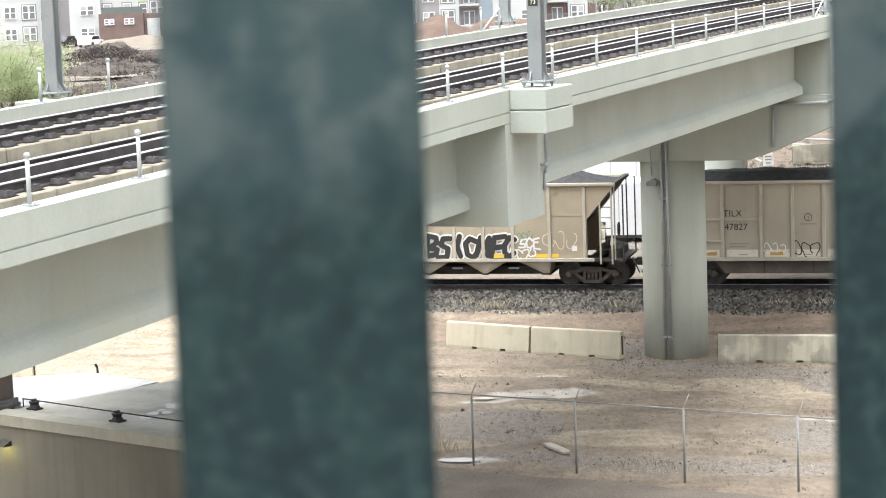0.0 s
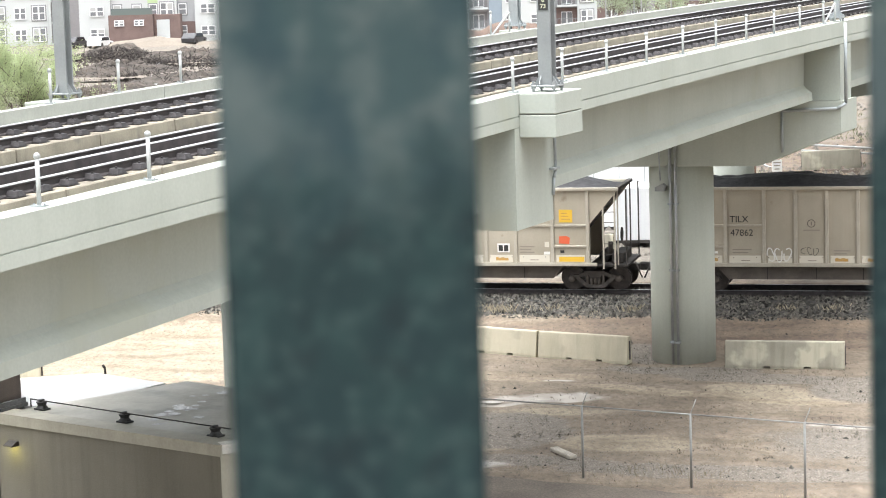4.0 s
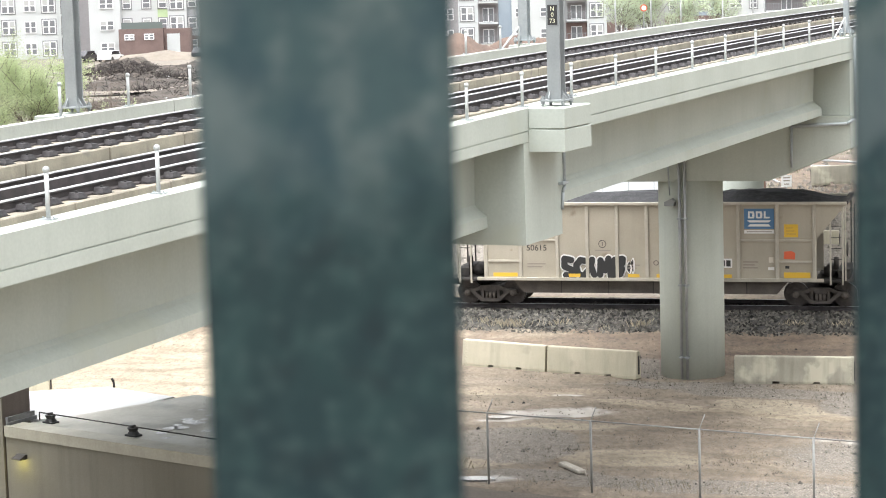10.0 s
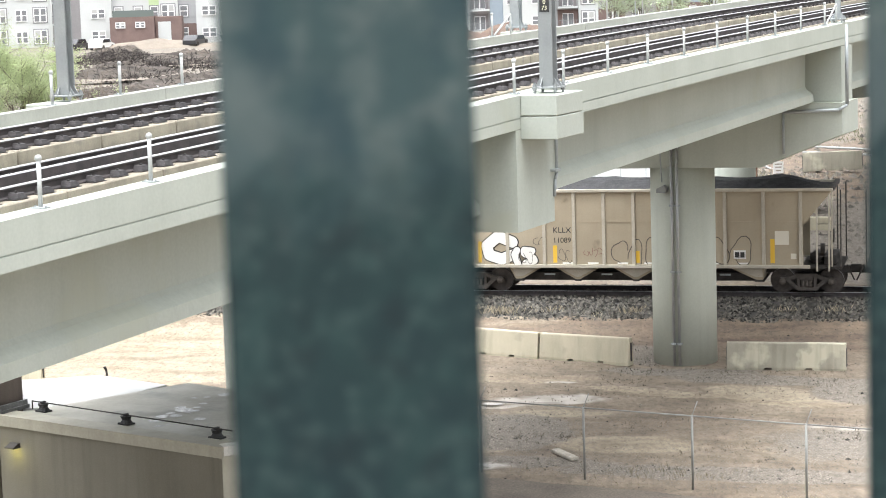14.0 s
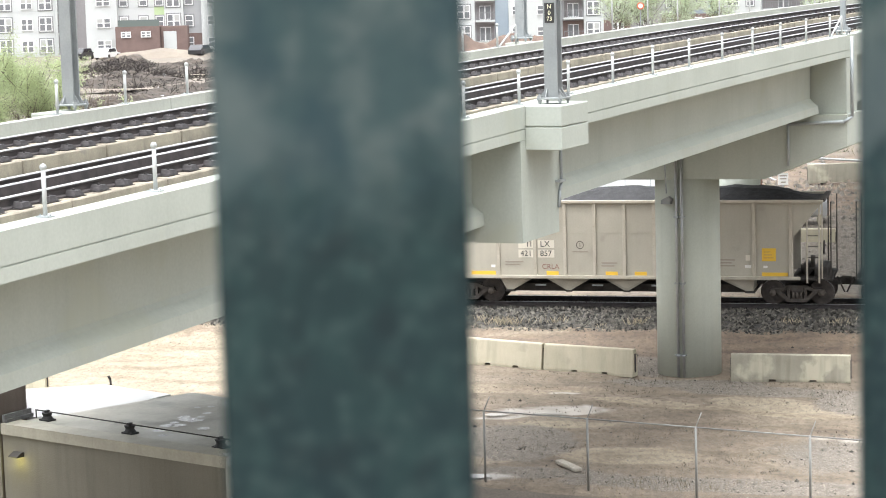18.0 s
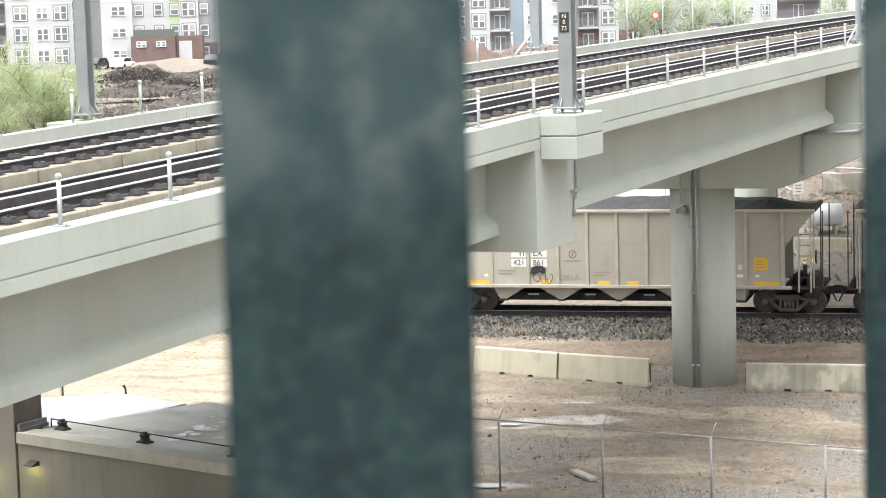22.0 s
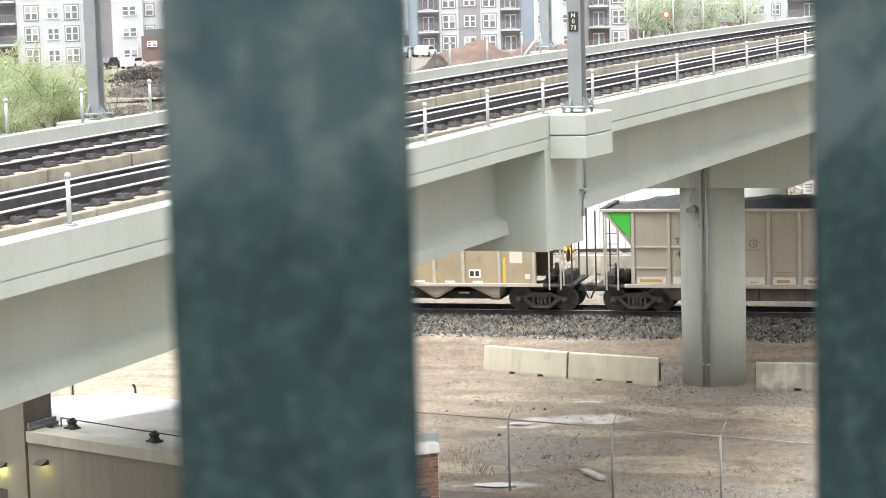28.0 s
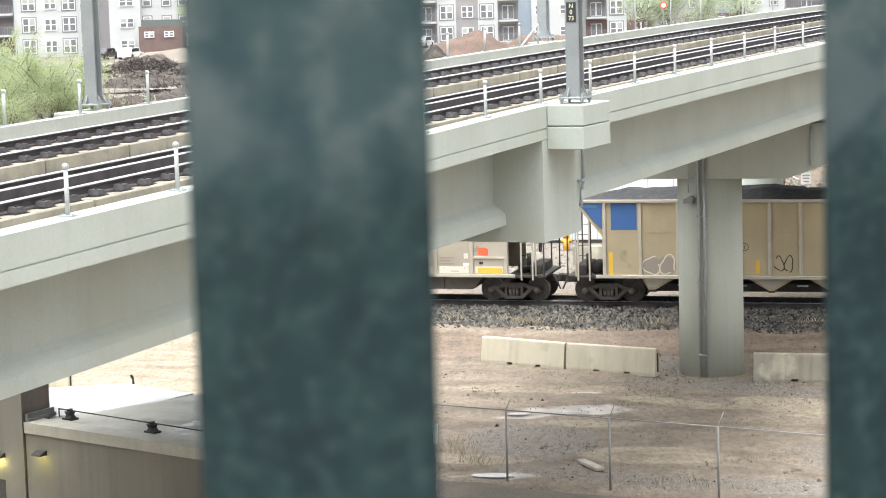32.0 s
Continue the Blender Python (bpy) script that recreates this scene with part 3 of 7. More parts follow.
def build_bridge_track(name_s, centre, guard):
    tr = thing("light_rail_track", BRIDGE, "light rail track with polished rail heads on concrete plinths", "railway track", "tracks on the viaduct", "structure")
    rail = [(-0.075, -0.17), (0.075, -0.17), (0.07, -0.15), (0.015, -0.13), (0.015, -0.045), (0.036, -0.035), (0.036, -0.012), (-0.036, -0.012), (-0.036, -0.035), (-0.015, -0.045), (-0.015, -0.13), (-0.07, -0.15)]
    st = steps(-6, 138, 4)
    for side in (-0.755, 0.755):
        p = centre + side
        r = part("rail", sw([(p + a, b) for a, b in rail], st, zr), M["rail_side"], tr, "rust-brown steel rail")
        part("rail_head", sw([(p - 0.038, -0.014), (p + 0.038, -0.014), (p + 0.038, 0.0), (p + 0.030, 0.006), (p - 0.030, 0.006), (p - 0.038, 0.0)], st, zr), M["rail_top"], r, "polished bright rail head")
    if guard:
        p = centre - 0.1
        part("guard_rail", sw([(p - 0.05, -0.14), (p + 0.05, -0.14), (p + 0.04, 0.003), (p - 0.04, 0.003)], st, zr), M["rail_side"], tr)
        part("guard_rail_top", sw([(p - 0.040, 0.005), (p + 0.040, 0.005), (p + 0.034, 0.022), (p - 0.034, 0.022)], st, zr), M["rail_top"], tr)
    part("track_slab", sw([(centre - 1.25, -0.47), (centre + 1.25, -0.47), (centre + 1.25, -0.5), (centre - 1.25, -0.5)], st, zr), M["track_bed"], tr)
    # plinth blocks and fasteners, one by one where the camera sees them
    plinth = None
    rows = []
    phase = 30.44 if guard else 32.75
    for side in (-0.755, 0.755):
        rows += [(centre + side, phase + 2.736 * k) for k in range(-7, 30)]
    for p, s in rows:
        m = Matrix.Translation((p, s, zr(s) - 0.18)) @ Matrix.Rotation(math.atan((zr(s + 2.7) - zr(s)) / 2.7), 4, "X")
        if plinth is None:
            plinth = part("plinth", bx(-0.36, 0.36, 0.0, 2.68, -0.29, 0.0, bevel=0.018), M["plinth"], tr, "stained concrete rail plinth")
            plinth.matrix_basis = m
        else:
            share(plinth, tr, m)
    # cast fasteners: a sloped housing on each side of the rail, a pale shim below and a clip on top
    fast = None
    first_s = phase + 0.34 - 0.684 * 14
    for side in (-0.755, 0.755):
        for k in range(78):
            s = first_s + 0.684 * k
            m = pose(centre + side, s, zr(s) - 0.18)
            if fast is None:
                bm = bx(-0.25, 0.25, -0.17, 0.17, 0.0, 0.014)
                for o in (-1, 1):
                    lo = [bm.verts.new((o * x, y, 0.02)) for x, y in ((0.06, -0.125), (0.245, -0.125), (0.245, 0.125), (0.06, 0.125))]
                    hi = [bm.verts.new((o * x, y, z)) for x, y, z in ((0.06, -0.088, 0.105), (0.215, -0.088, 0.095), (0.215, 0.088, 0.095), (0.06, 0.088, 0.105))]
                    bm.faces.new(hi)
                    for i in range(4):
                        bm.faces.new((lo[i], lo[(i + 1) % 4], hi[(i + 1) % 4], hi[i]))
                    tube(bm, (o * 0.15, -0.03, 0.09), (o * 0.15, -0.03, 0.125), 0.022, 6)
                bmesh.ops.recalc_face_normals(bm, faces=bm.faces)
                fast = part("rail_fastener", bm, M["fastener"], tr, "dark cast rail fastener")
                fast.matrix_basis = m
            else:
                share(fast, tr, m)
    bm = bmesh.new()
    for side in (-0.755, 0.755):
        for k in range(64):
            s = first_s + 0.684 * (78 + k)
            z = zr(s) - 0.18
            box(bm, centre + side - 0.24, centre + side + 0.24, s - 0.16, s + 0.16, z, z + 0.07)
    tagged(part("far_fasteners", bm, M["fastener"], tr), kind="stuff")
    return tr


def build_posts():
    def one(m, tall=0.7):
        t = thing("railing_post", m, "pale steel railing post with a ball cap on the parapet", "post", "railing posts on the viaduct")
        part("tube", tb((0, 0, 0), (0, 0, tall - 0.05), 0.033, 10), M["post_white"], t, smooth=True)
        bm = bmesh.new()
        bmesh.ops.create_uvsphere(bm, u_segments=12, v_segments=8, radius=0.05, matrix=Matrix.Translation((0, 0, tall - 0.02)))
        part("ball_cap", bm, M["post_white"], t, smooth=True)
        bm = bx(-0.11, 0.11, -0.08, 0.08, 0, 0.018)
        for a in (-0.085, 0.085):
            tube(bm, (a, 0, 0.016), (a, 0, 0.04), 0.014, 6)
        part("base_plate", bm, M["galv"], t)
        return t
    turn = Matrix.Rotation(radians(-24), 4, "Z")
    first = None
    spots = [(-17.2, 19.54 + 2.88 * k, -0.042) for k in range(18)] + [(-26.02, 33.6 + 2.65 * k, 0.076) for k in range(12)]
    for p, s, dz in spots:
        q = BRIDGE @ Vector((p, s, (z_near(s) if p > -20 else zr(s)) + dz))
        m = Matrix.Translation(q) @ turn
        if first is None:
            first = one(m)
        else:
            copy_thing(first, m)
    # diagonal braces at the ends of the runs
    for p, s, dz in ((-17.2, 68.5, -0.04), (-26.02, 62.75, 0.078)):
        a = BRIDGE @ Vector((p, s + 0.1, zr(s) + dz))
        b = BRIDGE @ Vector((p, s + 1.5, zr(s) + dz + 0.62))
        br = link("railing_brace", tb(a, b, 0.03, 8), M["post_white"], smooth=True)
        tagged(br, "white diagonal steel brace bolted to the parapet", "brace", "railing braces")
        br2 = link("railing_post", tb((b.x, b.y, b.z - 0.64), b, 0.03, 8), M["post_white"], smooth=True)
        tagged(br2, "pale steel railing end post on the parapet", "post", "railing posts on the viaduct")


def build_pole(p, s, base, width, tall, mat, label, sign=False):
    t = thing("catenary_pole", BRIDGE @ pose(p, s, base), label, "pole", "catenary poles")
    h = width / 2
    bm = bx(-h, h, -h, -h + 0.035, 0.13, tall)
    box(bm, -h, h, h - 0.035, h, 0.13, tall)
    box(bm, -0.02, 0.02, -h + 0.03, h - 0.03, 0.13, tall)
    part("shaft", bm, mat, t)
    part("base_plate", bx(-h - 0.13, h + 0.13, -h - 0.13, h + 0.13, 0.10, 0.14, bevel=0.008), mat, t)
    for a in (-1, 1):
        for b in (-1, 1):
            bm = tb((a * (h + 0.08), b * (h + 0.08), 0), (a * (h + 0.08), b * (h + 0.08), 0.22), 0.028, 6)
            for z in (0.06, 0.14):
                tube(bm, (a * (h + 0.08), b * (h + 0.08), z), (a * (h + 0.08), b * (h + 0.08), z + 0.04), 0.05, 6)
            part("anchor_bolt", bm, mat, t)
        part("gusset", pr([(a * h, 0.14), (a * (h + 0.11), 0.14), (a * (h + 0.11), 0.17), (a * h, 0.33)], "y", -0.09, -0.07), mat, t)
        part("gusset", pr([(a * h, 0.14), (a * (h + 0.11), 0.14), (a * (h + 0.11), 0.17), (a * h, 0.33)], "y", 0.07, 0.09), mat, t)
        part("gusset", pr([(a * h, 0.14), (a * (h + 0.11), 0.14), (a * (h + 0.11), 0.17), (a * h, 0.33)], "x", -h + 0.05, -h + 0.07), mat, t)
    if sign:
        pl = part("number_sign", bx(-0.105, 0.105, -h - 0.012, -h - 0.002, 1.67, 2.08), M["ink"], t, "black plate with yellow-white characters")
        for row, z in (("N", 2.0), ("0", 1.875), ("73", 1.75)):
            lettering(row, 0.125, M["sign_text"], pl, pose(0, -h - 0.0125, z, 90, 0, 0))
    return t


M["dirt"] = soil()
M["sign_text"] = plain("pale_yellow_lettering", (0.8, 0.78, 0.55), 0.6)
build_ground()
build_viaduct()
build_bridge_track("near", -19.43, True)
build_bridge_track("far", -23.77, False)
build_posts()
build_pole(-16.62, 43.05, zr(43) - 0.06, 0.29, 9.0, M["pole"], "grey steel catenary pole bolted to a concrete pedestal", True)
build_pole(-26.65, 40.4, zr(40) + 0.045, 0.27, 9.0, M["pole"], "grey steel catenary pole on the far parapet pedestal")
build_pole(-17.22, 70.3, zr(70.3) - 0.04, 0.16, 5.0, M["galv"], "slim pale galvanised post standing on the near parapet")
build_pole(-26.65, 66.3, zr(67.6) + 0.045, 0.30, 9.0, M["galv"], "pale galvanised catenary pole on the far parapet pedestal")


# ---- fence slats close to the camera, and the walkway they stand on ----
def build_slats():
    deck = link("walkway", bx(-3.0, 3.0, -2.2, 1.25, 11.55, 11.75, bevel=0.01), M["deck_grey"])
    tagged(deck, "plain concrete walkway behind the green fence slats", "walkway", kind="structure")
    base = link("platform_base", bx(-3.0, 3.0, -2.2, 1.13, -0.3, 11.55), M["deck_grey"])
    tagged(base, "plain concrete base wall under the walkway", "wall", kind="structure")
    for x, y in ((-0.0890, 0.8661), (0.2135, 1.118)):
        bm = bx(x, x + 0.1, y, y + 0.012, 11.75, 14.9, bevel=0.004)
        s = link("fence_slat", bm, M["slat"])
        tagged(s, "dark green painted steel fence slat with chalky blotches", "fence slat", "green fence slats")


build_slats()


# ---- freight track on ballast ----
M["ballast"] = material("grey_crushed_stone", (0.50, 0.465, 0.40), (0.33, 0.305, 0.26), 0.9, scale=6, fine=40, bump=0.3, grain=0.12, island=0.95)
M["ballast_bed"] = material("dark_ballast_bed", (0.085, 0.08, 0.075), (0.055, 0.052, 0.05), 0.95, scale=4, fine=25, bump=0.6)
M["tie"] = material("creosoted_wood", (0.10, 0.08, 0.065), (0.07, 0.055, 0.045), 0.9, scale=5, fine=40)


def build_freight_track():
    tr = thing("freight_track", TRACK, "freight railway track on grey crushed-stone ballast", "railway track", kind="structure")
    part("ballast_bed", pr([(-4.3, 0.20), (-1.6, 0.60), (1.6, 0.60), (4.3, 0.20), (4.3, 0.0), (-4.3, 0.0)], "x", -230, 230), M["ballast_bed"], tr)
    for y in (-0.755, 0.755):
        r = part("rail", pr([(y - 0.075, 0.63), (y + 0.075, 0.63), (y + 0.02, 0.66), (y + 0.016, 0.755), (y + 0.036, 0.765), (y + 0.036, 0.797), (y - 0.036, 0.797), (y - 0.036, 0.765), (y - 0.016, 0.755), (y - 0.02, 0.66)], "x", -230, 230), M["rail_side"], tr, "rust-brown steel rail")
        part("rail_head", bx(-230, 230, y - 0.034, y + 0.034, 0.797, 0.803), M["rail_top"], r, "polished bright rail head")
    first = None
    for k in range(130):
        m = pose(-22 + 0.5 * k, 0, 0)
        if first is None:
            first = part("tie", bx(-0.115, 0.115, -1.3, 1.3, 0.45, 0.632, bevel=0.01), M["tie"], tr, "dark creosoted wooden tie")
            first.matrix_basis = m
        else:
            share(first, tr, m)
    # crushed stone over the shoulders, joined
    rnd = random.Random(4)
    verts, faces = [], []
    for k in range(20000):
        x = rnd.uniform(-18, 26)
        y = rnd.choice((-1, -1, -1, -1, 1)) * rnd.uniform(0.95, 4.35) if rnd.random() < 0.86 else rnd.uniform(-0.68, 0.68)
        z = 0.60 if abs(y) < 1.6 else 0.60 - 0.40 * (abs(y) - 1.6) / 2.7
        r = rnd.uniform(0.045, 0.115)
        o = len(verts)
        a = rnd.uniform(0, 6.28)
        c, s = math.cos(a) * r, math.sin(a) * r
        e = rnd.uniform(0.6, 1.1)
        verts += [(x + c, y + s, z + 0.01), (x - s * e, y + c * e, z + 0.02), (x - c, y - s, z), (x + s * e, y - c * e, z + 0.01), (x + rnd.uniform(-0.4, 0.4) * r, y + rnd.uniform(-0.4, 0.4) * r, z + r * rnd.uniform(0.6, 1.2))]
        faces += [(o, o + 1, o + 4), (o + 1, o + 2, o + 4), (o + 2, o + 3, o + 4), (o + 3, o, o + 4)]
    me = bpy.data.meshes.new("ballast_stones")
    me.from_pydata(verts, [], faces)
    me.materials.append(M["ballast"])
    st = new("ballast_stones", me)
    st.parent = tr
    tagged(st, kind="stuff")


build_freight_track()


M["barrier_grey"] = material("grimy_barrier_concrete", (0.40, 0.375, 0.30), (0.31, 0.29, 0.235), 0.85, scale=0.9, fine=50, grain=0.06, stain=(0.49, 0.46, 0.36), stain_at=0.54, stain_scale=1.0, streak=0.25)
# ---- barriers, fence and litter on the lot ----
def build_barrier(a, b, label, mat="barrier", tilt=0.0, z=None):
    a, b = Vector(a), Vector(b)
    d = b - a
    ln = d.length
    zz = ground_z(*((a + b) / 2)) if z is None else z
    m = Matrix.Translation((a.x, a.y, zz - 0.01)) @ Matrix.Rotation(math.atan2(d.y, d.x), 4, "Z") @ Matrix.Rotation(radians(tilt), 4, "Y")
    t = thing("concrete_barrier", m, label, "barrier", "concrete road barriers")
    bm = bmesh.new()
    sec = [(0.10, 0.09), (0.12, 0.25), (0.19, 0.86), (0.21, 0.89), (0.40, 0.89), (0.42, 0.86), (0.49, 0.25), (0.51, 0.09)]
    n = 14
    rings = []
    for i in range(n + 1):
        x = ln * i / n
        w = 0.006 * noise.noise(Vector((x * 1.3, a.x, 2)))
        rings.append([bm.verts.new((x, y + w, zz2 + 0.4 * w)) for y, zz2 in sec])
    k = len(sec)
    for r0, r1 in zip(rings, rings[1:]):
        for i in range(k):
            bm.faces.new((r0[i], r1[i], r1[(i + 1) % k], r0[(i + 1) % k]))
    bm.faces.new(rings[0])
    bm.faces.new(rings[-1][::-1])
    bmesh.ops.recalc_face_normals(bm, faces=bm.faces)
    part("wall", bm, M[mat], t)
    for x0, x1 in ((0.0, ln * 0.32), (ln * 0.38, ln * 0.66), (ln * 0.72, ln)):
        part("foot", bx(x0, x1, 0.105, 0.505, -0.03, 0.092, bevel=0.01), M[mat], t)
    for x in (-0.03, ln - 0.005):
        part("joint_loop", bx(x, x + 0.035, 0.27, 0.34, 0.12, 0.74), M["rail_side"], t, "rusty steel joint bar")
    return t


build_barrier((0.30, 75.8), (3.06, 73.92), "cream concrete road barrier with drain slots on the dirt")
build_barrier((3.14, 73.88), (6.0, 72.25), "cream concrete road barrier beside the viaduct column")
build_barrier((9.10, 70.95), (12.79, 70.0), "stained grey concrete road barrier beside the viaduct column", "barrier_grey")
build_barrier((-17.2, 73.2), (-13.4, 72.6), "pale concrete road barrier at the edge of the lot")
build_barrier((17.9, 109.0), (20.7, 108.4), "brown-grey concrete barrier on the bank behind the railway", "barrier_grey", -2, 2.62)
build_barrier((14.8, 97.6), (17.1, 97.0), "tan concrete barrier behind the railway", "barrier", 0, 0.85)
build_barrier((4.6, 98.0), (7.6, 97.2), "grey concrete barrier behind the railway", "barrier_grey", 0)

M["wire"] = material("thin_grey_wire", (0.34, 0.34, 0.33), None, 0.6, 0.4, scale=5, fine=30, bump=0)


M["fence_steel"] = material("dull_fence_steel", (0.32, 0.32, 0.31), (0.26, 0.26, 0.25), 0.6, 0.2, scale=4, fine=30, bump=0.03, grain=0.06)


def build_fence():
    f = thing("chain_link_fence", Matrix.Identity(4), "grey galvanised chain-link fence with leaning barbed-wire arms", "fence")
    a, step = Vector((0.89, 57.74, 0)), Vector((2.63, -1.44, 0))
    nrm = Vector((step.y, -step.x, 0)).normalized()
    pts = [a + step * k for k in range(-1, 6)]
    for q in pts:
        z = ground_z(q.x, q.y) - 0.05
        post = part("post", tb((q.x, q.y, z), (q.x, q.y, 1.92), 0.032, 10), M["fence_steel"], f, smooth=True)
        part("barb_arm", tb((q.x, q.y, 1.9), (q.x + 0.16, q.y + 0.12, 2.25), 0.012, 6), M["fence_steel"], post, smooth=True)
    for q, r in zip(pts, pts[1:]):
        part("top_rail", tb((q.x, q.y, 1.9), (r.x, r.y, 1.9), 0.018, 8), M["fence_steel"], f, smooth=True)
    # woven wire, as thin crossing strips
    verts, faces = [], []
    ln = (pts[-1] - pts[0]).length
    d = step.normalized()
    k = -1.9
    while k < ln:
        for sgn in (1, -1):
            x0, x1 = k, k + 1.86
            z0, z1 = (0.04, 1.9) if sgn > 0 else (1.9, 0.04)
            t0, t1 = max(0, -x0 / 1.86), min(1, (ln - x0) / 1.86)
            if t1 <= t0:
                continue
            e = []
            for t in (t0, t1):
                c = pts[0] + d * (x0 + 1.86 * t) + Vector((0, 0, z0 + (z1 - z0) * t))
                e.append(c)
            o = len(verts)
            h = 0.0013
            verts += [(e[0] - d * h)[:], (e[0] + d * h)[:], (e[1] + d * h)[:], (e[1] - d * h)[:]]
            faces.append((o, o + 1, o + 2, o + 3))
        k += 0.085
    me = bpy.data.meshes.new("wire_mesh")
    me.from_pydata(verts, [], faces)
    me.materials.append(M["wire"])
    o = new("wire_mesh", me)
    o.parent = f


build_fence()
# Pale base colour carries the bright sky that the puddles reflect.
M["water"] = plain("milky_puddle_water", (0.55, 0.53, 0.50), 0.06)
M["plank"] = material("bleached_concrete_slab", (0.50, 0.46, 0.39), None, 0.85, scale=2, fine=30)
M["asphalt"] = material("dusty_worn_asphalt", (0.172, 0.145, 0.116), (0.128, 0.108, 0.088), 0.8, scale=0.6, fine=20, bump=0.4, grain=0.2)


def flat_patch(name, cx, cy, rx, ry, turn, mat, label, category, seed, lift=0.012, kind=""):
    bm = bmesh.new()
    pts = []
    for k in range(36):
        a = 2 * math.pi * k / 36
        q = 1 + 0.28 * noise.noise(Vector((math.cos(a) * 1.3, math.sin(a) * 1.3, seed)))+ 0.12 * noise.noise(Vector((math.cos(a) * 4, math.sin(a) * 4, seed)))
        u, v = rx * q * math.cos(a), ry * q * math.sin(a)
        x, y = cx + u * math.cos(turn) - v * math.sin(turn), cy + u * math.sin(turn) + v * math.cos(turn)
        pts.append((x, y))
    zz = max(ground_z(x, y) for x, y in pts) + lift
    bm.faces.new([bm.verts.new((x, y, zz)) for x, y in pts])
    ob = link(name, bm, mat)
    return tagged(ob, label, category, kind=kind)


flat_patch("puddle", 0.50, 58.25, 0.60, 0.25, -0.1, M["water"], "shallow rain puddle mirroring the sky on dirt", "puddle", 3, 0.045)
flat_patch("puddle", 1.37, 66.48, 0.36, 0.2, -0.12, M["water"], "narrow wet rut mirroring the sky on dirt", "puddle", 5, 0.035)
flat_patch("puddle", 3.0, 66.4, 0.5, 0.08, -0.12, M["water"], "narrow wet rut mirroring the sky on dirt", "puddle", 6, 0.035)
slab = link("concrete_slab", bx(-0.62, 0.62, -0.12, 0.12, 0, 0.10, bevel=0.02), M["plank"])
slab.matrix_world = pose(3.17, 59.05, 0.02, 3, 0, -68)
tagged(slab, "loose bleached concrete slab lying on the dirt", "concrete slab")
# broken kerb along the fence and the asphalt lane in front of it
bm = bmesh.new()
c0, cd = Vector((0.2, 57.3, 0)), Vector((2.63, -1.44, 0)).normalized()
cn = Vector((-cd.y, cd.x, 0))
pa = [c0 + cd * -14, c0 + cd * 22, c0 + cd * 22 - cn * 14, c0 + cd * -14 - cn * 14]
nn = 60
edge = [c0 + cd * (-14 + 36 * i / nn) + cn * (0.25 * noise.noise(Vector((i * 0.45, 3, 1)))) for i in range(nn + 1)]
vs = [bm.verts.new((q.x, q.y, 0.035)) for q in edge] + [bm.verts.new((q.x, q.y, 0.035)) for q in (pa[2], pa[3])]
bm.faces.new(vs)
tagged(link("lane", bm, M["asphalt"]), "brown dusty asphalt lane beside the chain-link fence", "road", kind="structure")

M["straw"] = material("dry_straw_weeds", (0.62, 0.54, 0.39), (0.52, 0.44, 0.31), 0.9, scale=6, fine=30, bump=0, island=0.4)


def weeds(name, spots, mat, label, seed, spread=0.25, tall=0.35, n=60):
    rnd = random.Random(seed)
    verts, faces = [], []
    for cx, cy in spots:
        for k in range(n):
            x, y = cx + rnd.gauss(0, spread), cy + rnd.gauss(0, spread * 0.6)
            z = ground_z(x, y) - 0.02
            a, ln = rnd.uniform(0, 6.28), tall * rnd.uniform(0.4, 1.1)
            dx, dy = math.cos(a) * ln * 0.5, math.sin(a) * ln * 0.5
            w = 0.008
            o = len(verts)
            verts += [(x - w, y, z), (x + w, y, z), (x + dx * 0.5, y + dy * 0.5, z + ln * 0.7), (x + dx, y + dy, z + ln)]
            faces += [(o, o + 1, o + 2), (o, o + 2, o + 3)]
    me = bpy.data.meshes.new(name)
    me.from_pydata(verts, [], faces)
    me.materials.append(mat)
    return tagged(new(name, me), label, "weeds", kind="stuff")


rw = random.Random(12)
spots = [(x, 81.0 + (8.2 - x) * 0.255 + rw.uniform(-0.6, 0.2)) for x in (-3.2, -0.5, 1.4, 1.9, 2.4, 4.0, 7.0, 12.5, 14.2)]
weeds("dry_weeds", spots, M["straw"], "dry straw-coloured weeds at the foot of the ballast", 3)
weeds("dry_weeds", [(-0.3, 61.2), (-0.1, 60.4), (0.3, 59.6), (-0.5, 62.0)], M["straw"], "bleached dry weeds beside the fence", 4, 0.3, 0.3, 34)
weeds("dry_weeds", [(0.9 + 2.63 * k + rw.uniform(-1, 1), 57.74 - 1.44 * k + rw.uniform(-0.3, 0.5)) for k in (0.3, 0.9, 1.4, 2.0, 2.2, 2.7, 3.1, 3.4, 3.8)], M["straw"], "thin dry weeds along the fence line", 5, 0.3, 0.15, 14)
M["tuft"] = material("dark_dead_weed", (0.20, 0.165, 0.115), (0.15, 0.122, 0.086), 0.95, scale=6, fine=30, bump=0, island=0.4)
rt = random.Random(41)
tufts = []
while len(tufts) < 1100:
    x, y = rt.uniform(-3, 16), rt.uniform(56.5, 74)
    if noise.noise(Vector((x * 0.45, y * 0.45, 7))) + 0.5 * zones(x, y)[1] > rt.uniform(-0.1, 0.7):
        tufts.append((x, y))
weeds("dead_weeds", tufts, M["tuft"], "scattered brown dead weeds on the dirt lot", 42, 0.07, 0.09, 4)
weeds("dry_weeds", [(4.6 + 0.35 * k + rt.uniform(-0.3, 0.3), 56.9 - 0.15 * k + rt.uniform(-0.5, 0.7)) for k in range(9)], M["straw"], "pale dry grass along the fence line", 43, 0.25, 0.2, 12)
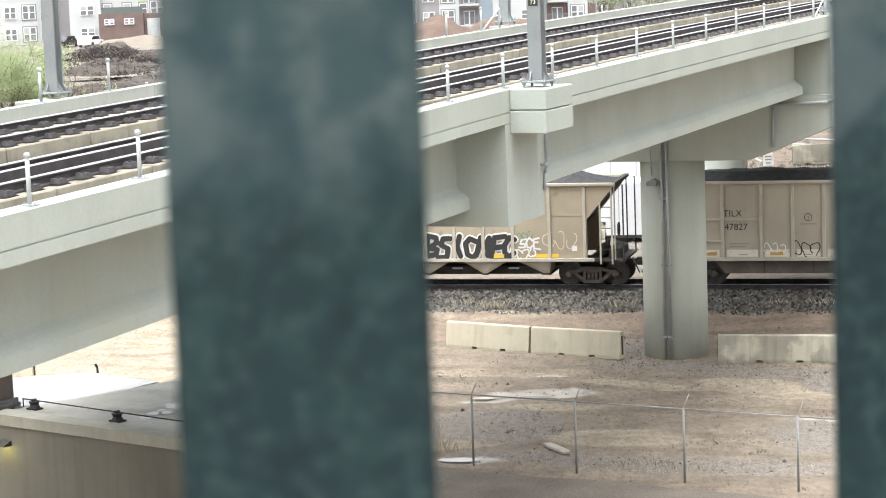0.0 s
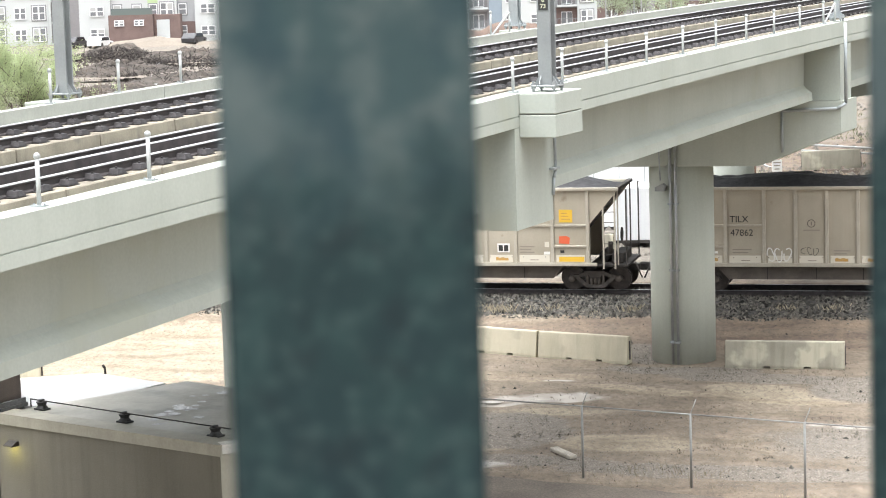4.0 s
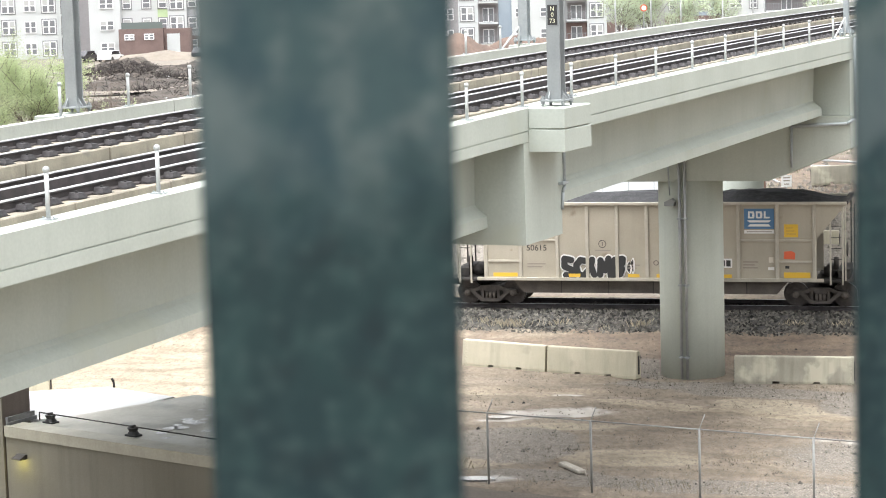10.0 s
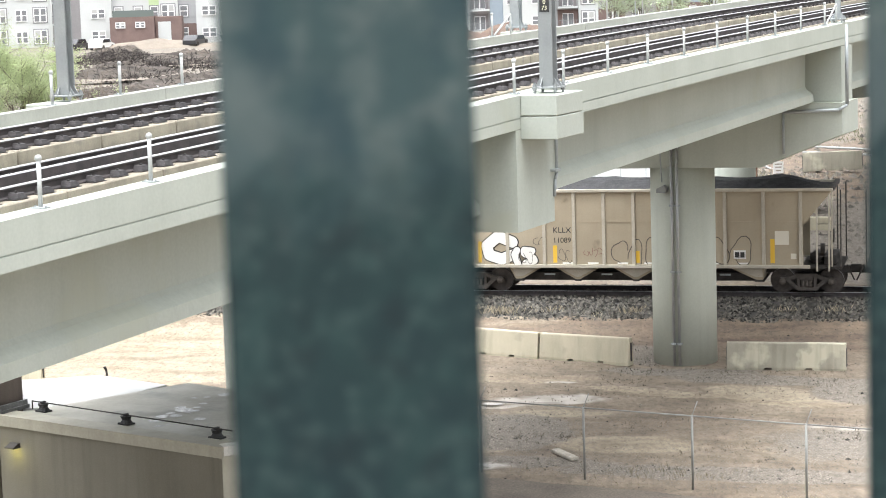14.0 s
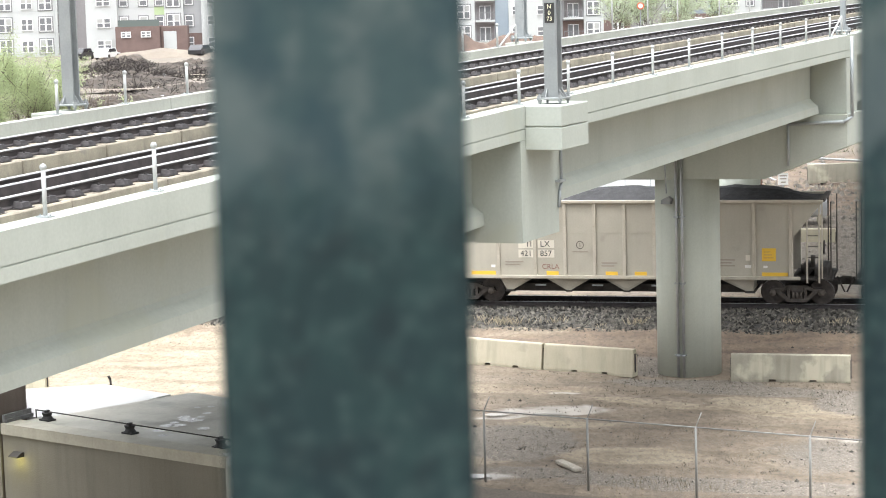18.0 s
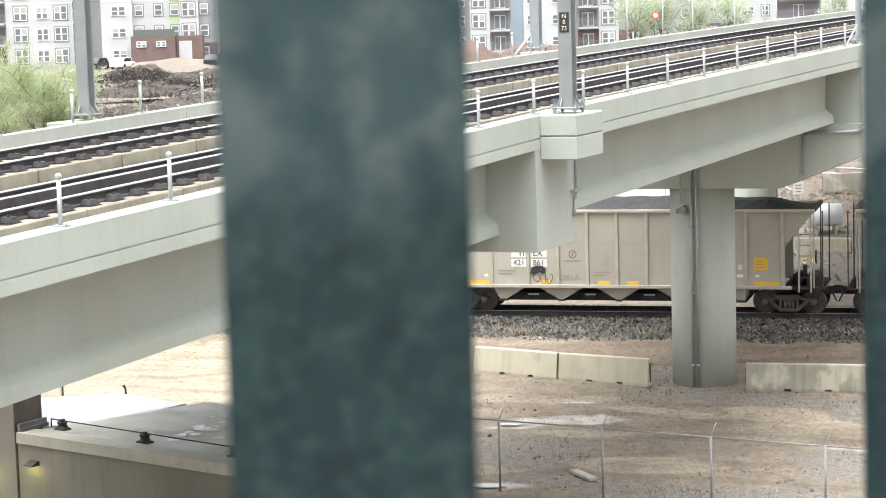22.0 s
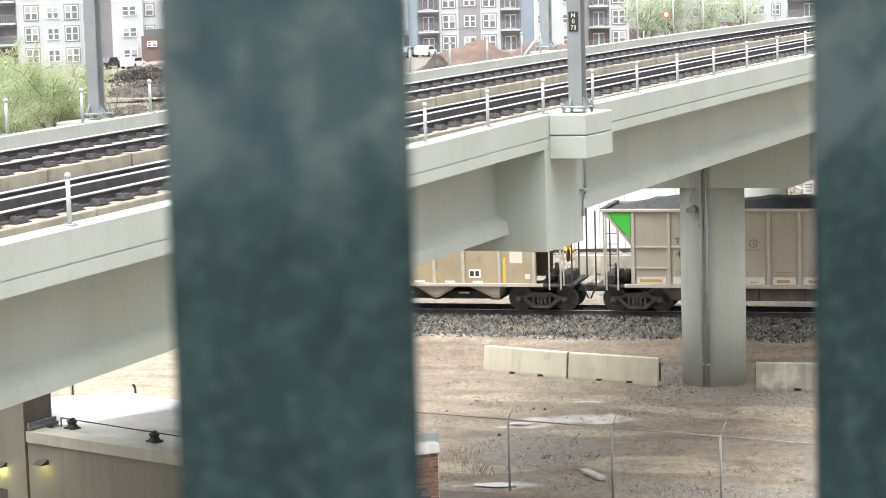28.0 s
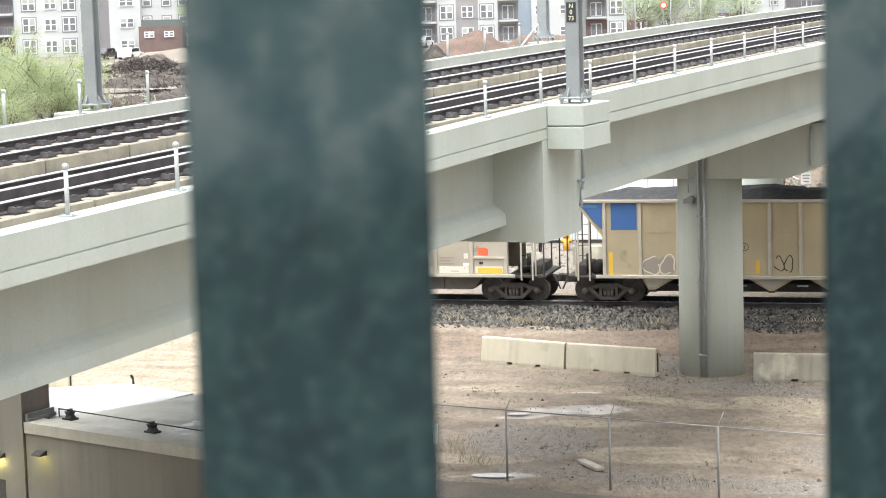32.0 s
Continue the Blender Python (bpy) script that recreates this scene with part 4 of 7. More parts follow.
weeds("dry_weeds", [(u, 80.4 + (8.2 - u) * 0.255 + rt.uniform(-0.5, 0.5)) for u in (-2.6, -2.1, -1.6, 0.4, 0.9, 3.0, 5.5, 5.9)], M["straw"], "dry straw-coloured weeds beside the ballast", 44, 0.3, 0.16, 22)
# small stones and rubble on the lot
rnd = random.Random(9)
verts, faces = [], []
for k in range(9000):
    x, y = rnd.uniform(-4, 16), rnd.uniform(55, 80)
    sa, stn, we, rd = zones(x, y)
    if rnd.random() > 0.12 + 0.8 * stn:
        continue
    z, r = ground_z(x, y) - 0.005, rnd.uniform(0.012, 0.04) * (2.2 if rnd.random() < 0.03 else 1)
    o, a = len(verts), rnd.uniform(0, 6.28)
    c, s = math.cos(a) * r, math.sin(a) * r
    verts += [(x + c, y + s, z), (x - s, y + c, z), (x - c, y - s, z), (x + s, y - c, z), (x, y, z + r * rnd.uniform(0.6, 1.3))]
    faces += [(o, o + 1, o + 4), (o + 1, o + 2, o + 4), (o + 2, o + 3, o + 4), (o + 3, o, o + 4)]
me = bpy.data.meshes.new("loose_stones")
me.from_pydata(verts, [], faces)
me.materials.append(M["ballast"])
tagged(new("loose_stones", me), "scattered grey stones on the dirt lot", "stones", kind="stuff")


# ---- low building beside the viaduct ----
M["stucco"] = material("grey_brown_stucco", (0.205, 0.193, 0.155), (0.183, 0.171, 0.136), 0.9, scale=0.8, fine=40, bump=0.25, grain=0.06, streak=0.15)
M["stucco_dark"] = material("dark_taupe_stucco", (0.22, 0.185, 0.165), (0.18, 0.155, 0.14), 0.9, scale=0.8, fine=40, bump=0.25, grain=0.06, streak=0.15)
M["coping"] = material("beige_metal_coping", (0.42, 0.405, 0.335), (0.36, 0.345, 0.285), 0.5, 0.1, scale=1.5, fine=20, bump=0.03, grain=0.05, streak=0.1)
M["roof_grey"] = material("damp_grey_membrane_roof", (0.40, 0.39, 0.335), (0.33, 0.32, 0.275), 0.45, scale=0.7, fine=12, bump=0.05, grain=0.06, stain=(0.24, 0.24, 0.21), stain_at=0.58, stain_scale=0.9, rough_var=0.3)
M["roof_white"] = material("white_membrane_roof", (0.82, 0.82, 0.81), (0.78, 0.78, 0.77), 0.12, scale=0.5, fine=10, bump=0.0, grain=0.02, spec=0.9, rough_var=0.04)
M["white_trim"] = material("white_metal_trim", (0.78, 0.77, 0.72), None, 0.5, scale=2, fine=20, bump=0.02, grain=0.03)
M["brick"] = material("red_brown_brick", (0.50, 0.285, 0.205), (0.39, 0.205, 0.145), 0.9, scale=6, fine=60, bump=0.3, grain=0.12, island=0.5)
M["flashing"] = material("grey_metal_flashing", (0.26, 0.265, 0.27), None, 0.5, 0.2, scale=2, fine=20, bump=0.03)
M["mortar"] = material("grey_mortar", (0.50, 0.455, 0.39), None, 0.95, scale=5, fine=60)
M["lamp_dark"] = plain("dark_bronze_lamp", (0.055, 0.05, 0.046), 0.5, 0.2)
M["lamp_glow"] = plain("yellow_lamp_lens", (1.0, 0.86, 0.25), 0.4, 0, 2.0)
RT = 4.4


def wall_run(bm, a, b, z0, z1, t):
    a, b = Vector(a), Vector(b)
    d = (b - a).normalized()
    n = Vector((-d.y, d.x)) * t
    vs = [bm.verts.new((*p, z)) for z in (z0, z1) for p in (a, b, b + n, a + n)]
    for f in ((0, 1, 2, 3), (7, 6, 5, 4), (0, 4, 5, 1), (1, 5, 6, 2), (2, 6, 7, 3), (3, 7, 4, 0)):
        bm.faces.new([vs[i] for i in f])
    bmesh.ops.recalc_face_normals(bm, faces=bm.faces)
    return bm


def build_low_building():
    A, B, C, Cb, D = (-9.27, 45.28), (-4.29, 41.43), (-0.73, 42.96), (-0.73, 43.87), (-5.66, 48.28)
    E = (-8.23, 46.09)
    b = thing("low_building", Matrix.Identity(4), "low flat-roofed building with stucco and brick walls", "building")
    part("front_wall", wall_run(bmesh.new(), A, B, -0.05, RT - 0.22, 0.25), M["stucco"], b)
    part("brick_backing", wall_run(bmesh.new(), (B[0] + 0.01, B[1] + 0.01), C, -0.05, RT - 0.17, 0.22), M["mortar"], b)
    d0 = (Vector(C) - Vector(B)).normalized()
    q0 = Vector(B) + Vector((d0.y, -d0.x)) * 0.03
    part("corner_pier", wall_run(bmesh.new(), q0[:], (q0 + d0 * 1.1)[:], -0.05, RT - 0.18, 0.05), M["coping"], b, "pale stucco corner pier")
    part("side_wall", wall_run(bmesh.new(), C, Cb, -0.05, RT - 0.26, 0.2), M["mortar"], b)
    part("back_wall", wall_run(bmesh.new(), Cb, D, -0.05, RT - 0.26, 0.2), M["stucco"], b)
    part("back_wall", wall_run(bmesh.new(), D, E, -0.05, RT - 0.26, 0.2), M["stucco"], b)
    # coping along the front, white coping over the brick
    cp = part("coping", wall_run(bmesh.new(), (A[0] - 0.02, A[1] - 0.04), (B[0] + 0.02, B[1] - 0.05), RT - 0.22, RT + 0.005, 0.5), M["coping"], b, "beige metal coping")
    part("coping", wall_run(bmesh.new(), (B[0] + 0.05, B[1] - 0.03), (C[0] + 0.04, C[1] - 0.04), RT - 0.17, RT + 0.01, 0.3), M["white_trim"], b, "white metal coping")
    part("coping", wall_run(bmesh.new(), (C[0] + 0.04, C[1]), (Cb[0] + 0.04, Cb[1] + 0.04), RT - 0.2, RT + 0.008, 0.3), M["galv"], b)
    part("roof", pr([A, B, C, Cb, D, E], "z", RT - 0.15, RT - 0.02), M["roof_grey"], b, "damp grey membrane roof")
    # bricks of the short wall, one by one near its end
    d = (Vector(C) - Vector(B)).normalized()
    turn = math.atan2(d.y, d.x)
    first = None
    ln = (Vector(C) - Vector(B)).length
    count = 0
    rest = bmesh.new()
    for row in range(56):
        z = RT - 0.19 - 0.078 * (row + 1)
        x = ln - 0.2 - (0.10 if row % 2 else 0)
        while x > 0.0 and z > 0.1:
            m = Matrix.Translation((B[0] + d.x * x, B[1] + d.y * x, z)) @ Matrix.Rotation(turn, 4, "Z")
            if x > ln - 1.5 and row < 42 and count < 300:
                if first is None:
                    first = part("brick", bx(0.005, 0.195, -0.012, 0.02, 0.005, 0.066), M["brick"], b)
                    first.matrix_basis = m
                else:
                    share(first, b, m)
                count += 1
            else:
                vs = [rest.verts.new(m @ Vector(v)) for v in ((0.005, -0.012, 0.004), (0.195, -0.012, 0.004), (0.195, -0.012, 0.058), (0.005, -0.012, 0.058), (0.005, 0.0, 0.004), (0.195, 0.0, 0.004), (0.195, 0.0, 0.058), (0.005, 0.0, 0.058))]
                for f in ((0, 1, 2, 3), (1, 5, 6, 2), (4, 0, 3, 7), (3, 2, 6, 7), (4, 5, 1, 0)):
                    rest.faces.new([vs[i] for i in f])
            x -= 0.205
        if row % 2:
            m = Matrix.Translation((B[0] + d.x * (ln - 0.1), B[1] + d.y * (ln - 0.1), z)) @ Matrix.Rotation(turn, 4, "Z")
            o = share(first, b, m @ Matrix.Diagonal((0.5, 1, 1, 1)))
    tagged(part("brickwork", rest, M["brick"], b), kind="stuff")
    lampf = part("wall_lamp", pr([(-0.2, -0.02), (0.0, -0.02), (0.0, 0.11), (-0.05, 0.11), (-0.2, 0.02)], "x", -0.34, 0.0), M["lamp_dark"], b, "dark wedge-shaped wall lamp, unlit")
    lampf.matrix_basis = Matrix.Translation((C[0] - d.x * 0.25, C[1] - d.y * 0.25 - 0.02, RT - 1.0)) @ Matrix.Rotation(turn, 4, "Z")
    # lamps on the stucco front
    f = (Vector(B) - Vector(A)).normalized()
    tf = math.atan2(f.y, f.x)
    for off, zz in ((0.50, RT - 0.62),):
        q = Vector(A) + f * off
        lm = part("wall_lamp", pr([(-0.2, -0.015), (0.0, -0.015), (0.0, 0.08), (-0.05, 0.08), (-0.2, 0.01)], "x", -0.13, 0.13), M["lamp_dark"], b, "dark wedge-shaped wall lamp, lit")
        lm.matrix_basis = Matrix.Translation((q.x, q.y, zz)) @ Matrix.Rotation(tf, 4, "Z")
        part("lens", bx(-0.1, 0.1, -0.16, -0.04, -0.022, -0.016), M["lamp_glow"], lm, "glowing yellow lens")
        pl = new("wall_lamp_light", bpy.data.lights.new("wall_lamp_light", "POINT"))
        pl.data.energy, pl.data.color, pl.data.shadow_soft_size = 1.2, (1.0, 0.92, 0.35), 0.1
        pl.location = (q.x + f.y * 0.24, q.y - f.x * 0.24, zz - 0.13)
    return b


build_low_building()


def build_tall_block():
    b = thing("stair_block", Matrix.Identity(4), "taller dark taupe stucco block beside the flat roof", "building")
    a, c = Vector((-9.31, 45.31)), Vector((-8.88, 46.01))
    back = Vector((-4.21, 3.25)).normalized()
    f = -back
    pts = [a, c, c + Vector((-1.4, 3.0)), a + back * 4.5 + Vector((-0.2, 3.0)), a + back * 4.5]
    part("wall", pr([p[:] for p in pts], "z", -0.05, 6.6), M["stucco_dark"], b)
    part("front_panel", wall_run(bmesh.new(), a[:], (a + back * 4.5)[:], -0.05, 6.6, 0.03), M["stucco"], b, "grey-brown stucco front")
    part("base_flashing", wall_run(bmesh.new(), (a.x + 0.05, a.y - 0.02), (c.x + 0.05, c.y), RT + 0.02, RT + 0.17, -0.06), M["flashing"], b, "grey metal base flashing")
    part("base_flashing", wall_run(bmesh.new(), (a.x + 0.09, a.y - 0.02), (c.x + 0.09, c.y), RT - 0.01, RT + 0.07, -0.06), M["flashing"], b)
    q = a + back * 0.72
    lm = part("wall_lamp", pr([(-0.2, -0.015), (0.0, -0.015), (0.0, 0.08), (-0.05, 0.08), (-0.2, 0.01)], "x", -0.13, 0.13), M["lamp_dark"], b, "dark wedge-shaped wall lamp, lit")
    lm.matrix_basis = Matrix.Translation((q.x, q.y, RT - 0.80)) @ Matrix.Rotation(math.atan2(f.y, f.x), 4, "Z")
    part("lens", bx(-0.1, 0.1, -0.16, -0.04, -0.022, -0.016), M["lamp_glow"], lm, "glowing yellow lens")
    pl = new("wall_lamp_light", bpy.data.lights.new("wall_lamp_light", "POINT"))
    pl.data.energy, pl.data.color, pl.data.shadow_soft_size = 1.7, (1.0, 0.92, 0.35), 0.06
    pl.location = (q.x - 0.10, q.y - 0.13, RT - 0.92)
    dq = a + back * 0.62
    dr = part("door", wall_run(bmesh.new(), (dq.x - 0.02, dq.y - 0.03), (dq + back * 0.95 + Vector((-0.02, -0.03)))[:], 0.9, 3.1, -0.03), M["under"], b, "dark steel door")
    w = thing("white_roof_building", Matrix.Identity(4), "low building with a bright white membrane roof", "building")
    p2 = [(-8.82, 46.0), (-8.26, 46.12), (-6.62, 47.52), (-6.12, 48.16), (-7.80, 49.60), (-11.13, 49.02), (-10.89, 47.60)]
    part("wall", pr(p2, "z", -0.05, RT - 0.10), M["stucco"], w)
    part("roof", pr([(x * 1.0, y + 0.0) for x, y in p2], "z", RT - 0.099, RT - 0.03), M["roof_white"], w, "bright white membrane roof")


build_tall_block()


def build_roof_cable():
    c = thing("roof_conduit", Matrix.Identity(4), "thin dark conduit on rubber blocks across the flat roof", "conduit")
    a, b = Vector((-8.64, 45.76, RT)), Vector((-4.14, 42.09, RT))
    d = b - a
    part("pipe", tb(a + Vector((0, 0, 0.17)), b + Vector((0, 0, 0.17)), 0.014, 8), M["under"], c, smooth=True)
    part("pipe_end", tb(a + Vector((0, 0, 0.0)), a + Vector((0, 0, 0.18)), 0.014, 8), M["under"], c, smooth=True)
    for t in (0.06, 0.49, 0.93):
        q = a + d * t
        bm = bx(-0.15, 0.15, -0.10, 0.10, -0.02, 0.014)
        tube(bm, (0, 0, 0.012), (0, 0, 0.08), 0.13, 12, r2=0.085)
        tube(bm, (0, 0, 0.078), (0, 0, 0.15), 0.085, 12, r2=0.12)
        box(bm, -0.03, 0.03, -0.05, 0.05, 0.148, 0.20)
        o = part("support_block", bm, M["ink"], c, "black rubber support block")
        o.matrix_basis = Matrix.Translation(q) @ Matrix.Rotation(math.atan2(d.y, d.x), 4, "Z")
    # roof puddles, drawn as white spots for the sky they reflect
    spots = ((-5.77, 44.59, 0.17), (-5.87, 44.14, 0.14), (-5.42, 45.2, 0.20), (-4.99, 44.22, 0.13), (-5.17, 45.43, 0.08), (-5.08, 45.82, 0.09), (-5.07, 46.52, 0.08), (-5.34, 46.47, 0.07), (-4.71, 46.75, 0.15),
             (-5.73, 43.64, 0.11), (-5.59, 43.72, 0.05), (-5.55, 44.62, 0.16), (-5.53, 45.48, 0.13), (-5.16, 45.08, 0.09), (-5.66, 44.9, 0.10), (-5.3, 45.0, 0.10))
    for k, (x, y, r) in enumerate(spots):
        o = flat_patch("roof_spot", x, y, r, r * 0.95, 0.6, M["sealant"], "small puddle on the grey roof, its sky reflection painted white", "roof spot", 20 + k)
        o["group"] = "white spots on the roof"
        o.location.z = RT - 0.012 - o.data.vertices[0].co.z
    v = thing("vent_pipe", pose(-7.63, 49.50, RT - 0.03), "thin dark vent pipe on the white roof", "pipe")
    part("tube", tb((0, 0, 0), (-0.01, 0, 0.14), 0.025, 8), M["under"], v, smooth=True)
    part("hood", tb((-0.01, 0, 0.13), (-0.05, 0, 0.21), 0.03, 8), M["under"], v, smooth=True)


# Sky reflection of the roof puddles, painted as a plain white base.
M["sealant"] = material("white_sealant", (0.88, 0.88, 0.87), None, 0.25, scale=4, fine=20, bump=0.02)
build_roof_cable()


# ---- behind the railway ----
M["box_white"] = material("white_trailer_panel", (0.80, 0.81, 0.82), (0.73, 0.75, 0.77), 0.5, scale=0.8, fine=20, bump=0.02, grain=0.03, streak=0.06)
M["rubble"] = material("grey_rubble", (0.33, 0.30, 0.26), (0.24, 0.22, 0.19), 0.95, scale=1.2, fine=12, bump=0.9, grain=0.2, island=0.4)


def build_trailer(x0, x1, y, z0, z1, turn, label):
    t = thing("box_trailer", pose(x0, y, 0, 0, 0, turn), label, "trailer", "white box trailers")
    ln = x1 - x0
    part("box", bx(0, ln, 0, 2.5, z0, z1, bevel=0.03), M["box_white"], t)
    for k in range(int(ln / 1.22)):
        part("panel_seam", bx(1.22 * k + 0.6, 1.22 * k + 0.63, -0.008, 0.0, z0 + 0.05, z1 - 0.05), M["galv"], t)
    part("skirt_rail", bx(0, ln, -0.02, 0.03, z0 - 0.12, z0), M["under"], t)
    for a in (0.8, ln - 1.2):
        part("wheel", tb((a, 0.15, ground_z(x0 + a, y) + 0.5), (a, 0.5, ground_z(x0 + a, y) + 0.5), 0.5, 20), M["under"], t)
    return t


build_trailer(3.2, 11.6, 106.5, 0.45, 3.75, -6, "white box trailer parked behind the railway")
build_trailer(7.85, 13.6, 99.5, 0.62, 3.0, -10, "pale blue-white box trailer parked behind the railway")


def build_small_back_things():
    # sign on the bank
    s = thing("bank_sign", pose(15.92, 104, 1.2), "small white sign with dark bars on a post", "sign")
    part("post", tb((0, 0.03, 0), (0, 0.03, 2.4), 0.03, 8), M["galv"], s)
    part("board", bx(-0.24, 0.24, -0.012, 0.012, 1.86, 2.42), M["white"], s, "white board")
    for z, w in ((2.26, 0.17), (2.12, 0.15), (1.96, 0.12)):
        part("bar", bx(-w, w, -0.018, -0.012, z, z + 0.055), M["faded"], s)
    # pale pipes lying on the bank
    for a, b in (((18.4, 112.2, 3.28), (23.8, 111.4, 2.95)), ((18.9, 112.8, 3.5), (24.2, 112.0, 3.12)), ((15.9, 112.3, 2.95), (17.5, 111.2, 2.12))):
        o = link("steel_pipe", tb(a, b, 0.06, 10), M["post_white"], smooth=True)
        tagged(o, "pale steel pipe lying on the dirt bank", "pipe", "steel pipes on the bank")
    t = thing("storage_tank", pose(15.75, 100.2, 1.75), "small white round storage tank behind the railway", "tank")
    part("shell", tb((0, 0.0, 0.72), (1.5, 0.0, 0.72), 0.52, 24), M["box_white"], t, smooth=True)
    for x in (0.3, 1.15):
        part("saddle", bx(x, x + 0.12, -0.35, 0.35, -1.2, 0.45), M["barrier"], t)
    y = thing("hydrant", pose(4.62, 103.6, 0.32), "orange-yellow hydrant behind the railway", "hydrant")
    part("barrel", tb((0, 0, 0), (0, 0, 0.62), 0.15, 14), M["hydrant"], y, smooth=True)
    part("bonnet", tb((0, 0, 0.62), (0, 0, 0.9), 0.19, 14, r2=0.06), M["hydrant"], y, smooth=True)
    part("outlet", tb((-0.26, 0, 0.46), (0.26, 0, 0.46), 0.08, 10), M["hydrant"], y, smooth=True)
    for k, (x, yy) in enumerate(((14.9, 95.6), (15.3, 95.7))):
        o = thing("bollard", pose(x, yy, 0.5), "short white post with an orange top behind the railway", "bollard", "short white posts")
        part("tube", tb((0, 0, 0), (0, 0, 0.5), 0.07, 12), M["white"], o, smooth=True)
        part("cap", tb((0, 0, 0.5), (0, 0, 0.6), 0.075, 12), M["hydrant"], o, smooth=True)
    rnd = random.Random(17)
    verts, faces = [], []
    for k in range(2600):
        x, yy = rnd.uniform(-6, 26), rnd.uniform(91, 112)
        z, r = ground_z(x, yy) - 0.03, rnd.uniform(0.05, 0.2) * (1.6 if rnd.random() < 0.05 else 1)
        o, a = len(verts), rnd.uniform(0, 6.28)
        c, s2 = math.cos(a) * r, math.sin(a) * r
        verts += [(x + c, yy + s2, z), (x - s2, yy + c, z), (x - c, yy - s2, z), (x + s2, yy - c, z), (x + 0.3 * s2, yy, z + r * rnd.uniform(0.5, 1.1))]
        faces += [(o, o + 1, o + 4), (o + 1, o + 2, o + 4), (o + 2, o + 3, o + 4), (o + 3, o, o + 4)]
    me = bpy.data.meshes.new("rubble")
    me.from_pydata(verts, [], faces)
    me.materials.append(M["rubble"])
    tagged(new("rubble", me), "grey stones and rubble behind the railway", "rubble", kind="stuff")


M["bank_green"] = material("dull_green_weed", (0.20, 0.22, 0.11), (0.15, 0.16, 0.08), 0.9, scale=6, fine=30, bump=0, island=0.4)
rb = random.Random(51)
weeds("bank_weeds", [(rb.uniform(15.5, 30), rb.uniform(104, 138)) for k in range(90)], M["bank_green"], "dull green weeds on the dirt bank", 52, 0.5, 0.3, 26)
weeds("bank_weeds", [(rb.uniform(15.5, 30), rb.uniform(102, 138)) for k in range(130)], M["straw"], "dry straw-coloured weeds on the dirt bank", 53, 0.5, 0.2, 20)
verts, faces = [], []
for k in range(900):
    x, y = rb.uniform(15, 30), rb.uniform(100, 138)
    z, r = ground_z(x, y) - 0.03, rb.uniform(0.06, 0.3) * rb.uniform(0.5, 1)
    o, a = len(verts), rb.uniform(0, 6.28)
    c, q = math.cos(a) * r, math.sin(a) * r
    verts += [(x + c, y + q, z), (x - q, y + c, z), (x - c, y - q, z), (x + q, y - c, z), (x + 0.3 * q, y, z + r * rb.uniform(0.5, 1.1))]
    faces += [(o, o + 1, o + 4), (o + 1, o + 2, o + 4), (o + 2, o + 3, o + 4), (o + 3, o, o + 4)]
me = bpy.data.meshes.new("bank_stones")
me.from_pydata(verts, [], faces)
me.materials.append(M["rubble"])
tagged(new("bank_stones", me), "loose grey stones on the dirt bank", "stones", kind="stuff")
M["wood_post"] = material("brown_wooden_post", (0.20, 0.12, 0.085), (0.15, 0.095, 0.07), 0.9, scale=4, fine=40)
wp = thing("wooden_post", pose(14.12, 99.0, ground_z(14.12, 99.0) - 0.1), "red-brown wooden post behind the railway", "post")
part("shaft", tb((0, 0, 0), (0, 0, 3.3), 0.11, 10), M["wood_post"], wp, smooth=True)
part("cap", tb((0, 0, 3.3 - 0.01), (0, 0, 3.3 + 0.06), 0.12, 10, r2=0.05), M["wood_post"], wp, smooth=True)
M["hydrant"] = plain("orange_yellow_paint", (0.86, 0.47, 0.06), 0.5)
build_small_back_things()


# ---- apartment blocks, trees and mounds in the distance ----
M["ap_white"] = material("white_siding", (0.60, 0.615, 0.61), (0.56, 0.575, 0.57), 0.8, scale=0.3, fine=8, bump=0.02, grain=0.02)
M["ap_pale"] = material("pale_grey_siding", (0.60, 0.62, 0.62), (0.56, 0.58, 0.58), 0.8, scale=0.3, fine=8, bump=0.02, grain=0.02)
M["ap_grey"] = material("mid_grey_siding", (0.40, 0.405, 0.415), (0.37, 0.375, 0.385), 0.8, scale=0.3, fine=8, bump=0.02, grain=0.03)
M["ap_taupe"] = material("taupe_siding", (0.36, 0.345, 0.35), (0.33, 0.315, 0.32), 0.8, scale=0.3, fine=8, bump=0.02, grain=0.03)
M["ap_blue"] = material("blue_grey_siding", (0.33, 0.385, 0.44), (0.30, 0.355, 0.41), 0.8, scale=0.3, fine=8, bump=0.02, grain=0.03)
M["ap_green"] = material("lime_green_siding", (0.50, 0.62, 0.36), (0.46, 0.57, 0.33), 0.8, scale=0.3, fine=8, bump=0.02, grain=0.02)
M["ap_brick"] = material("dull_red_brick_wall", (0.225, 0.160, 0.145), (0.19, 0.136, 0.125), 0.9, scale=1, fine=8, bump=0.05, grain=0.08)
# Brown, trim and glass are lightened: the distance haze is in their colours.
M["ap_recess"] = material("dark_brown_siding", (0.26, 0.24, 0.245), None, 0.8, scale=0.3, fine=8, bump=0.02, grain=0.03)
M["ap_frame"] = plain("white_window_frame", (0.78, 0.78, 0.78), 0.5)
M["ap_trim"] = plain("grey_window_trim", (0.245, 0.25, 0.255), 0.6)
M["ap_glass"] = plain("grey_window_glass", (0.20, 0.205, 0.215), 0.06)
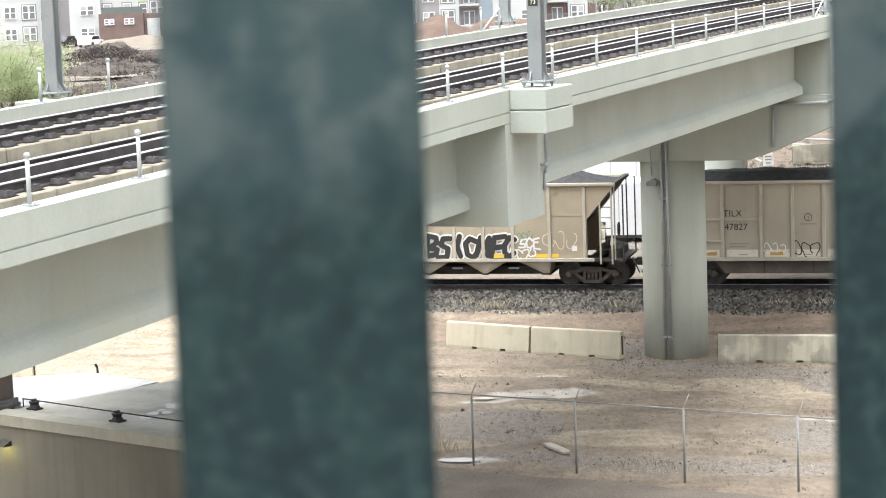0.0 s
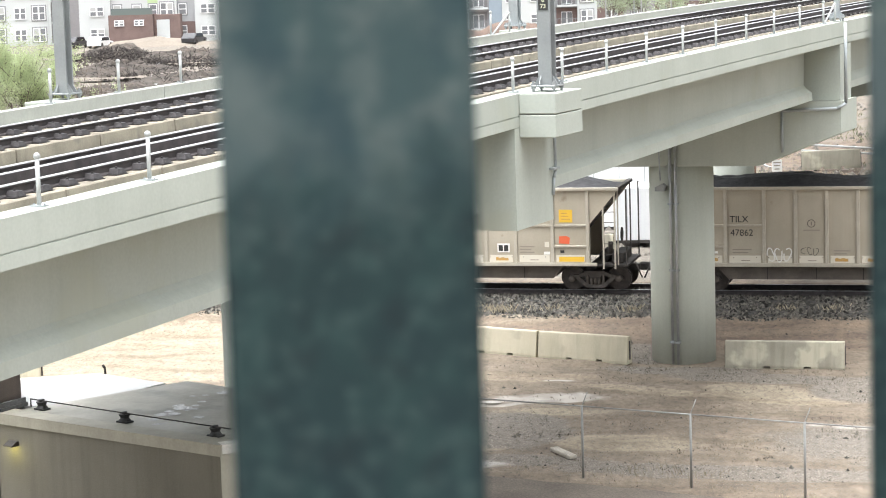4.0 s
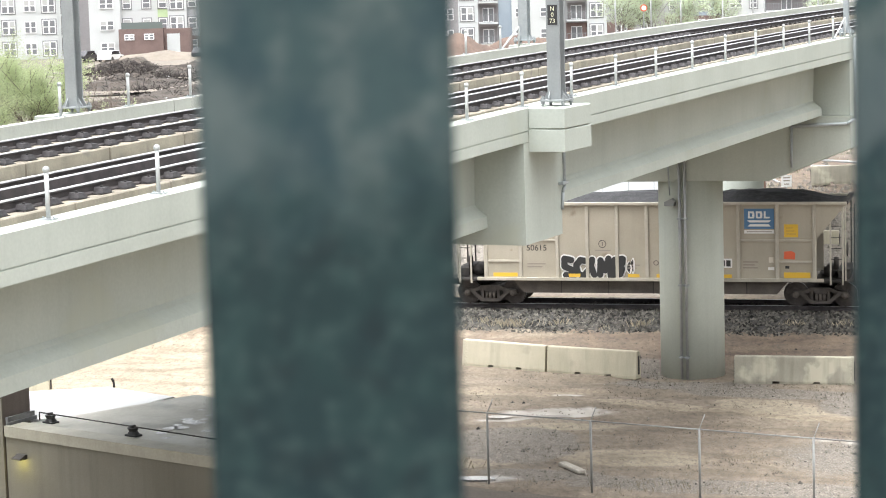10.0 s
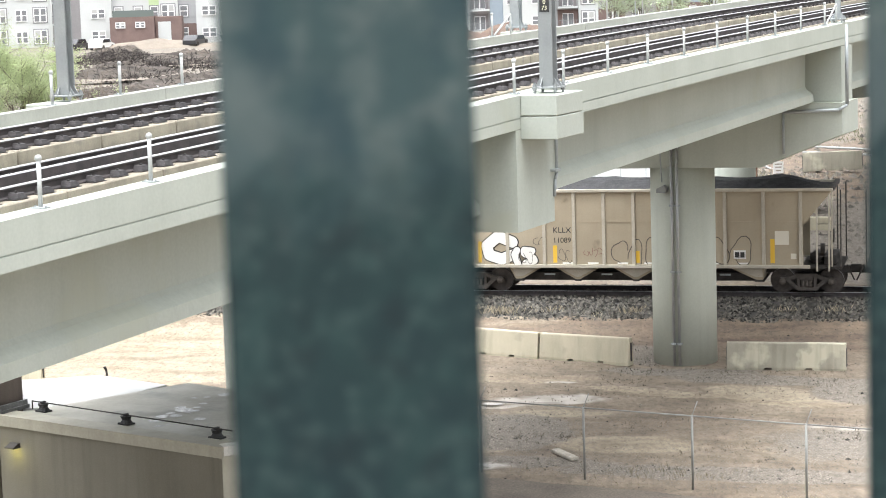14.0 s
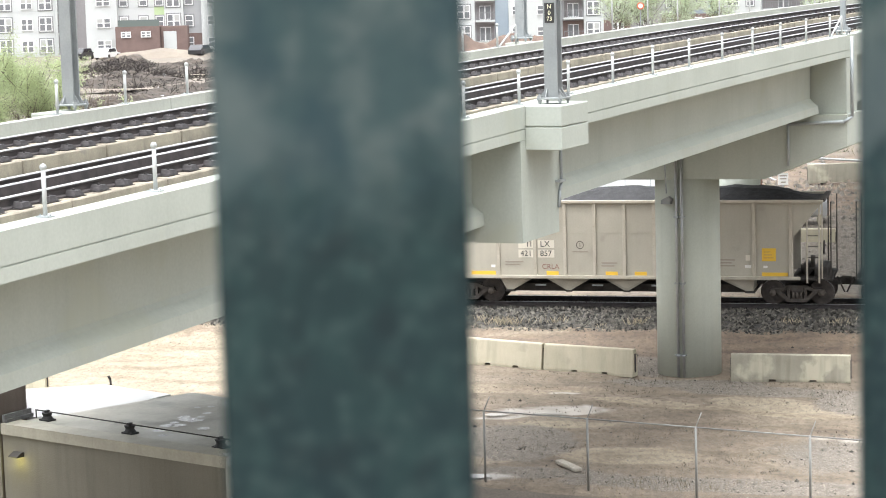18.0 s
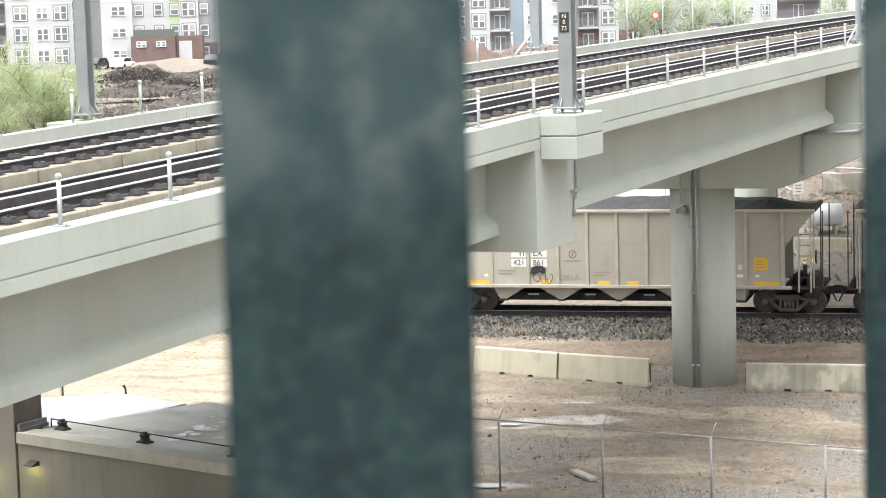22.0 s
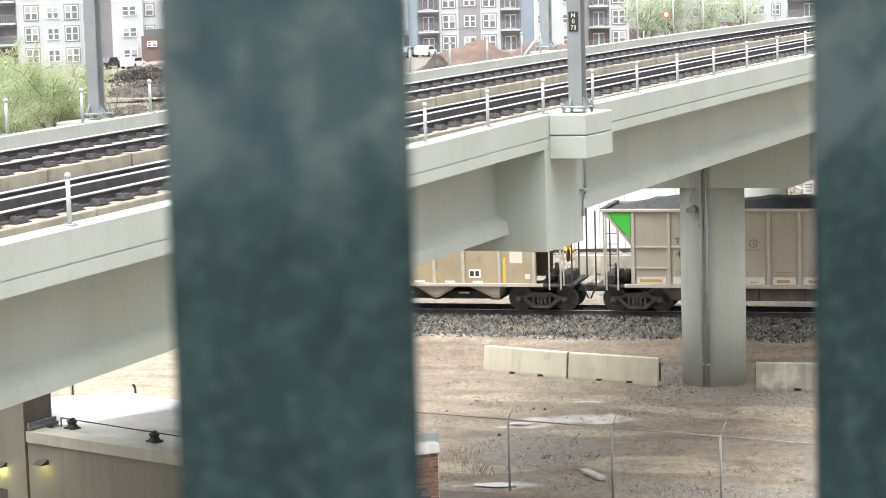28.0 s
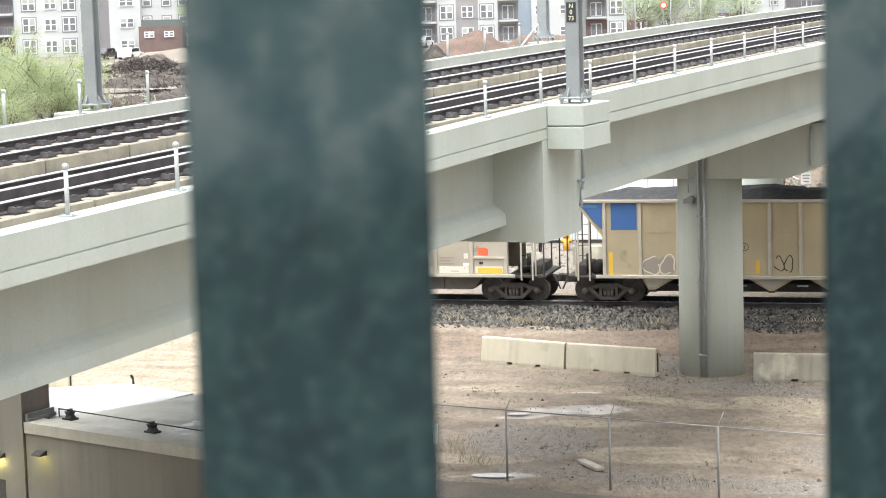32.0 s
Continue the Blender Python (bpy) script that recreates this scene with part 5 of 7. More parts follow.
M["ap_blind"] = plain("pale_window_blind", (0.44, 0.44, 0.43), 0.7)


def window(parent, cx, z, y, w, h, trim=True, cols=2):
    """A white-framed window with panes; dark outer trim on pale walls."""
    if trim:
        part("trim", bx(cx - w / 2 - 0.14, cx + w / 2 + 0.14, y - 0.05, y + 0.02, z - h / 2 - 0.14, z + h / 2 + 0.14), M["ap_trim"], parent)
    y -= 0.03
    f = part("window", bx(cx - w / 2, cx + w / 2, y - 0.09, y + 0.02, z - h / 2, z + h / 2), M["ap_frame"], parent, "white-framed window")
    pw = w / cols
    rnd = random.Random(int(cx * 31 + z * 17))
    for k in range(cols):
        a = cx - w / 2 + pw * k
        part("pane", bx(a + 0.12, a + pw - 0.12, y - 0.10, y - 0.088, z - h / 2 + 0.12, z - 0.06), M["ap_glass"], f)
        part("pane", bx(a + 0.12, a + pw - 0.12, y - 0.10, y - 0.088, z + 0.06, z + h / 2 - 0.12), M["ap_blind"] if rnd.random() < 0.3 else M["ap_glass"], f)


def balcony(parent, x0, x1, z, y):
    part("balcony_slab", bx(x0, x1, y - 1.2, y, z - 1.45, z - 1.2), M["ap_pale"], parent)
    # Flat brown panel on the wall stands in for a shaded recess.
    part("balcony_recess", bx(x0 + 0.15, x1 - 0.15, y - 0.03, y - 0.005, z - 1.2, z + 1.1), M["ap_recess"], parent)
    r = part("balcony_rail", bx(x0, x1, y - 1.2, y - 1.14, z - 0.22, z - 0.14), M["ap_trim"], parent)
    k = x0
    while k < x1:
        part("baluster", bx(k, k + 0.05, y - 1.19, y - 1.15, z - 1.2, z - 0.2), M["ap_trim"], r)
        k += 0.35
    cx = (x0 + x1) / 2
    part("glass_door", bx(cx - 0.75, cx + 0.75, y - 0.07, y - 0.035, z - 1.15, z + 0.75), M["ap_frame"], parent)
    for s in (-0.7, 0.08):
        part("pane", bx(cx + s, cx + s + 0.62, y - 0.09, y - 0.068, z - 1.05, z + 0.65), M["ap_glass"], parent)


FLOORS = (5.05, 7.95, 10.8, 13.7)


def facade(label, y, base, top, bays, roof="ap_grey"):
    """Bays: x0, x1, wall colour, projection, list of (kind, centre) for each floor."""
    x0, x1 = bays[0][0], bays[-1][1]
    b = thing("apartment_building", Matrix.Identity(4), label, "apartment building", "apartment buildings in the distance")
    for a, c, mat, out, items in bays:
        part("wall", bx(a, c, y - out, y + 12, base, top), M[mat], b)
        for kind, cx in items:
            for z in FLOORS:
                if z > top - 0.8:
                    continue
                if kind == "big":
                    window(b, cx, z, y - out, 1.75, 1.9)
                elif kind == "four":
                    window(b, cx, z, y - out, 1.6, 1.6, False)
                elif kind == "pair":
                    window(b, cx, z, y - out, 1.9, 1.3, False)
                elif kind == "one":
                    window(b, cx, z, y - out, 1.1, 1.5, True, 1)
                elif kind == "balcony":
                    balcony(b, a + 0.1, c - 0.1, z, y - out)
        if mat in ("ap_blue", "ap_grey") and c - a > 2:
            part("brick_base", bx(a + 0.02, c - 0.02, y - out - 0.06, y - out + 0.02, base, 6.3), M["ap_brick"], b, "dull red brick base")
        if mat == "ap_blue" and items and items[0][0] != "balcony":
            part("bay_panel", bx(items[0][1] - 1.5, items[0][1] + 1.5, y - out - 0.045, y - out + 0.02, 6.9, top - 0.3), M["ap_white"], b, "white bay panel")
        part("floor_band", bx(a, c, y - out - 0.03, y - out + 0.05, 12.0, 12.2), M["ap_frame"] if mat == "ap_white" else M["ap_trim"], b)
    part("roof", bx(x0 - 0.2, x1 + 0.2, y - 0.6, y + 12.2, top, top + 0.35), M[roof], b)
    return b


facade("white and grey apartment block with dark-trimmed windows", 300, 3.2, 16.5, [
    (-68, -60.0, "ap_blue", 0.0, [("balcony", 0)]),
    (-60.0, -51.4, "ap_white", 0.5, [("big", -58.0), ("four", -55.1), ("big", -52.6)]),
    (-51.4, -51.0, "ap_white", 0.4, []),
    (-51.0, -48.6, "ap_taupe", 0.0, [("balcony", 0)]),
    (-48.6, -46.9, "ap_taupe", 0.2, []),
])
facade("white apartment block with projecting bays", 298, 3.2, 16.5, [
    (-46.85, -42.7, "ap_white", 0.9, [("pair", -44.5)]),
    (-42.7, -37.8, "ap_white", 0.0, [("one", -41.9), ("one", -39.3)]),
    (-37.8, -36.4, "ap_green", 0.3, [("one", -37.1)]),
    (-36.4, -33.9, "ap_white", 0.9, [("big", -35.2)]),
    (-33.9, -31.5, "ap_grey", 0.2, [("one", -33.2)]),
    (-31.5, -28.2, "ap_white", 0.9, [("pair", -29.8)]),
    (-28.2, -24.0, "ap_grey", 0.0, [("balcony", 0)]),
])
M["terrace"] = plain("dark_green_terrace_rail", (0.13, 0.155, 0.145), 0.6)
lb = thing("brick_annex", Matrix.Identity(4), "low dull-red brick annex with a railed terrace", "building")
part("wall", bx(-42.5, -36.7, 293.5, 297.9, 3.4, 7.45), M["ap_brick"], lb)
part("terrace_rail", bx(-42.1, -36.7, 293.5, 293.6, 7.45, 8.3), M["terrace"], lb)
for cx in (-41.1, -38.5):
    window(lb, cx, 6.4, 293.5, 1.3, 0.8, False)
lb2 = thing("garage", Matrix.Identity(4), "low garage with a white door and brick sides", "garage")
part("wall", bx(-36.65, -33.2, 294.5, 297.0, 3.3, 7.35), M["ap_brick"], lb2)
part("garage_door", bx(-36.3, -34.6, 294.42, 294.49, 3.4, 6.7), M["ap_pale"], lb2)
facade("blue and pale apartment block with balconies", 306, 3.4, 16.5, [
    (-12.5, -7.6, "ap_blue", 0.2, [("big", -9.2)]),
    (-7.6, -6.4, "ap_blue", 0.3, []),
    (-6.4, -3.4, "ap_taupe", 0.0, [("balcony", 0)]),
    (-3.4, -0.8, "ap_pale", 0.5, [("big", -2.1)]),
    (-0.8, 2.2, "ap_taupe", 0.3, [("four", 0.75)]),
    (2.2, 4.9, "ap_pale", 0.5, [("big", 3.4)]),
    (4.9, 7.7, "ap_taupe", 0.0, [("balcony", 0)]),
    (7.7, 9.5, "ap_blue", 0.3, []),
    (9.5, 15.6, "ap_white", 0.6, [("pair", 10.9), ("pair", 14.3)]),
])
facade("grey and white apartment block with balconies", 308, 3.4, 16.5, [
    (15.6, 17.0, "ap_grey", 0.2, []),
    (17.0, 19.9, "ap_grey", 0.0, [("balcony", 0)]),
    (19.9, 22.6, "ap_pale", 0.5, [("big", 21.2)]),
    (22.6, 26.3, "ap_grey", 0.3, [("four", 24.6)]),
    (26.3, 30.6, "ap_taupe", 0.0, [("big", 28.2)]),
])
facade("pale blue-grey apartment block", 330, 3.6, 16.5, [
    (31.5, 36.5, "ap_grey", 0.2, [("one", 34.0)]),
    (36.5, 41.0, "ap_blue", 0.0, [("one", 38.2)]),
    (41.0, 47.5, "ap_white", 0.6, [("pair", 43.2), ("one", 45.8)]),
    (47.5, 54.0, "ap_grey", 0.0, [("balcony", 0)]),
    (54.0, 62.0, "ap_pale", 0.3, [("big", 57.0), ("four", 60.0)]),
])

M["soil_red"] = material("red_brown_soil", (0.175, 0.122, 0.096), (0.13, 0.094, 0.077), 0.95, scale=0.5, fine=6, bump=0.8, grain=0.15)
M["soil_dark"] = material("dark_wet_soil_heap", (0.115, 0.095, 0.078), (0.058, 0.049, 0.042), 0.9, scale=0.8, fine=5, bump=0.9, grain=0.25)


def mound(name, cx, cy, rx, ry, h, mat, label, seed, rough=0.3):
    bm = bmesh.new()
    n, k = 72, 22
    rings = []
    for j in range(k + 1):
        ring = []
        for i in range(n):
            a, r = 2 * math.pi * i / n, j / k
            x, y = cx + rx * r * math.cos(a), cy + ry * r * math.sin(a)
            top = h * max(0, 1 - r ** 1.6) * (1 + rough * noise.noise(Vector((x * 0.35, y * 0.35, seed)))) + (rough * 0.9 * noise.noise(Vector((x * 0.9, y * 0.9, seed))) + 0.55 * rough * noise.noise(Vector((x * 2.6, y * 1.3, seed)))) * (1 - r)
            ring.append(bm.verts.new((x, y, ground_z(x, y) - 0.15 + top)))
        rings.append(ring)
    for r0, r1 in zip(rings, rings[1:]):
        for i in range(n):
            bm.faces.new((r0[i], r0[(i + 1) % n], r1[(i + 1) % n], r1[i]))
    bmesh.ops.remove_doubles(bm, verts=bm.verts, dist=0.001)
    bmesh.ops.recalc_face_normals(bm, faces=bm.faces)
    return tagged(link(name, bm, mat, smooth=True), label, "soil mound")


mound("soil_mound", 1.2, 245, 8.4, 6, 3.7, M["soil_red"], "red-brown heap of bare soil", 1)
mound("soil_mound", 9.0, 248, 8.5, 7, 3.4, M["soil_red"], "red-brown heap of bare soil", 2)
mound("soil_mound", -3.0, 241, 2.6, 3, 2.8, M["soil_dark"], "small dark heap of soil", 7)
mound("soil_mound", -37.5, 262, 6.5, 6, 1.5, M["soil_dark"], "dark heap of wet soil and debris", 3, 0.55)
mound("soil_mound", -28.0, 258, 10, 7, 1.0, M["soil_dark"], "dark heap of wet soil and debris", 4, 0.55)
mound("soil_mound", -22.5, 250, 8, 6, 1.1, M["soil_dark"], "dark heap of wet soil and debris", 5, 0.55)
mound("soil_mound", -33.5, 238, 7, 8, 1.1, M["soil_dark"], "dark heap of wet soil and debris", 6, 0.5)


mound("soil_mound", -24.0, 222, 8, 10, 0.8, M["soil_dark"], "dark heap of wet soil and debris", 8, 0.6)
mound("soil_mound", -18.0, 235, 7, 10, 0.9, M["soil_dark"], "dark heap of wet soil and debris", 9, 0.6)
mound("soil_mound", -30.0, 212, 8, 6, 0.55, M["soil_dark"], "dark heap of wet soil and debris", 10, 0.7)


M["soil_tan"] = material("pale_tan_soil", (0.25, 0.215, 0.175), (0.21, 0.18, 0.15), 0.95, scale=0.5, fine=5, bump=0.4, grain=0.1)
mound("soil_mound", -36.0, 288.0, 9.5, 4.8, 1.15, M["soil_tan"], "low pale tan soil bank before the brick annex", 12, 0.12)
_c = BRIDGE @ Vector((-22.55, 70.3, 0))
mound("soil_mound", _c.x, _c.y, 2.4, 1.7, 0.12, M["rubble"], "low stony soil mound round the viaduct column", 13, 0.15)


def debris():
    """Dark broken lumps strewn over the mounds beyond the viaduct."""
    rnd = random.Random(31)
    verts, faces = [], []
    for k in range(5200):
        x, y = rnd.uniform(-46, -12), rnd.uniform(198, 268)
        if noise.noise(Vector((x * 0.12, y * 0.06, 3))) < -0.02:
            continue
        z, r = ground_z(x, y) + rnd.uniform(0, 1.2) * max(0, noise.noise(Vector((x * 0.1, y * 0.1, 8)))), rnd.uniform(0.07, 0.24)
        o = len(verts)
        a = rnd.uniform(0, 1.5)
        verts += [(x + r * math.cos(a + 1.257 * q) * rnd.uniform(0.7, 1.5), y + r * math.sin(a + 1.257 * q), z + rnd.uniform(-0.1, 0.25) * r) for q in range(5)] + [(x, y, z + r * rnd.uniform(0.6, 1.3))]
        faces += [(o + q, o + (q + 1) % 5, o + 5) for q in range(5)]
    me = bpy.data.meshes.new("debris")
    me.from_pydata(verts, [], faces)
    me.materials.append(M["soil_dark"])
    tagged(new("debris", me), "dark wet soil lumps and debris beyond the viaduct", "debris", kind="stuff")


debris()


def brush_pile():
    """Tangled dark cut branches heaped before the annex, with a few pale scraps and bare paths."""
    rnd = random.Random(33)
    verts, faces = [], []

    def stick(c, d, r):
        o = len(verts)
        u = d.orthogonal().normalized() * r
        v = d.cross(u).normalized() * r
        for e in (c - d / 2, c + d / 2):
            verts.extend([(e + u)[:], (e - u * 0.5 + v * 0.87)[:], (e - u * 0.5 - v * 0.87)[:]])
        faces.extend([(o, o + 1, o + 4, o + 3), (o + 1, o + 2, o + 5, o + 4), (o + 2, o, o + 3, o + 5)])
    for cx, cy, sx, sy, tall, n in ((-36.5, 255, 5.0, 3.0, 1.5, 800), (-31.0, 242, 4.5, 3.0, 0.9, 520), (-26.5, 246, 3.5, 3.0, 0.8, 260), (-22.5, 240, 3.0, 3.0, 1.0, 260), (-20.0, 226, 3.0, 2.0, 0.7, 140),
                                  (-33.5, 236, 5.0, 5.0, 1.1, 330), (-27.5, 256, 6.0, 4.0, 0.9, 260), (-24.0, 220, 6.0, 5.0, 0.8, 260), (-29.5, 228, 5.0, 3.0, 0.5, 160)):
        for k in range(n):
            x, y = rnd.gauss(cx, sx * 0.6), rnd.gauss(cy, sy * 0.6)
            q = math.exp(-(((x - cx) / sx) ** 2))
            z = ground_z(x, y) + rnd.uniform(0, 1) * tall * q
            d = Vector((rnd.gauss(0, 0.5), rnd.gauss(0, 0.4), rnd.gauss(0, 0.55))) * rnd.uniform(0.4, 1.1)
            stick(Vector((x, y, z)), d, rnd.uniform(0.015, 0.038))
    me = bpy.data.meshes.new("brush_pile")
    me.from_pydata(verts, [], faces)
    me.materials.append(M["brush"])
    tagged(new("brush_pile", me), "tangled dark cut branches heaped on the bare ground", "brush pile", kind="stuff")
    for k, (x, y, w, h) in enumerate(((-30.5, 246, 0.5, 0.35), (-35.2, 250, 0.35, 0.3), (-24.6, 228, 0.6, 0.3), (-27.0, 216, 0.5, 0.25), (-21.0, 226, 0.3, 0.4), (-37.4, 249, 0.25, 0.3), (-33.8, 240, 0.4, 0.2), (-28.6, 226, 0.35, 0.3))):
        o = link("scrap", bx(-w / 2, w / 2, -0.15, 0.15, 0, h, bevel=0.04), M["box_white"])
        o.matrix_world = pose(x, y, ground_z(x, y) + 0.35, 8 * k - 20, 10 - 5 * k, 30 * k)
        o.matrix_world.translation.z = ground_z(x, y) - 0.02
        tagged(o, "pale scrap lying among the cut branches", "scrap", "pale scraps on the bare ground")


M["brush"] = material("dark_cut_branch", (0.30, 0.255, 0.235), (0.19, 0.16, 0.15), 0.9, scale=2, fine=20, bump=0, island=0.75)
brush_pile()
for k, (x, y, rx, ry) in enumerate(((-28.0, 268, 10, 1.6), (-30.0, 224.5, 9, 1.3), (-24.0, 243, 6, 1.2), (-21.5, 252, 6, 1.6))):
    o = flat_patch("dirt_path", x, y, rx, ry, 0.05, M["soil_tan"], "bare pale dirt path between the heaps", "dirt path", 60 + k, 0.25)
    o["group"] = "dirt paths beyond the viaduct"


def leaf_paint(name, a, c):
    """Thin leaves that let light through."""
    m = bpy.data.materials.new(name)
    m.use_nodes = True
    n, l = m.node_tree.nodes, m.node_tree.links
    b = n["Principled BSDF"]
    geo = n.new("ShaderNodeNewGeometry")
    x = n.new("ShaderNodeMix")
    x.data_type = "RGBA"
    x.inputs["A"].default_value, x.inputs["B"].default_value = rgb(a), rgb(c)
    l.new(geo.outputs["Random Per Island"], x.inputs["Factor"])
    l.new(x.outputs["Result"], b.inputs["Base Color"])
    b.inputs["Roughness"].default_value = 0.7
    tr = n.new("ShaderNodeBsdfTranslucent")
    l.new(x.outputs["Result"], tr.inputs["Color"])
    ad = n.new("ShaderNodeMixShader")
    ad.inputs[0].default_value = 0.45
    l.new(b.outputs[0], ad.inputs[1])
    l.new(tr.outputs[0], ad.inputs[2])
    l.new(ad.outputs[0], n["Material Output"].inputs["Surface"])
    return m


# trees: tapered trunk, limbs and small leaves
M["bark"] = material("grey_brown_bark", (0.20, 0.165, 0.135), (0.14, 0.115, 0.095), 0.9, scale=4, fine=30, bump=0.5)
M["leaf"] = leaf_paint("fresh_spring_leaf", (0.44, 0.50, 0.29), (0.35, 0.41, 0.22))
# Leaf colour for the far trees, paled to carry the haze of distance.
M["leaf_hazed"] = leaf_paint("pale_spring_leaf", (0.52, 0.58, 0.42), (0.44, 0.50, 0.35))
M["twig"] = material("bare_brown_twig", (0.17, 0.12, 0.095), (0.11, 0.085, 0.07), 0.9, scale=3, fine=20, bump=0, island=0.3)


def tree(x, y, h, spread, leaves, seed, label, leaf_mat="leaf", size=0.09, bushy=0.25):
    z = ground_z(x, y) - 0.1
    t = thing("tree", pose(x, y, z), label, "tree", "trees beyond the viaduct")
    rnd = random.Random(seed)
    bm = bmesh.new()
    for k in range(3):
        tube(bm, (0.05 * k, 0, 0), (0.1 + rnd.gauss(0, 0.08) * spread, rnd.gauss(0, 0.08) * spread, h * rnd.uniform(0.45, 0.6)), 0.010 * h, 7, r2=0.005 * h)
    ends = []
    for k in range(24):
        a, e = rnd.uniform(0, 6.28), rnd.uniform(0.5, 1.25)
        b0 = Vector((rnd.gauss(0, 0.05) * spread, rnd.gauss(0, 0.05) * spread, h * rnd.uniform(bushy, 0.55)))
        ln = h * rnd.uniform(0.25, 0.48)
        b1 = b0 + Vector((math.cos(a) * math.cos(e) * spread * 0.55, math.sin(a) * math.cos(e) * spread * 0.55, math.sin(e) * ln))
        tube(bm, b0, b1, 0.0040 * h, 5, r2=0.0022 * h)
        for q in range(4):
            c0 = b0.lerp(b1, rnd.uniform(0.35, 1.0))
            c1 = c0 + Vector((rnd.gauss(0, 0.16) * spread, rnd.gauss(0, 0.16) * spread, rnd.uniform(0.0, 0.22) * h))
            tube(bm, c0, c1, 0.0026 * h, 4, r2=0.001 * h)
            ends.append((c0, c1))
    part("trunk", bm, M["bark"], t, "grey-brown trunk with thin limbs")
    verts, faces = [], []
    for k in range(leaves):
        c0, c1 = rnd.choice(ends)
        p = c0.lerp(c1, rnd.uniform(0.2, 1.1)) + Vector((rnd.gauss(0, 0.055) * spread, rnd.gauss(0, 0.055) * spread, rnd.gauss(0, 0.03) * h))
        u = Vector((rnd.gauss(0, 1), rnd.gauss(0, 1), rnd.gauss(0, 1))).normalized() * size * rnd.uniform(0.6, 1.3)
        v = u.orthogonal().normalized() * size * rnd.uniform(0.4, 0.8)
        o = len(verts)
        verts += [(p - u)[:], (p + v)[:], (p + u)[:], (p - v)[:]]
        faces.append((o, o + 1, o + 2, o + 3))
    me = bpy.data.meshes.new("crown")
    me.from_pydata(verts, [], faces)
    me.materials.append(M[leaf_mat])
    o = new("crown", me)
    o.parent = t
    o["label"] = "airy crown of small leaves"


tree(-28.0, 150, 9.2, 6.2, 27000, 1, "spring tree with fresh light green leaves", "leaf", 0.05, 0.16)
tree(-25.9, 151, 7.6, 3.4, 14000, 3, "slim spring tree with fresh light green leaves", "leaf", 0.05, 0.14)
tree(-30.7, 148, 7.8, 4.6, 16000, 2, "young spring tree with fresh light green leaves", "leaf", 0.05, 0.14)
tree(-39.8, 190, 8.6, 4.2, 16000, 8, "full spring tree with mid green leaves", "leaf", 0.07, 0.12)
tree(-33.6, 155, 8.6, 4.5, 12000, 9, "spring tree with fresh light green leaves", "leaf", 0.055)
tree(-23.9, 150, 7.0, 3.4, 700, 4, "bare brown shrub with thin twigs", "twig", 0.04, 0.06)
tree(-22.4, 149, 6.6, 3.0, 600, 5, "bare brown shrub with thin twigs", "twig", 0.04, 0.06)
tree(-25.0, 148, 6.9, 2.2, 5000, 6, "slim young tree with a few green leaves", "leaf", 0.05, 0.1)
tree(-20.9, 150, 5.9, 1.7, 2400, 7, "slim young tree with a few green leaves", "leaf", 0.05, 0.1)
tree(-23.0, 146, 5.4, 2.4, 3000, 10, "low green shrub beyond the viaduct", "leaf", 0.05, 0.05)
for k, (x, y, h, w) in enumerate(((-47.0, 240, 3.4, 4.2), (-44.0, 232, 3.0, 4.0), (-41.3, 246, 2.6, 3.4), (-38.6, 228, 2.4, 3.6), (-49.5, 252, 3.0, 4.0))):
    tree(x, y, h, w, 4200, 70 + k, "low spreading green shrub on the bare ground", "leaf", 0.07, 0.05)
tree(22.5, 282, 9.0, 6.5, 7000, 11, "spring tree with thin green leaves, paled in colour for haze", "leaf_hazed", 0.09, 0.1)
tree(26.5, 285, 9.0, 6.0, 7000, 12, "spring tree with thin green leaves, paled in colour for haze", "leaf_hazed", 0.09, 0.1)
tree(31.0, 284, 8.0, 6.0, 7000, 13, "spring tree with thin green leaves, paled in colour for haze", "leaf_hazed", 0.09, 0.1)
tree(35.5, 286, 7.5, 5.5, 6000, 15, "spring tree with thin green leaves, paled in colour for haze", "leaf_hazed", 0.09, 0.1)
tree(49.5, 290, 8.5, 5.0, 5000, 14, "spring tree with thin green leaves, paled in colour for haze", "leaf_hazed", 0.09, 0.1)


M["car_dark"] = plain("dark_car_paint", (0.04, 0.04, 0.045), 0.3)
M["car_silver"] = plain("silver_car_paint", (0.36, 0.37, 0.38), 0.3, 0.3)
M["car_white"] = plain("white_car_paint", (0.78, 0.78, 0.78), 0.3)
M["glass_dark"] = plain("car_window_glass", (0.03, 0.035, 0.04), 0.08)


def parked_car(x, y, mat, label):
    t = thing("parked_car", pose(x, y, ground_z(x, y), 0, 0, 74), label, "car", "cars parked by the apartments")
    part("body", pr([(-2.1, 0.3), (2.1, 0.3), (2.15, 0.75), (1.2, 0.9), (0.75, 1.42), (-1.3, 1.45), (-1.9, 0.95), (-2.15, 0.8)], "y", -0.88, 0.88), M[mat], t)
    part("side_window", pr([(-1.6, 0.95), (0.95, 0.93), (0.65, 1.35), (-1.2, 1.37)], "y", -0.9, -0.885), M["glass_dark"], t)
    for a in (-1.35, 1.35):
        part("wheel", tb((a, -0.92, 0.33), (a, -0.7, 0.33), 0.33, 16), M["under"], t)
        part("wheel", tb((a, 0.7, 0.33), (a, 0.92, 0.33), 0.33, 16), M["under"], t)


parked_car(-45.9, 287, "car_dark", "dark car parked before the white apartment block")
parked_car(-42.6, 286, "car_white", "white car parked before the white apartment block")
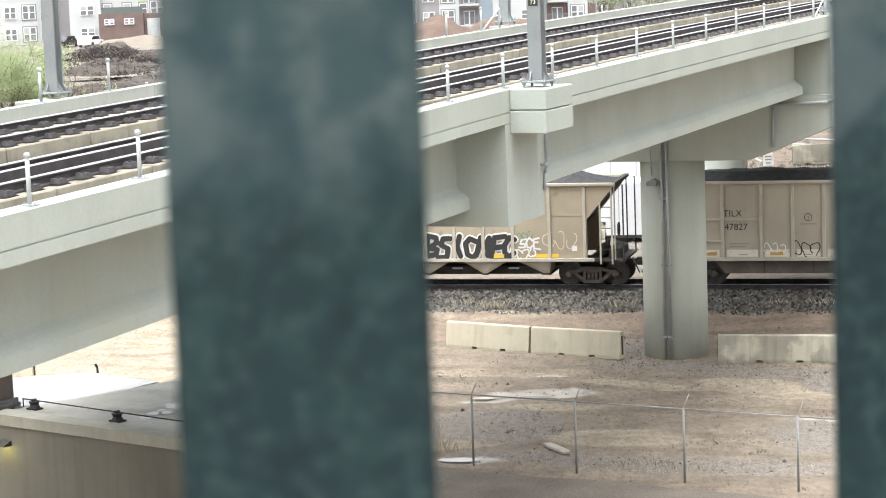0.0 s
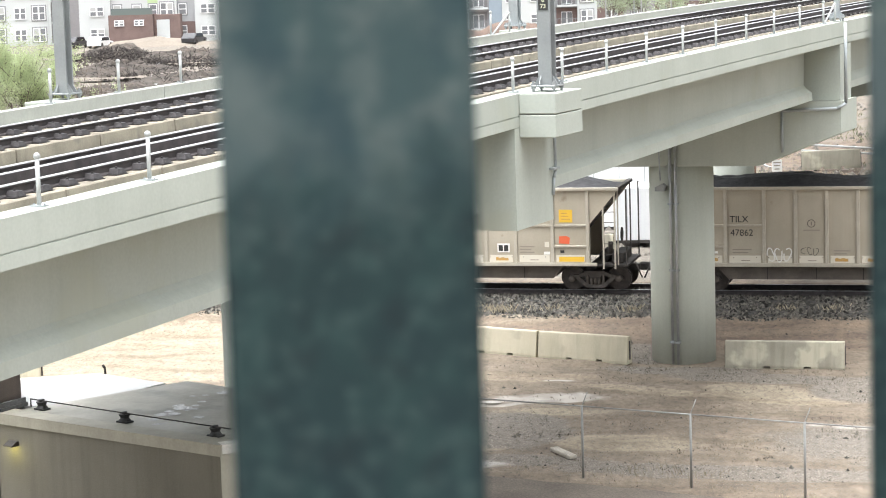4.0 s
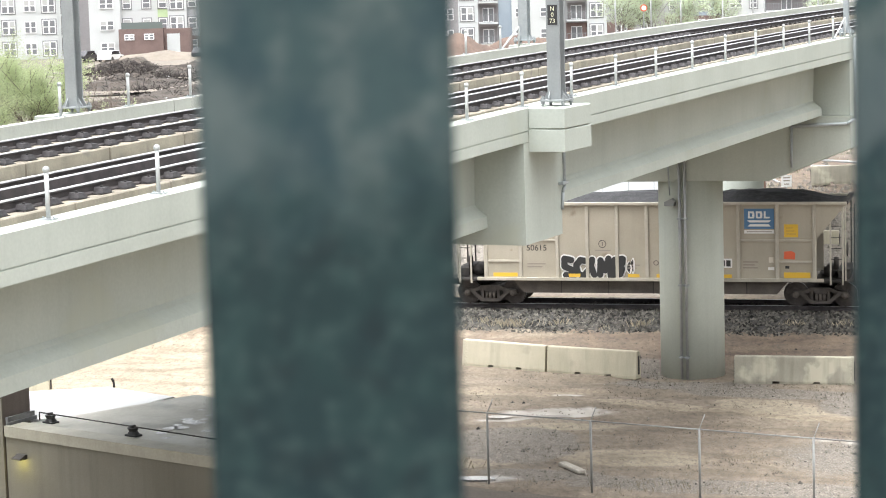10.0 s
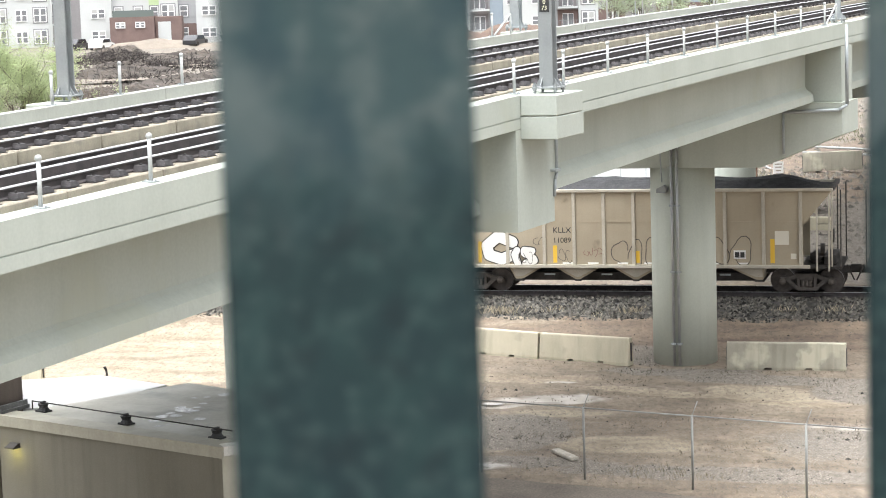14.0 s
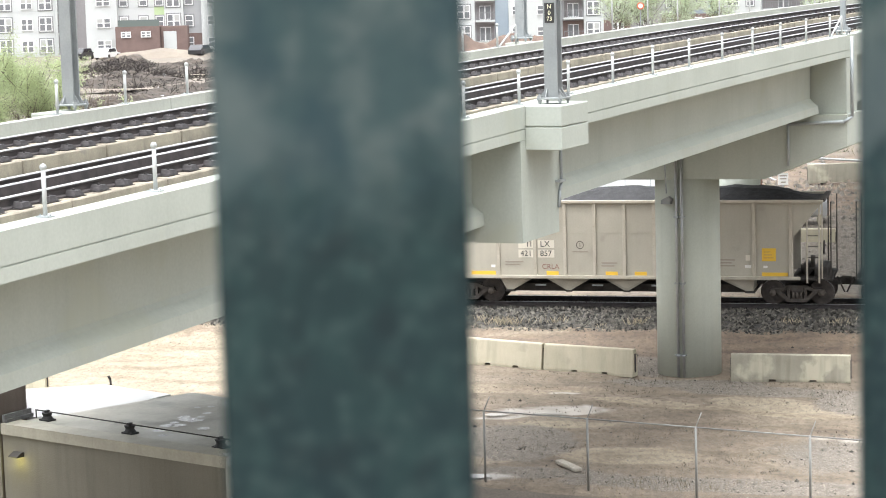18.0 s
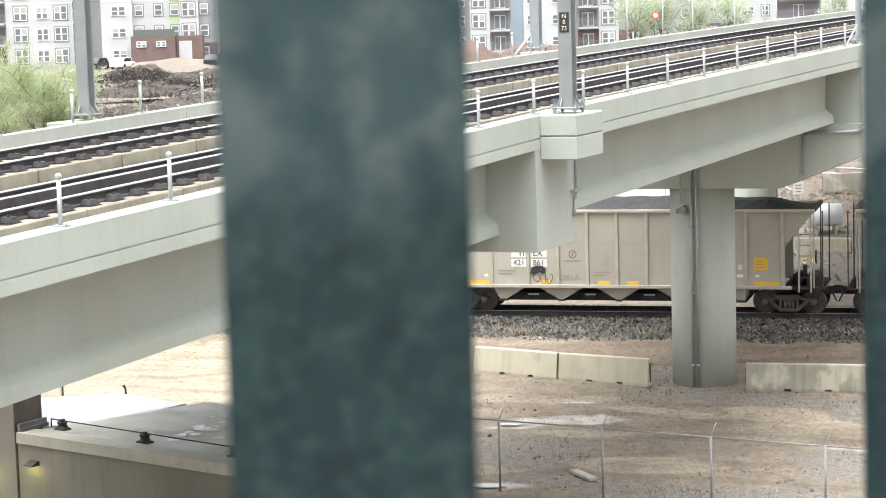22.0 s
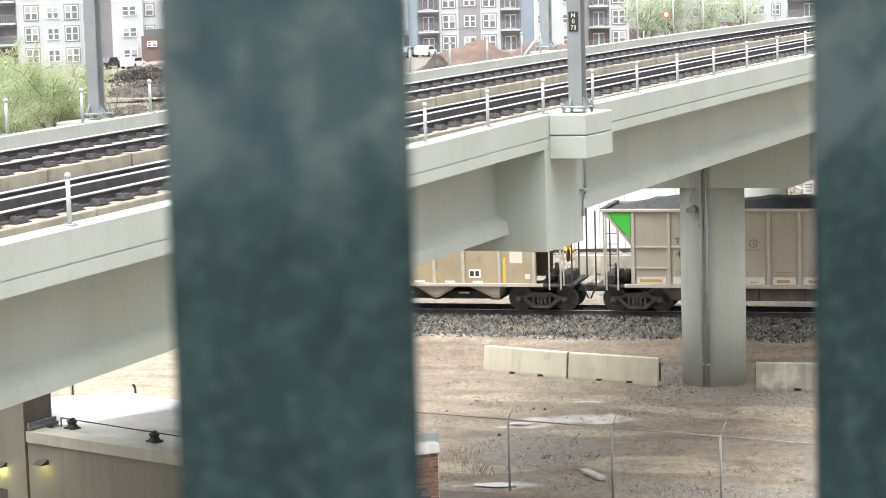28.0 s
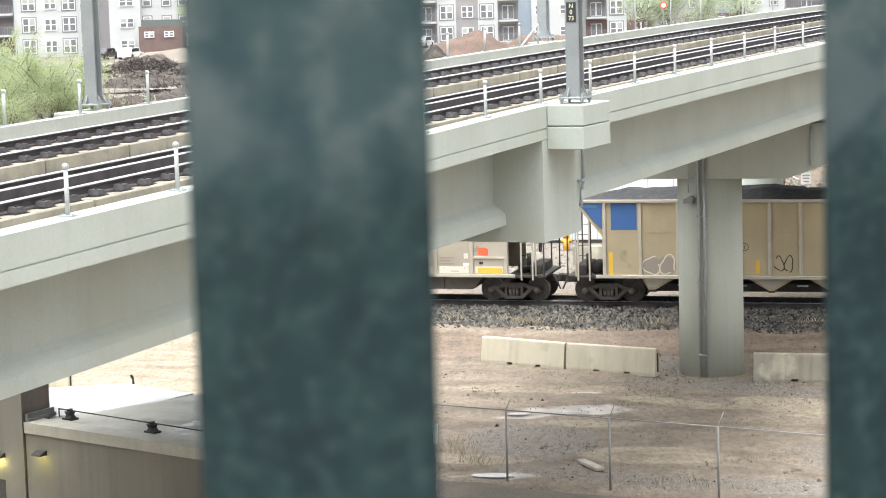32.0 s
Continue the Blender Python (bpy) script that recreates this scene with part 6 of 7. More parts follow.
parked_car(-7.9, 292, "car_silver", "silver car parked before the apartment block")
parked_car(-5.2, 293, "car_white", "white car parked before the apartment block")
parked_car(-30.7, 287, "car_dark", "dark car parked before the white apartment block")


# slim street poles beyond the far parapet
for k, (x, tall, r) in enumerate(((20.5, 9, 0.09), (25.0, 9, 0.09), (28.9, 8, 0.08), (33.2, 8, 0.09), (37.2, 9, 0.12), (39.0, 8, 0.08), (44.5, 9, 0.1), (47.2, 8, 0.08), (51.5, 8, 0.09), (56.0, 9, 0.09))):
    y = 265 + 3 * (k % 3)
    t = thing("street_pole", pose(x, y, ground_z(x, y)), "slim pale street pole before the apartment blocks", "pole", "street poles in the distance")
    part("shaft", tb((0, 0, 0), (0, 0, tall), r, 8), M["post_white"], t, smooth=True)
    part("collar", tb((0, 0, 0), (0, 0, 0.3), r * 1.8, 8), M["post_white"], t, smooth=True)
sg = thing("orange_road_sign", pose(23.6, 262, ground_z(23.6, 262)), "orange-rimmed white road sign on a post", "sign")
part("post", tb((0, 0.1, 0), (0, 0.1, 6.0), 0.06, 8), M["galv"], sg)
bm = bmesh.new()
bmesh.ops.create_cone(bm, cap_ends=True, segments=20, radius1=0.42, radius2=0.42, depth=0.08, matrix=Matrix.Translation((0, 0, 5.4)) @ Matrix.Rotation(radians(90), 4, "X"))
part("board", bm, M["orange"], sg, "orange round board")
bm = bmesh.new()
bmesh.ops.create_cone(bm, cap_ends=True, segments=20, radius1=0.28, radius2=0.28, depth=0.02, matrix=Matrix.Translation((0, -0.055, 5.4)) @ Matrix.Rotation(radians(90), 4, "X"))
part("face", bm, M["white"], sg, "white face")



# ---- freight train ----
CAR = 16.18
RIBS = [1.75, 3.10, 4.52, 5.67, 6.80, 7.93, 9.06, 10.19, 11.34, 12.76, 14.11]
BODY = 15.86                                # the body is symmetric about half of this
RAIL = 0.8


def travel(t):
    """How far the train has run along its track at t seconds."""
    x = (t - 16) / 16
    return 65.3915 + 66.8076 * x + 2.7937 * x ** 2 + 0.1659 * x ** 3 - 1.2013 * x ** 4 - 0.031 * x ** 5


WHEELS = []
CARS = []


def build_car(index, paint, tri, hopper, label, dress):
    car = thing("coal_car", Matrix.Identity(4), label, "coal car", "coal cars of the train")
    CARS.append((car, index))
    body = M[paint]
    lo, hi = 1.1, 3.9                      # sill and top over the rail
    x0, x1 = 1.66, BODY - 1.66
    w = 1.52
    outline = [(x0, lo), (x1, lo), (x1, 2.62), (BODY - 0.62, hi), (0.62, hi), (x0, 2.62)]
    for y in (-w, w):
        part("side_sheet", pr([(a, b) for a, b in outline], "y", y - 0.012, y + 0.012), body, car)
    for y in (-w, w):
        o = -1 if y < 0 else 1
        for r in RIBS:
            part("side_rib", bx(r - 0.065, r + 0.065, min(y, y + o * 0.085), max(y, y + o * 0.085), lo + 0.02, hi - 0.02, bevel=0.012), M["car_rib"], car)
        part("side_sill", bx(x0 - 0.25, x1 + 0.25, min(y, y + o * 0.13), max(y, y + o * 0.13), lo - 0.09, lo + 0.03, bevel=0.01), M["car_rib"], car)
        part("top_chord", bx(0.56, BODY - 0.56, min(y - o * 0.03, y + o * 0.12), max(y - o * 0.03, y + o * 0.12), hi - 0.04, hi + 0.07, bevel=0.012), M["car_rib"], car)
    for e in (0, 1):
        def mx(v):
            return v if e == 0 else BODY - v
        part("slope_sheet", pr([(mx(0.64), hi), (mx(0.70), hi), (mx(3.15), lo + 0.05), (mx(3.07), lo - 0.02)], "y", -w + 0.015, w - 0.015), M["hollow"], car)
        part("end_chord", bx(min(mx(0.52), mx(0.70)), max(mx(0.52), mx(0.70)), -w, w, hi - 0.02, hi + 0.10, bevel=0.01), M["under"], car)
        # sloping flange along the gusset
        for y in (-w - 0.02, w + 0.02):
            part("gusset_flange", pr([(mx(0.62), hi - 0.06), (mx(0.72), hi - 0.0), (mx(1.66), 2.72), (mx(1.66), 2.60)], "y", y - 0.04, y + 0.04), body, car)
        if tri and e == 0:
            part("gusset_panel", pr([(0.76, hi - 0.07), (1.66, hi - 0.07), (1.66, 2.84)], "y", -w - 0.062, -w - 0.052), M[tri], car, "bright painted triangular end panel")
        part("end_platform", bx(min(mx(0.25), mx(1.75)), max(mx(0.25), mx(1.75)), -w + 0.05, w - 0.05, lo - 0.12, lo - 0.04), M["under"], car)
        for a in (0.30, 0.62):
            part("end_post", bx(min(mx(a - 0.022), mx(a + 0.022)), max(mx(a - 0.022), mx(a + 0.022)), -w + 0.02, -w + 0.1, lo - 0.05, hi), M["under"] if a < 0.6 else M["car_rib"], car)
            part("end_post", bx(min(mx(a - 0.022), mx(a + 0.022)), max(mx(a - 0.022), mx(a + 0.022)), w - 0.1, w - 0.02, lo - 0.05, hi), M["under"], car)
        lad = part("ladder", bx(min(mx(0.69), mx(0.75)), max(mx(0.69), mx(0.75)), -w - 0.06, -w, lo - 0.2, hi - 0.1), M["car_rib"], car, "pale steel ladder")
        for a in (1.16,):
            part("rail_stile", bx(min(mx(a - 0.03), mx(a + 0.03)), max(mx(a - 0.03), mx(a + 0.03)), -w - 0.06, -w, lo - 0.2, 3.25), M["car_rib"], lad)
        for k in range(6):
            part("rung", tb((mx(0.72), -w - 0.03, lo - 0.05 + 0.4 * k), (mx(1.16), -w - 0.03, lo - 0.05 + 0.4 * k), 0.014, 6), M["under"], lad)
        # brake gear, hoses and small tanks on the end platform
        part("brake_rigging", bx(min(mx(0.5), mx(0.95)), max(mx(0.5), mx(0.95)), -1.0, 0.9, lo - 0.04, lo + 0.32, bevel=0.03), M["under"], car)
        part("air_hose", tb((mx(0.15), -0.4, lo - 0.1), (mx(-0.12), -0.45, 0.42), 0.03, 8), M["under"], car, smooth=True)
        part("brake_valve", tb((mx(1.0), -0.9, lo + 0.3), (mx(1.0), -0.9, lo + 0.75), 0.09, 10), M["under"], car, smooth=True)
        part("brake_tank", tb((mx(1.25), -0.75, lo + 0.2), (mx(1.25), 0.1, lo + 0.2), 0.22, 14), M["under"], car, smooth=True)
        part("brake_cylinder", tb((mx(0.95), 0.3, lo + 0.1), (mx(1.55), 0.3, lo + 0.1), 0.14, 12), M["under"], car, smooth=True)
        if e == 1:
            bm = bmesh.new()
            bmesh.ops.create_cone(bm, cap_ends=True, segments=18, radius1=0.26, radius2=0.26, depth=0.04, matrix=Matrix.Translation((mx(0.62), -0.55, lo + 1.0)) @ Matrix.Rotation(radians(90), 4, "Y"))
            part("hand_brake", bm, M["under"], car)
        bm = bx(min(mx(0.0), mx(1.7)), max(mx(0.0), mx(1.7)), -0.16, 0.16, -0.05 + 0.7, 0.16 + 0.75, bevel=0.02)
        box(bm, min(mx(-0.26), mx(0.06)), max(mx(-0.26), mx(0.06)), -0.13, 0.13, 0.66, 0.96, 0.05)
        part("coupler", bm, M["under"], car, "dark steel coupler")
        # truck
        tc = 1.78 if e == 0 else 14.28
        bm = bx(-0.2, 0.2, -1.1, 1.1, 0.42, 0.72, bevel=0.03)
        # added block: a dark backing that fills the gaps behind the springs
        box(bm, -0.62, 0.62, -0.62, 0.62, 0.2, 0.66)
        me = bpy.data.meshes.new("truck")
        bm.to_mesh(me)
        bm.free()
        me.materials.append(M["under"])
        tk = new("truck", me)
        tk.parent = car
        tk.matrix_basis = pose(tc, 0, 0)
        for y in (-1.02, 1.02):
            bm = pr([(-1.08, 0.44), (-0.98, 0.58), (-0.62, 0.62), (-0.34, 0.74), (0.34, 0.74), (0.62, 0.62), (0.98, 0.58), (1.08, 0.44), (1.02, 0.36), (0.62, 0.50), (0.30, 0.60), (-0.30, 0.60), (-0.62, 0.50), (-1.02, 0.36)], "y", y - 0.08, y + 0.08)
            prism(bm, [(-0.80, 0.52), (-0.34, 0.12), (0.34, 0.12), (0.80, 0.52), (0.62, 0.54), (0.28, 0.25), (-0.28, 0.25), (-0.62, 0.54)], "y", y - 0.09, y + 0.09)
            for a in (-0.36, 0.26):
                box(bm, a, a + 0.10, y - 0.085, y + 0.085, 0.2, 0.72)
            box(bm, -0.24, 0.24, y - 0.10, y + 0.10, 0.52, 0.70)
            sf = part("side_frame", bm, M["truck"], tk, "brown cast side frame")
            o = y - 0.09 if y < 0 else y + 0.09
            for a in (-0.89, 0.89):
                part("bearing_cap", tb((a, y, 0.457), (a, y + (0.14 if y > 0 else -0.14), 0.457), 0.12, 12), M["tub"], tk, smooth=True)
            for a in (-0.14, 0.0, 0.14):
                q = y + (0.05 if y > 0 else -0.05)
                part("spring", tb((a, q, 0.24), (a, q, 0.5), 0.06, 10), M["tub"], tk, smooth=True)
        for a in (-0.89, 0.89):
            bm = tb((0, -0.72, 0), (0, 0.72, 0), 0.08, 10)
            for y in (-0.75, 0.75):
                o = 1 if y > 0 else -1
                tube(bm, (0, y - 0.065, 0), (0, y + 0.065, 0), 0.452, 28)
                tube(bm, (0, y - o * 0.10, 0), (0, y - o * 0.065, 0), 0.485, 28)
                tube(bm, (0, y + o * 0.065, 0), (0, y + o * 0.09, 0), 0.2, 16)
            bm.normal_update()
            for f in bm.faces:
                c = f.calc_center_median()
                if abs(f.normal.y) < 0.1 and c.xz.length > 0.42 and abs(c.y) > 0.68:
                    f.material_index = 1
            wh = part("wheelset", bm, M["wheel"], tk, "rusty steel wheels on an axle")
            wh.data.materials.append(M["tread"])
            wh.matrix_basis = pose(a, 0, 0.457)
            WHEELS.append((wh, a))
    if not hopper:
        for a, b, z in ((0, 1, 1.75), (0, 1, 2.54), (1, 2, 2.54), (8, 9, 2.54), (9, 10, 2.54), (9, 10, 1.75)):
            part("side_stiffener", bx(RIBS[a] + 0.066, RIBS[b] - 0.066, -w - 0.06, -w, z - 0.04, z + 0.04, bevel=0.01), M["car_rib"], car)
    else:
        for y in (-w - 0.018, w + 0.018):
            part("sheet_seam", bx(x0 + 0.02, x1 - 0.02, y - 0.006, y + 0.006, 2.72, 2.745), body, car)
    # belly
    if hopper:
        top = lo - 0.08
        vee = [[(c - 0.9, top), (c + 0.9, top), (c + 0.07, 0.54), (c - 0.07, 0.54)] for c in (5.75, 7.96, 10.2)]
        vee += [[(3.1, top), (4.42, top), (3.62, 0.56), (3.36, 0.56)], [(BODY - 3.1, top), (BODY - 4.42, top), (BODY - 3.42, 0.56), (BODY - 3.16, 0.56)]]
        for v in vee:
            ch = part("hopper_chute", pr(v, "y", -1.40, 1.40), body, car, "sloping discharge chute")
            inner = [(v[0][0] * 0.8 + sum(q[0] for q in v) / 4 * 0.2, top - 0.02), (v[1][0] * 0.8 + sum(q[0] for q in v) / 4 * 0.2, top - 0.02), (v[2][0], v[2][1] + 0.1), (v[3][0], v[3][1] + 0.1)]
            part("chute_recess", pr(inner, "y", -1.412, -1.402), M["car_rib"], ch)
            part("door_hinge", bx(min(v[2][0], v[3][0]) - 0.05, max(v[2][0], v[3][0]) + 0.05, -1.42, 1.42, 0.48, 0.545), M["under"], ch)
        # Wide block added as a dark backing between the chutes.
        part("door_shaft", bx(3.3, BODY - 3.3, -0.75, 0.75, 0.42, 0.72), M["under"], car)
        for a in (4.66, 6.85, 9.1, 11.3):
            part("shaft_bracket", bx(a - 0.2, a + 0.2, -1.36, -1.30, 0.70, 0.76), M["galv"], car)
        part("centre_sill", bx(1.0, BODY - 1.0, -0.4, 0.4, 0.7, 0.98), M["under"], car)
    else:
        part("belly_tub", pr([(2.7, lo - 0.08), (BODY - 2.7, lo - 0.08), (BODY - 3.15, 0.5), (3.15, 0.5)], "y", -1.28, 1.28), M["tub"], car, "dirty brown tub between the trucks")
        for a in (4.6, 6.4, 8.1, 9.8, 11.6):
            part("tub_seam", bx(a - 0.015, a + 0.015, -1.3, -1.28, 0.5, lo - 0.09), M["under"], car)
    # coal heap
    bm = bmesh.new()
    nx, ny = 44, 9
    g = []
    rnd = random.Random(index * 7 + 3)
    for i in range(nx + 1):
        x = 0.72 + (BODY - 1.44) * i / nx
        row = []
        for j in range(ny + 1):
            y = -w + 0.03 + (2 * w - 0.06) * j / ny
            edge = min(1, i / 5, (nx - i) / 5) * min(1, j / 3, (ny - j) / 3)
            h = 0.42 * edge * (0.85 + 0.35 * noise.noise(Vector((x * 0.45, y * 0.3, index * 3.1)))) + 0.05 * rnd.random() * edge
            row.append(bm.verts.new((x, y, hi - 0.02 + h)))
        g.append(row)
    for r0, r1 in zip(g, g[1:]):
        for j in range(ny):
            bm.faces.new((r0[j], r1[j], r1[j + 1], r0[j + 1]))
    part("coal_load", bm, M["coal"], car, "heaped wet black coal")
    dress(car, -w - 0.016)
    return car


def plate(car, x0, x1, z0, z1, y, mat, name="placard", label=""):
    return part(name, bx(x0, x1, y - 0.006, y, z0, z1), M[mat], car, label)


def face(x, z, y):
    return pose(x, y - 0.004, z, 90, 0, 0)


def bottom_band(car, y, cols):
    """Pale patches with worn yellow reflectors low in each bay."""
    rnd = random.Random(len(cols) + sum(cols.values()))
    for k, (a, b) in enumerate(zip(RIBS, RIBS[1:])):
        if k in cols:
            band = plate(car, a + 0.13, b - 0.13, 1.15, 1.42, y, "pale", "pale_band")
            for q in (-0.42, 0.42):
                plate(car, (a + b) / 2 + q - 0.012, (a + b) / 2 + q + 0.012, 1.33, 1.36, y - 0.007, "ink", "rivet")
            c, h = (a + b) / 2 + rnd.uniform(-0.04, 0.04), 0.24 if 0 < k < 9 else 0.42
            if cols[k]:
                bm = bmesh.new()
                top = [(c - h + 2 * h * q / 7, 1.33 + rnd.uniform(-0.025, 0.015)) for q in range(8)]
                prism(bm, [(c - h, 1.21), (c + h, 1.21)] + top[::-1], "y", y - 0.014, y - 0.007)
                part("reflector", bm, M["worn_yellow"], car, "worn orange-yellow reflector strip")
            else:
                plate(car, c - 0.16, c + 0.16, 1.22, 1.25, y - 0.008, "faded", "stencil_bar")


GLYPHS = [
    [(0.15, 0.05), (0.15, 0.95), (0.7, 0.9), (0.75, 0.65), (0.3, 0.52), (0.8, 0.4), (0.75, 0.1), (0.15, 0.05)],
    [(0.55, 0.05), (0.4, 0.6), (0.6, 0.95)],
    [(0.9, 0.8), (0.5, 0.95), (0.15, 0.6), (0.2, 0.2), (0.55, 0.05), (0.9, 0.25)],
    [(0.1, 0.05), (0.2, 0.92), (0.5, 0.4), (0.8, 0.95), (0.9, 0.05)],
    [(0.9, 0.92), (0.25, 0.95), (0.2, 0.5), (0.75, 0.55), (0.2, 0.5), (0.15, 0.08), (0.95, 0.05)],
    [(0.85, 0.9), (0.3, 0.92), (0.2, 0.6), (0.8, 0.42), (0.8, 0.12), (0.15, 0.05)],
]


def ribbon(car, pts, thick, y, mat, name):
    """A painted stroke with rounded joints, each piece a hair proud of the one before."""
    bm = bmesh.new()
    for k, (u, v) in enumerate(zip(pts, pts[1:])):
        u, v = Vector(u), Vector(v)
        n = Vector((-(v - u).y, (v - u).x)).normalized() * thick / 2
        d = y - 0.0006 * k
        bm.faces.new([bm.verts.new((q.x, d, q.y)) for q in (u - n, v - n, v + n, u + n)])
        bm.faces.new([bm.verts.new((v.x + thick / 2 * math.cos(a), d - 0.0003, v.y + thick / 2 * math.sin(a))) for a in [math.pi * j / 6 for j in range(12)]])
    bm.faces.new([bm.verts.new((pts[0][0] + thick / 2 * math.cos(a), y - 0.0001, pts[0][1] + thick / 2 * math.sin(a))) for a in [math.pi * j / 6 for j in range(12)]])
    part(name, bm, M[mat], car)


def glyph_row(car, x0, x1, z0, z1, y, edge, fill, order, thick, rim, seed):
    """Fat sprayed shapes that cannot be read: strokes in one colour with an outline in another."""
    rnd = random.Random(seed)
    wd = (x1 - x0) / len(order)
    shapes = []
    for i, g in enumerate(order):
        lean, sc = rnd.uniform(-0.3, 0.4), rnd.uniform(1.0, 1.3)
        shapes.append([(x0 + wd * (i + a * sc + lean * (b - 0.5)), z0 + (z1 - z0) * b + rnd.uniform(-0.06, 0.06)) for a, b in GLYPHS[g]])
    for i, pts in enumerate(shapes):
        ribbon(car, pts, thick + 2 * rim, y - 0.004 - 0.005 * i, edge, "paint_edge")
    for i, pts in enumerate(shapes):
        ribbon(car, pts, thick, y - 0.036 - 0.005 * i, fill, "paint_fill")


def usual_marks(car, y, ring_z):
    """Stencils that every car of this family carries; none of them can be read."""
    blur_rows(car, 3.35, 4.05, 1.62, y, 2)
    ring(car, 6.24, ring_z, y)
    blur_rows(car, 5.95, 6.55, ring_z - 0.27, y, 1)
    blur_rows(car, 7.05, 7.65, 1.58, y, 2)
    blur_rows(car, 11.5, 12.05, 1.72, y, 3)
    plate(car, 10.62, 11.1, 1.52, 1.86, y, "white", "stencil_board")
    for a in (10.67, 10.88):
        plate(car, a, a + 0.16, 1.57, 1.80, y - 0.008, "ink", "stencil_board")
    plate(car, 12.42, 12.65, 1.44, 1.55, y, "white", "small_plate")
    plate(car, 12.45, 12.62, 1.72, 1.92, y, "pale", "small_plate")


def tag_scrawl(car, x0, x1, z0, z1, y, mats, seed, thick=0.045):
    """Spray-painted loops that cannot be read, as plain curved strokes."""
    rnd = random.Random(seed)
    n = max(2, round((x1 - x0) / ((z1 - z0) * 0.75)))
    for i in range(n):
        cx = x0 + (x1 - x0) * (i + 0.5) / n
        rx, rz = (x1 - x0) / n * 0.46, (z1 - z0) * 0.48
        cz = (z0 + z1) / 2 + rnd.uniform(-0.04, 0.04)
        if len(mats) > 1:
            bm = bmesh.new()
            vs = [bm.verts.new((cx + rx * 1.12 * math.cos(a) * (1 + 0.16 * math.sin(3 * a + i)), y - 0.004, cz + rz * math.sin(a) * (1 + 0.12 * math.cos(2 * a + i)))) for a in [2 * math.pi * k / 22 for k in range(22)]]
            bm.faces.new(vs)
            part("paint_fill", bm, M[mats[1]], car)
        bm = bmesh.new()
        start, turn = rnd.uniform(0, 6), rnd.uniform(4.2, 6.0)
        prev = None
        for k in range(17):
            a = start + turn * k / 16
            q = (1 + 0.22 * math.sin(2.5 * a + i * 1.7))
            ux, uz = cx + rx * math.cos(a) * q, cz + rz * math.sin(a) * q
            nx, nz = math.cos(a) * thick / 2, math.sin(a) * thick / 2
            cur = (bm.verts.new((ux - nx, y - 0.008, uz - nz)), bm.verts.new((ux + nx, y - 0.008, uz + nz)))
            if prev:
                bm.faces.new((prev[0], prev[1], cur[1], cur[0]))
            prev = cur
        part("paint_stroke", bm, M[mats[0]], car, "sprayed paint stroke")


def blur_rows(car, x0, x1, z, y, n=3):
    for k in range(n):
        part("stencil_bar", bx(x0, x1 - 0.12 * (k % 2), y - 0.005, y, z - 0.11 * k, z - 0.11 * k + 0.045), M["faded"], car)


def dress_0(car, y):
    glyph_row(car, 7.9, 11.45, 1.16, 2.0, y, "white", "ink", (0, 5, 1, 2, 3, 4, 2), 0.2, 0.06, 5)
    glyph_row(car, 11.55, 12.35, 1.5, 1.9, y, "white", "white", (5, 2, 4), 0.03, 0.02, 6)
    tag_scrawl(car, 11.2, 12.2, 1.15, 1.5, y - 0.02, ("white",), 6, 0.06)
    tag_scrawl(car, 12.5, 13.8, 1.55, 2.15, y, ("pale",), 7, 0.03)
    tag_scrawl(car, 11.5, 12.1, 1.8, 2.1, y, ("green_paint",), 8, 0.03)
    plate(car, 12.2, 13.1, 1.16, 1.3, y - 0.01, "yellow", "reflector", "yellow reflector strip")
    plate(car, 10.6, 11.0, 1.16, 1.3, y - 0.07, "yellow", "reflector", "yellow reflector strip")
    plate(car, 13.6, 13.8, 1.4, 1.6, y, "white", "small_plate")


def logo(car, y):
    board = plate(car, 11.56, 12.66, 2.97, 3.72, y, "board_blue", "logo_board", "faded blue board with white shapes")
    yy = y - 0.008
    for k in range(3):
        a = 11.70 + 0.29 * k
        plate(car, a, a + 0.07, 3.36, 3.62, yy, "white", "logo_shape")
        if k < 2:
            plate(car, a + 0.07, a + 0.22, 3.55, 3.62, yy, "white", "logo_shape")
            plate(car, a + 0.16, a + 0.24, 3.40, 3.56, yy, "white", "logo_shape")
        plate(car, a + 0.07, a + 0.22, 3.36, 3.42, yy, "white", "logo_shape")
    part("logo_shape", pr([(11.66, 3.29), (12.56, 3.29), (12.45, 3.21), (11.77, 3.21)], "y", yy - 0.004, yy), M["white"], car)
    part("logo_shape", pr([(11.77, 3.15), (12.45, 3.15), (12.53, 3.06), (11.69, 3.06)], "y", yy - 0.004, yy), M["white"], car)
    plate(car, 11.56, 12.66, 2.80, 2.93, y, "white", "white_board")
    plate(car, 11.65, 12.57, 2.85, 2.88, yy, "faded", "stencil_bar")
    pl = plate(car, 13.02, 13.53, 2.66, 3.14, y, "yellow", "placard", "yellow square placard")
    for k in range(3):
        plate(car, 13.1, 13.45 - 0.06 * k, 2.77 + 0.11 * k, 2.80 + 0.11 * k, yy, "worn_yellow", "stencil_bar")
    part("placard", pr([(13.0, 1.86), (13.40, 1.84), (13.42, 2.08), (13.28, 2.15), (13.02, 2.13)], "y", y - 0.006, y), M["orange"], car, "faded orange placard")
    plate(car, 13.05, 13.2, 1.5, 1.6, y, "ink", "small_plate")
    plate(car, 13.0, 13.96, 1.17, 1.36, y - 0.01, "yellow", "reflector", "yellow reflector strip")


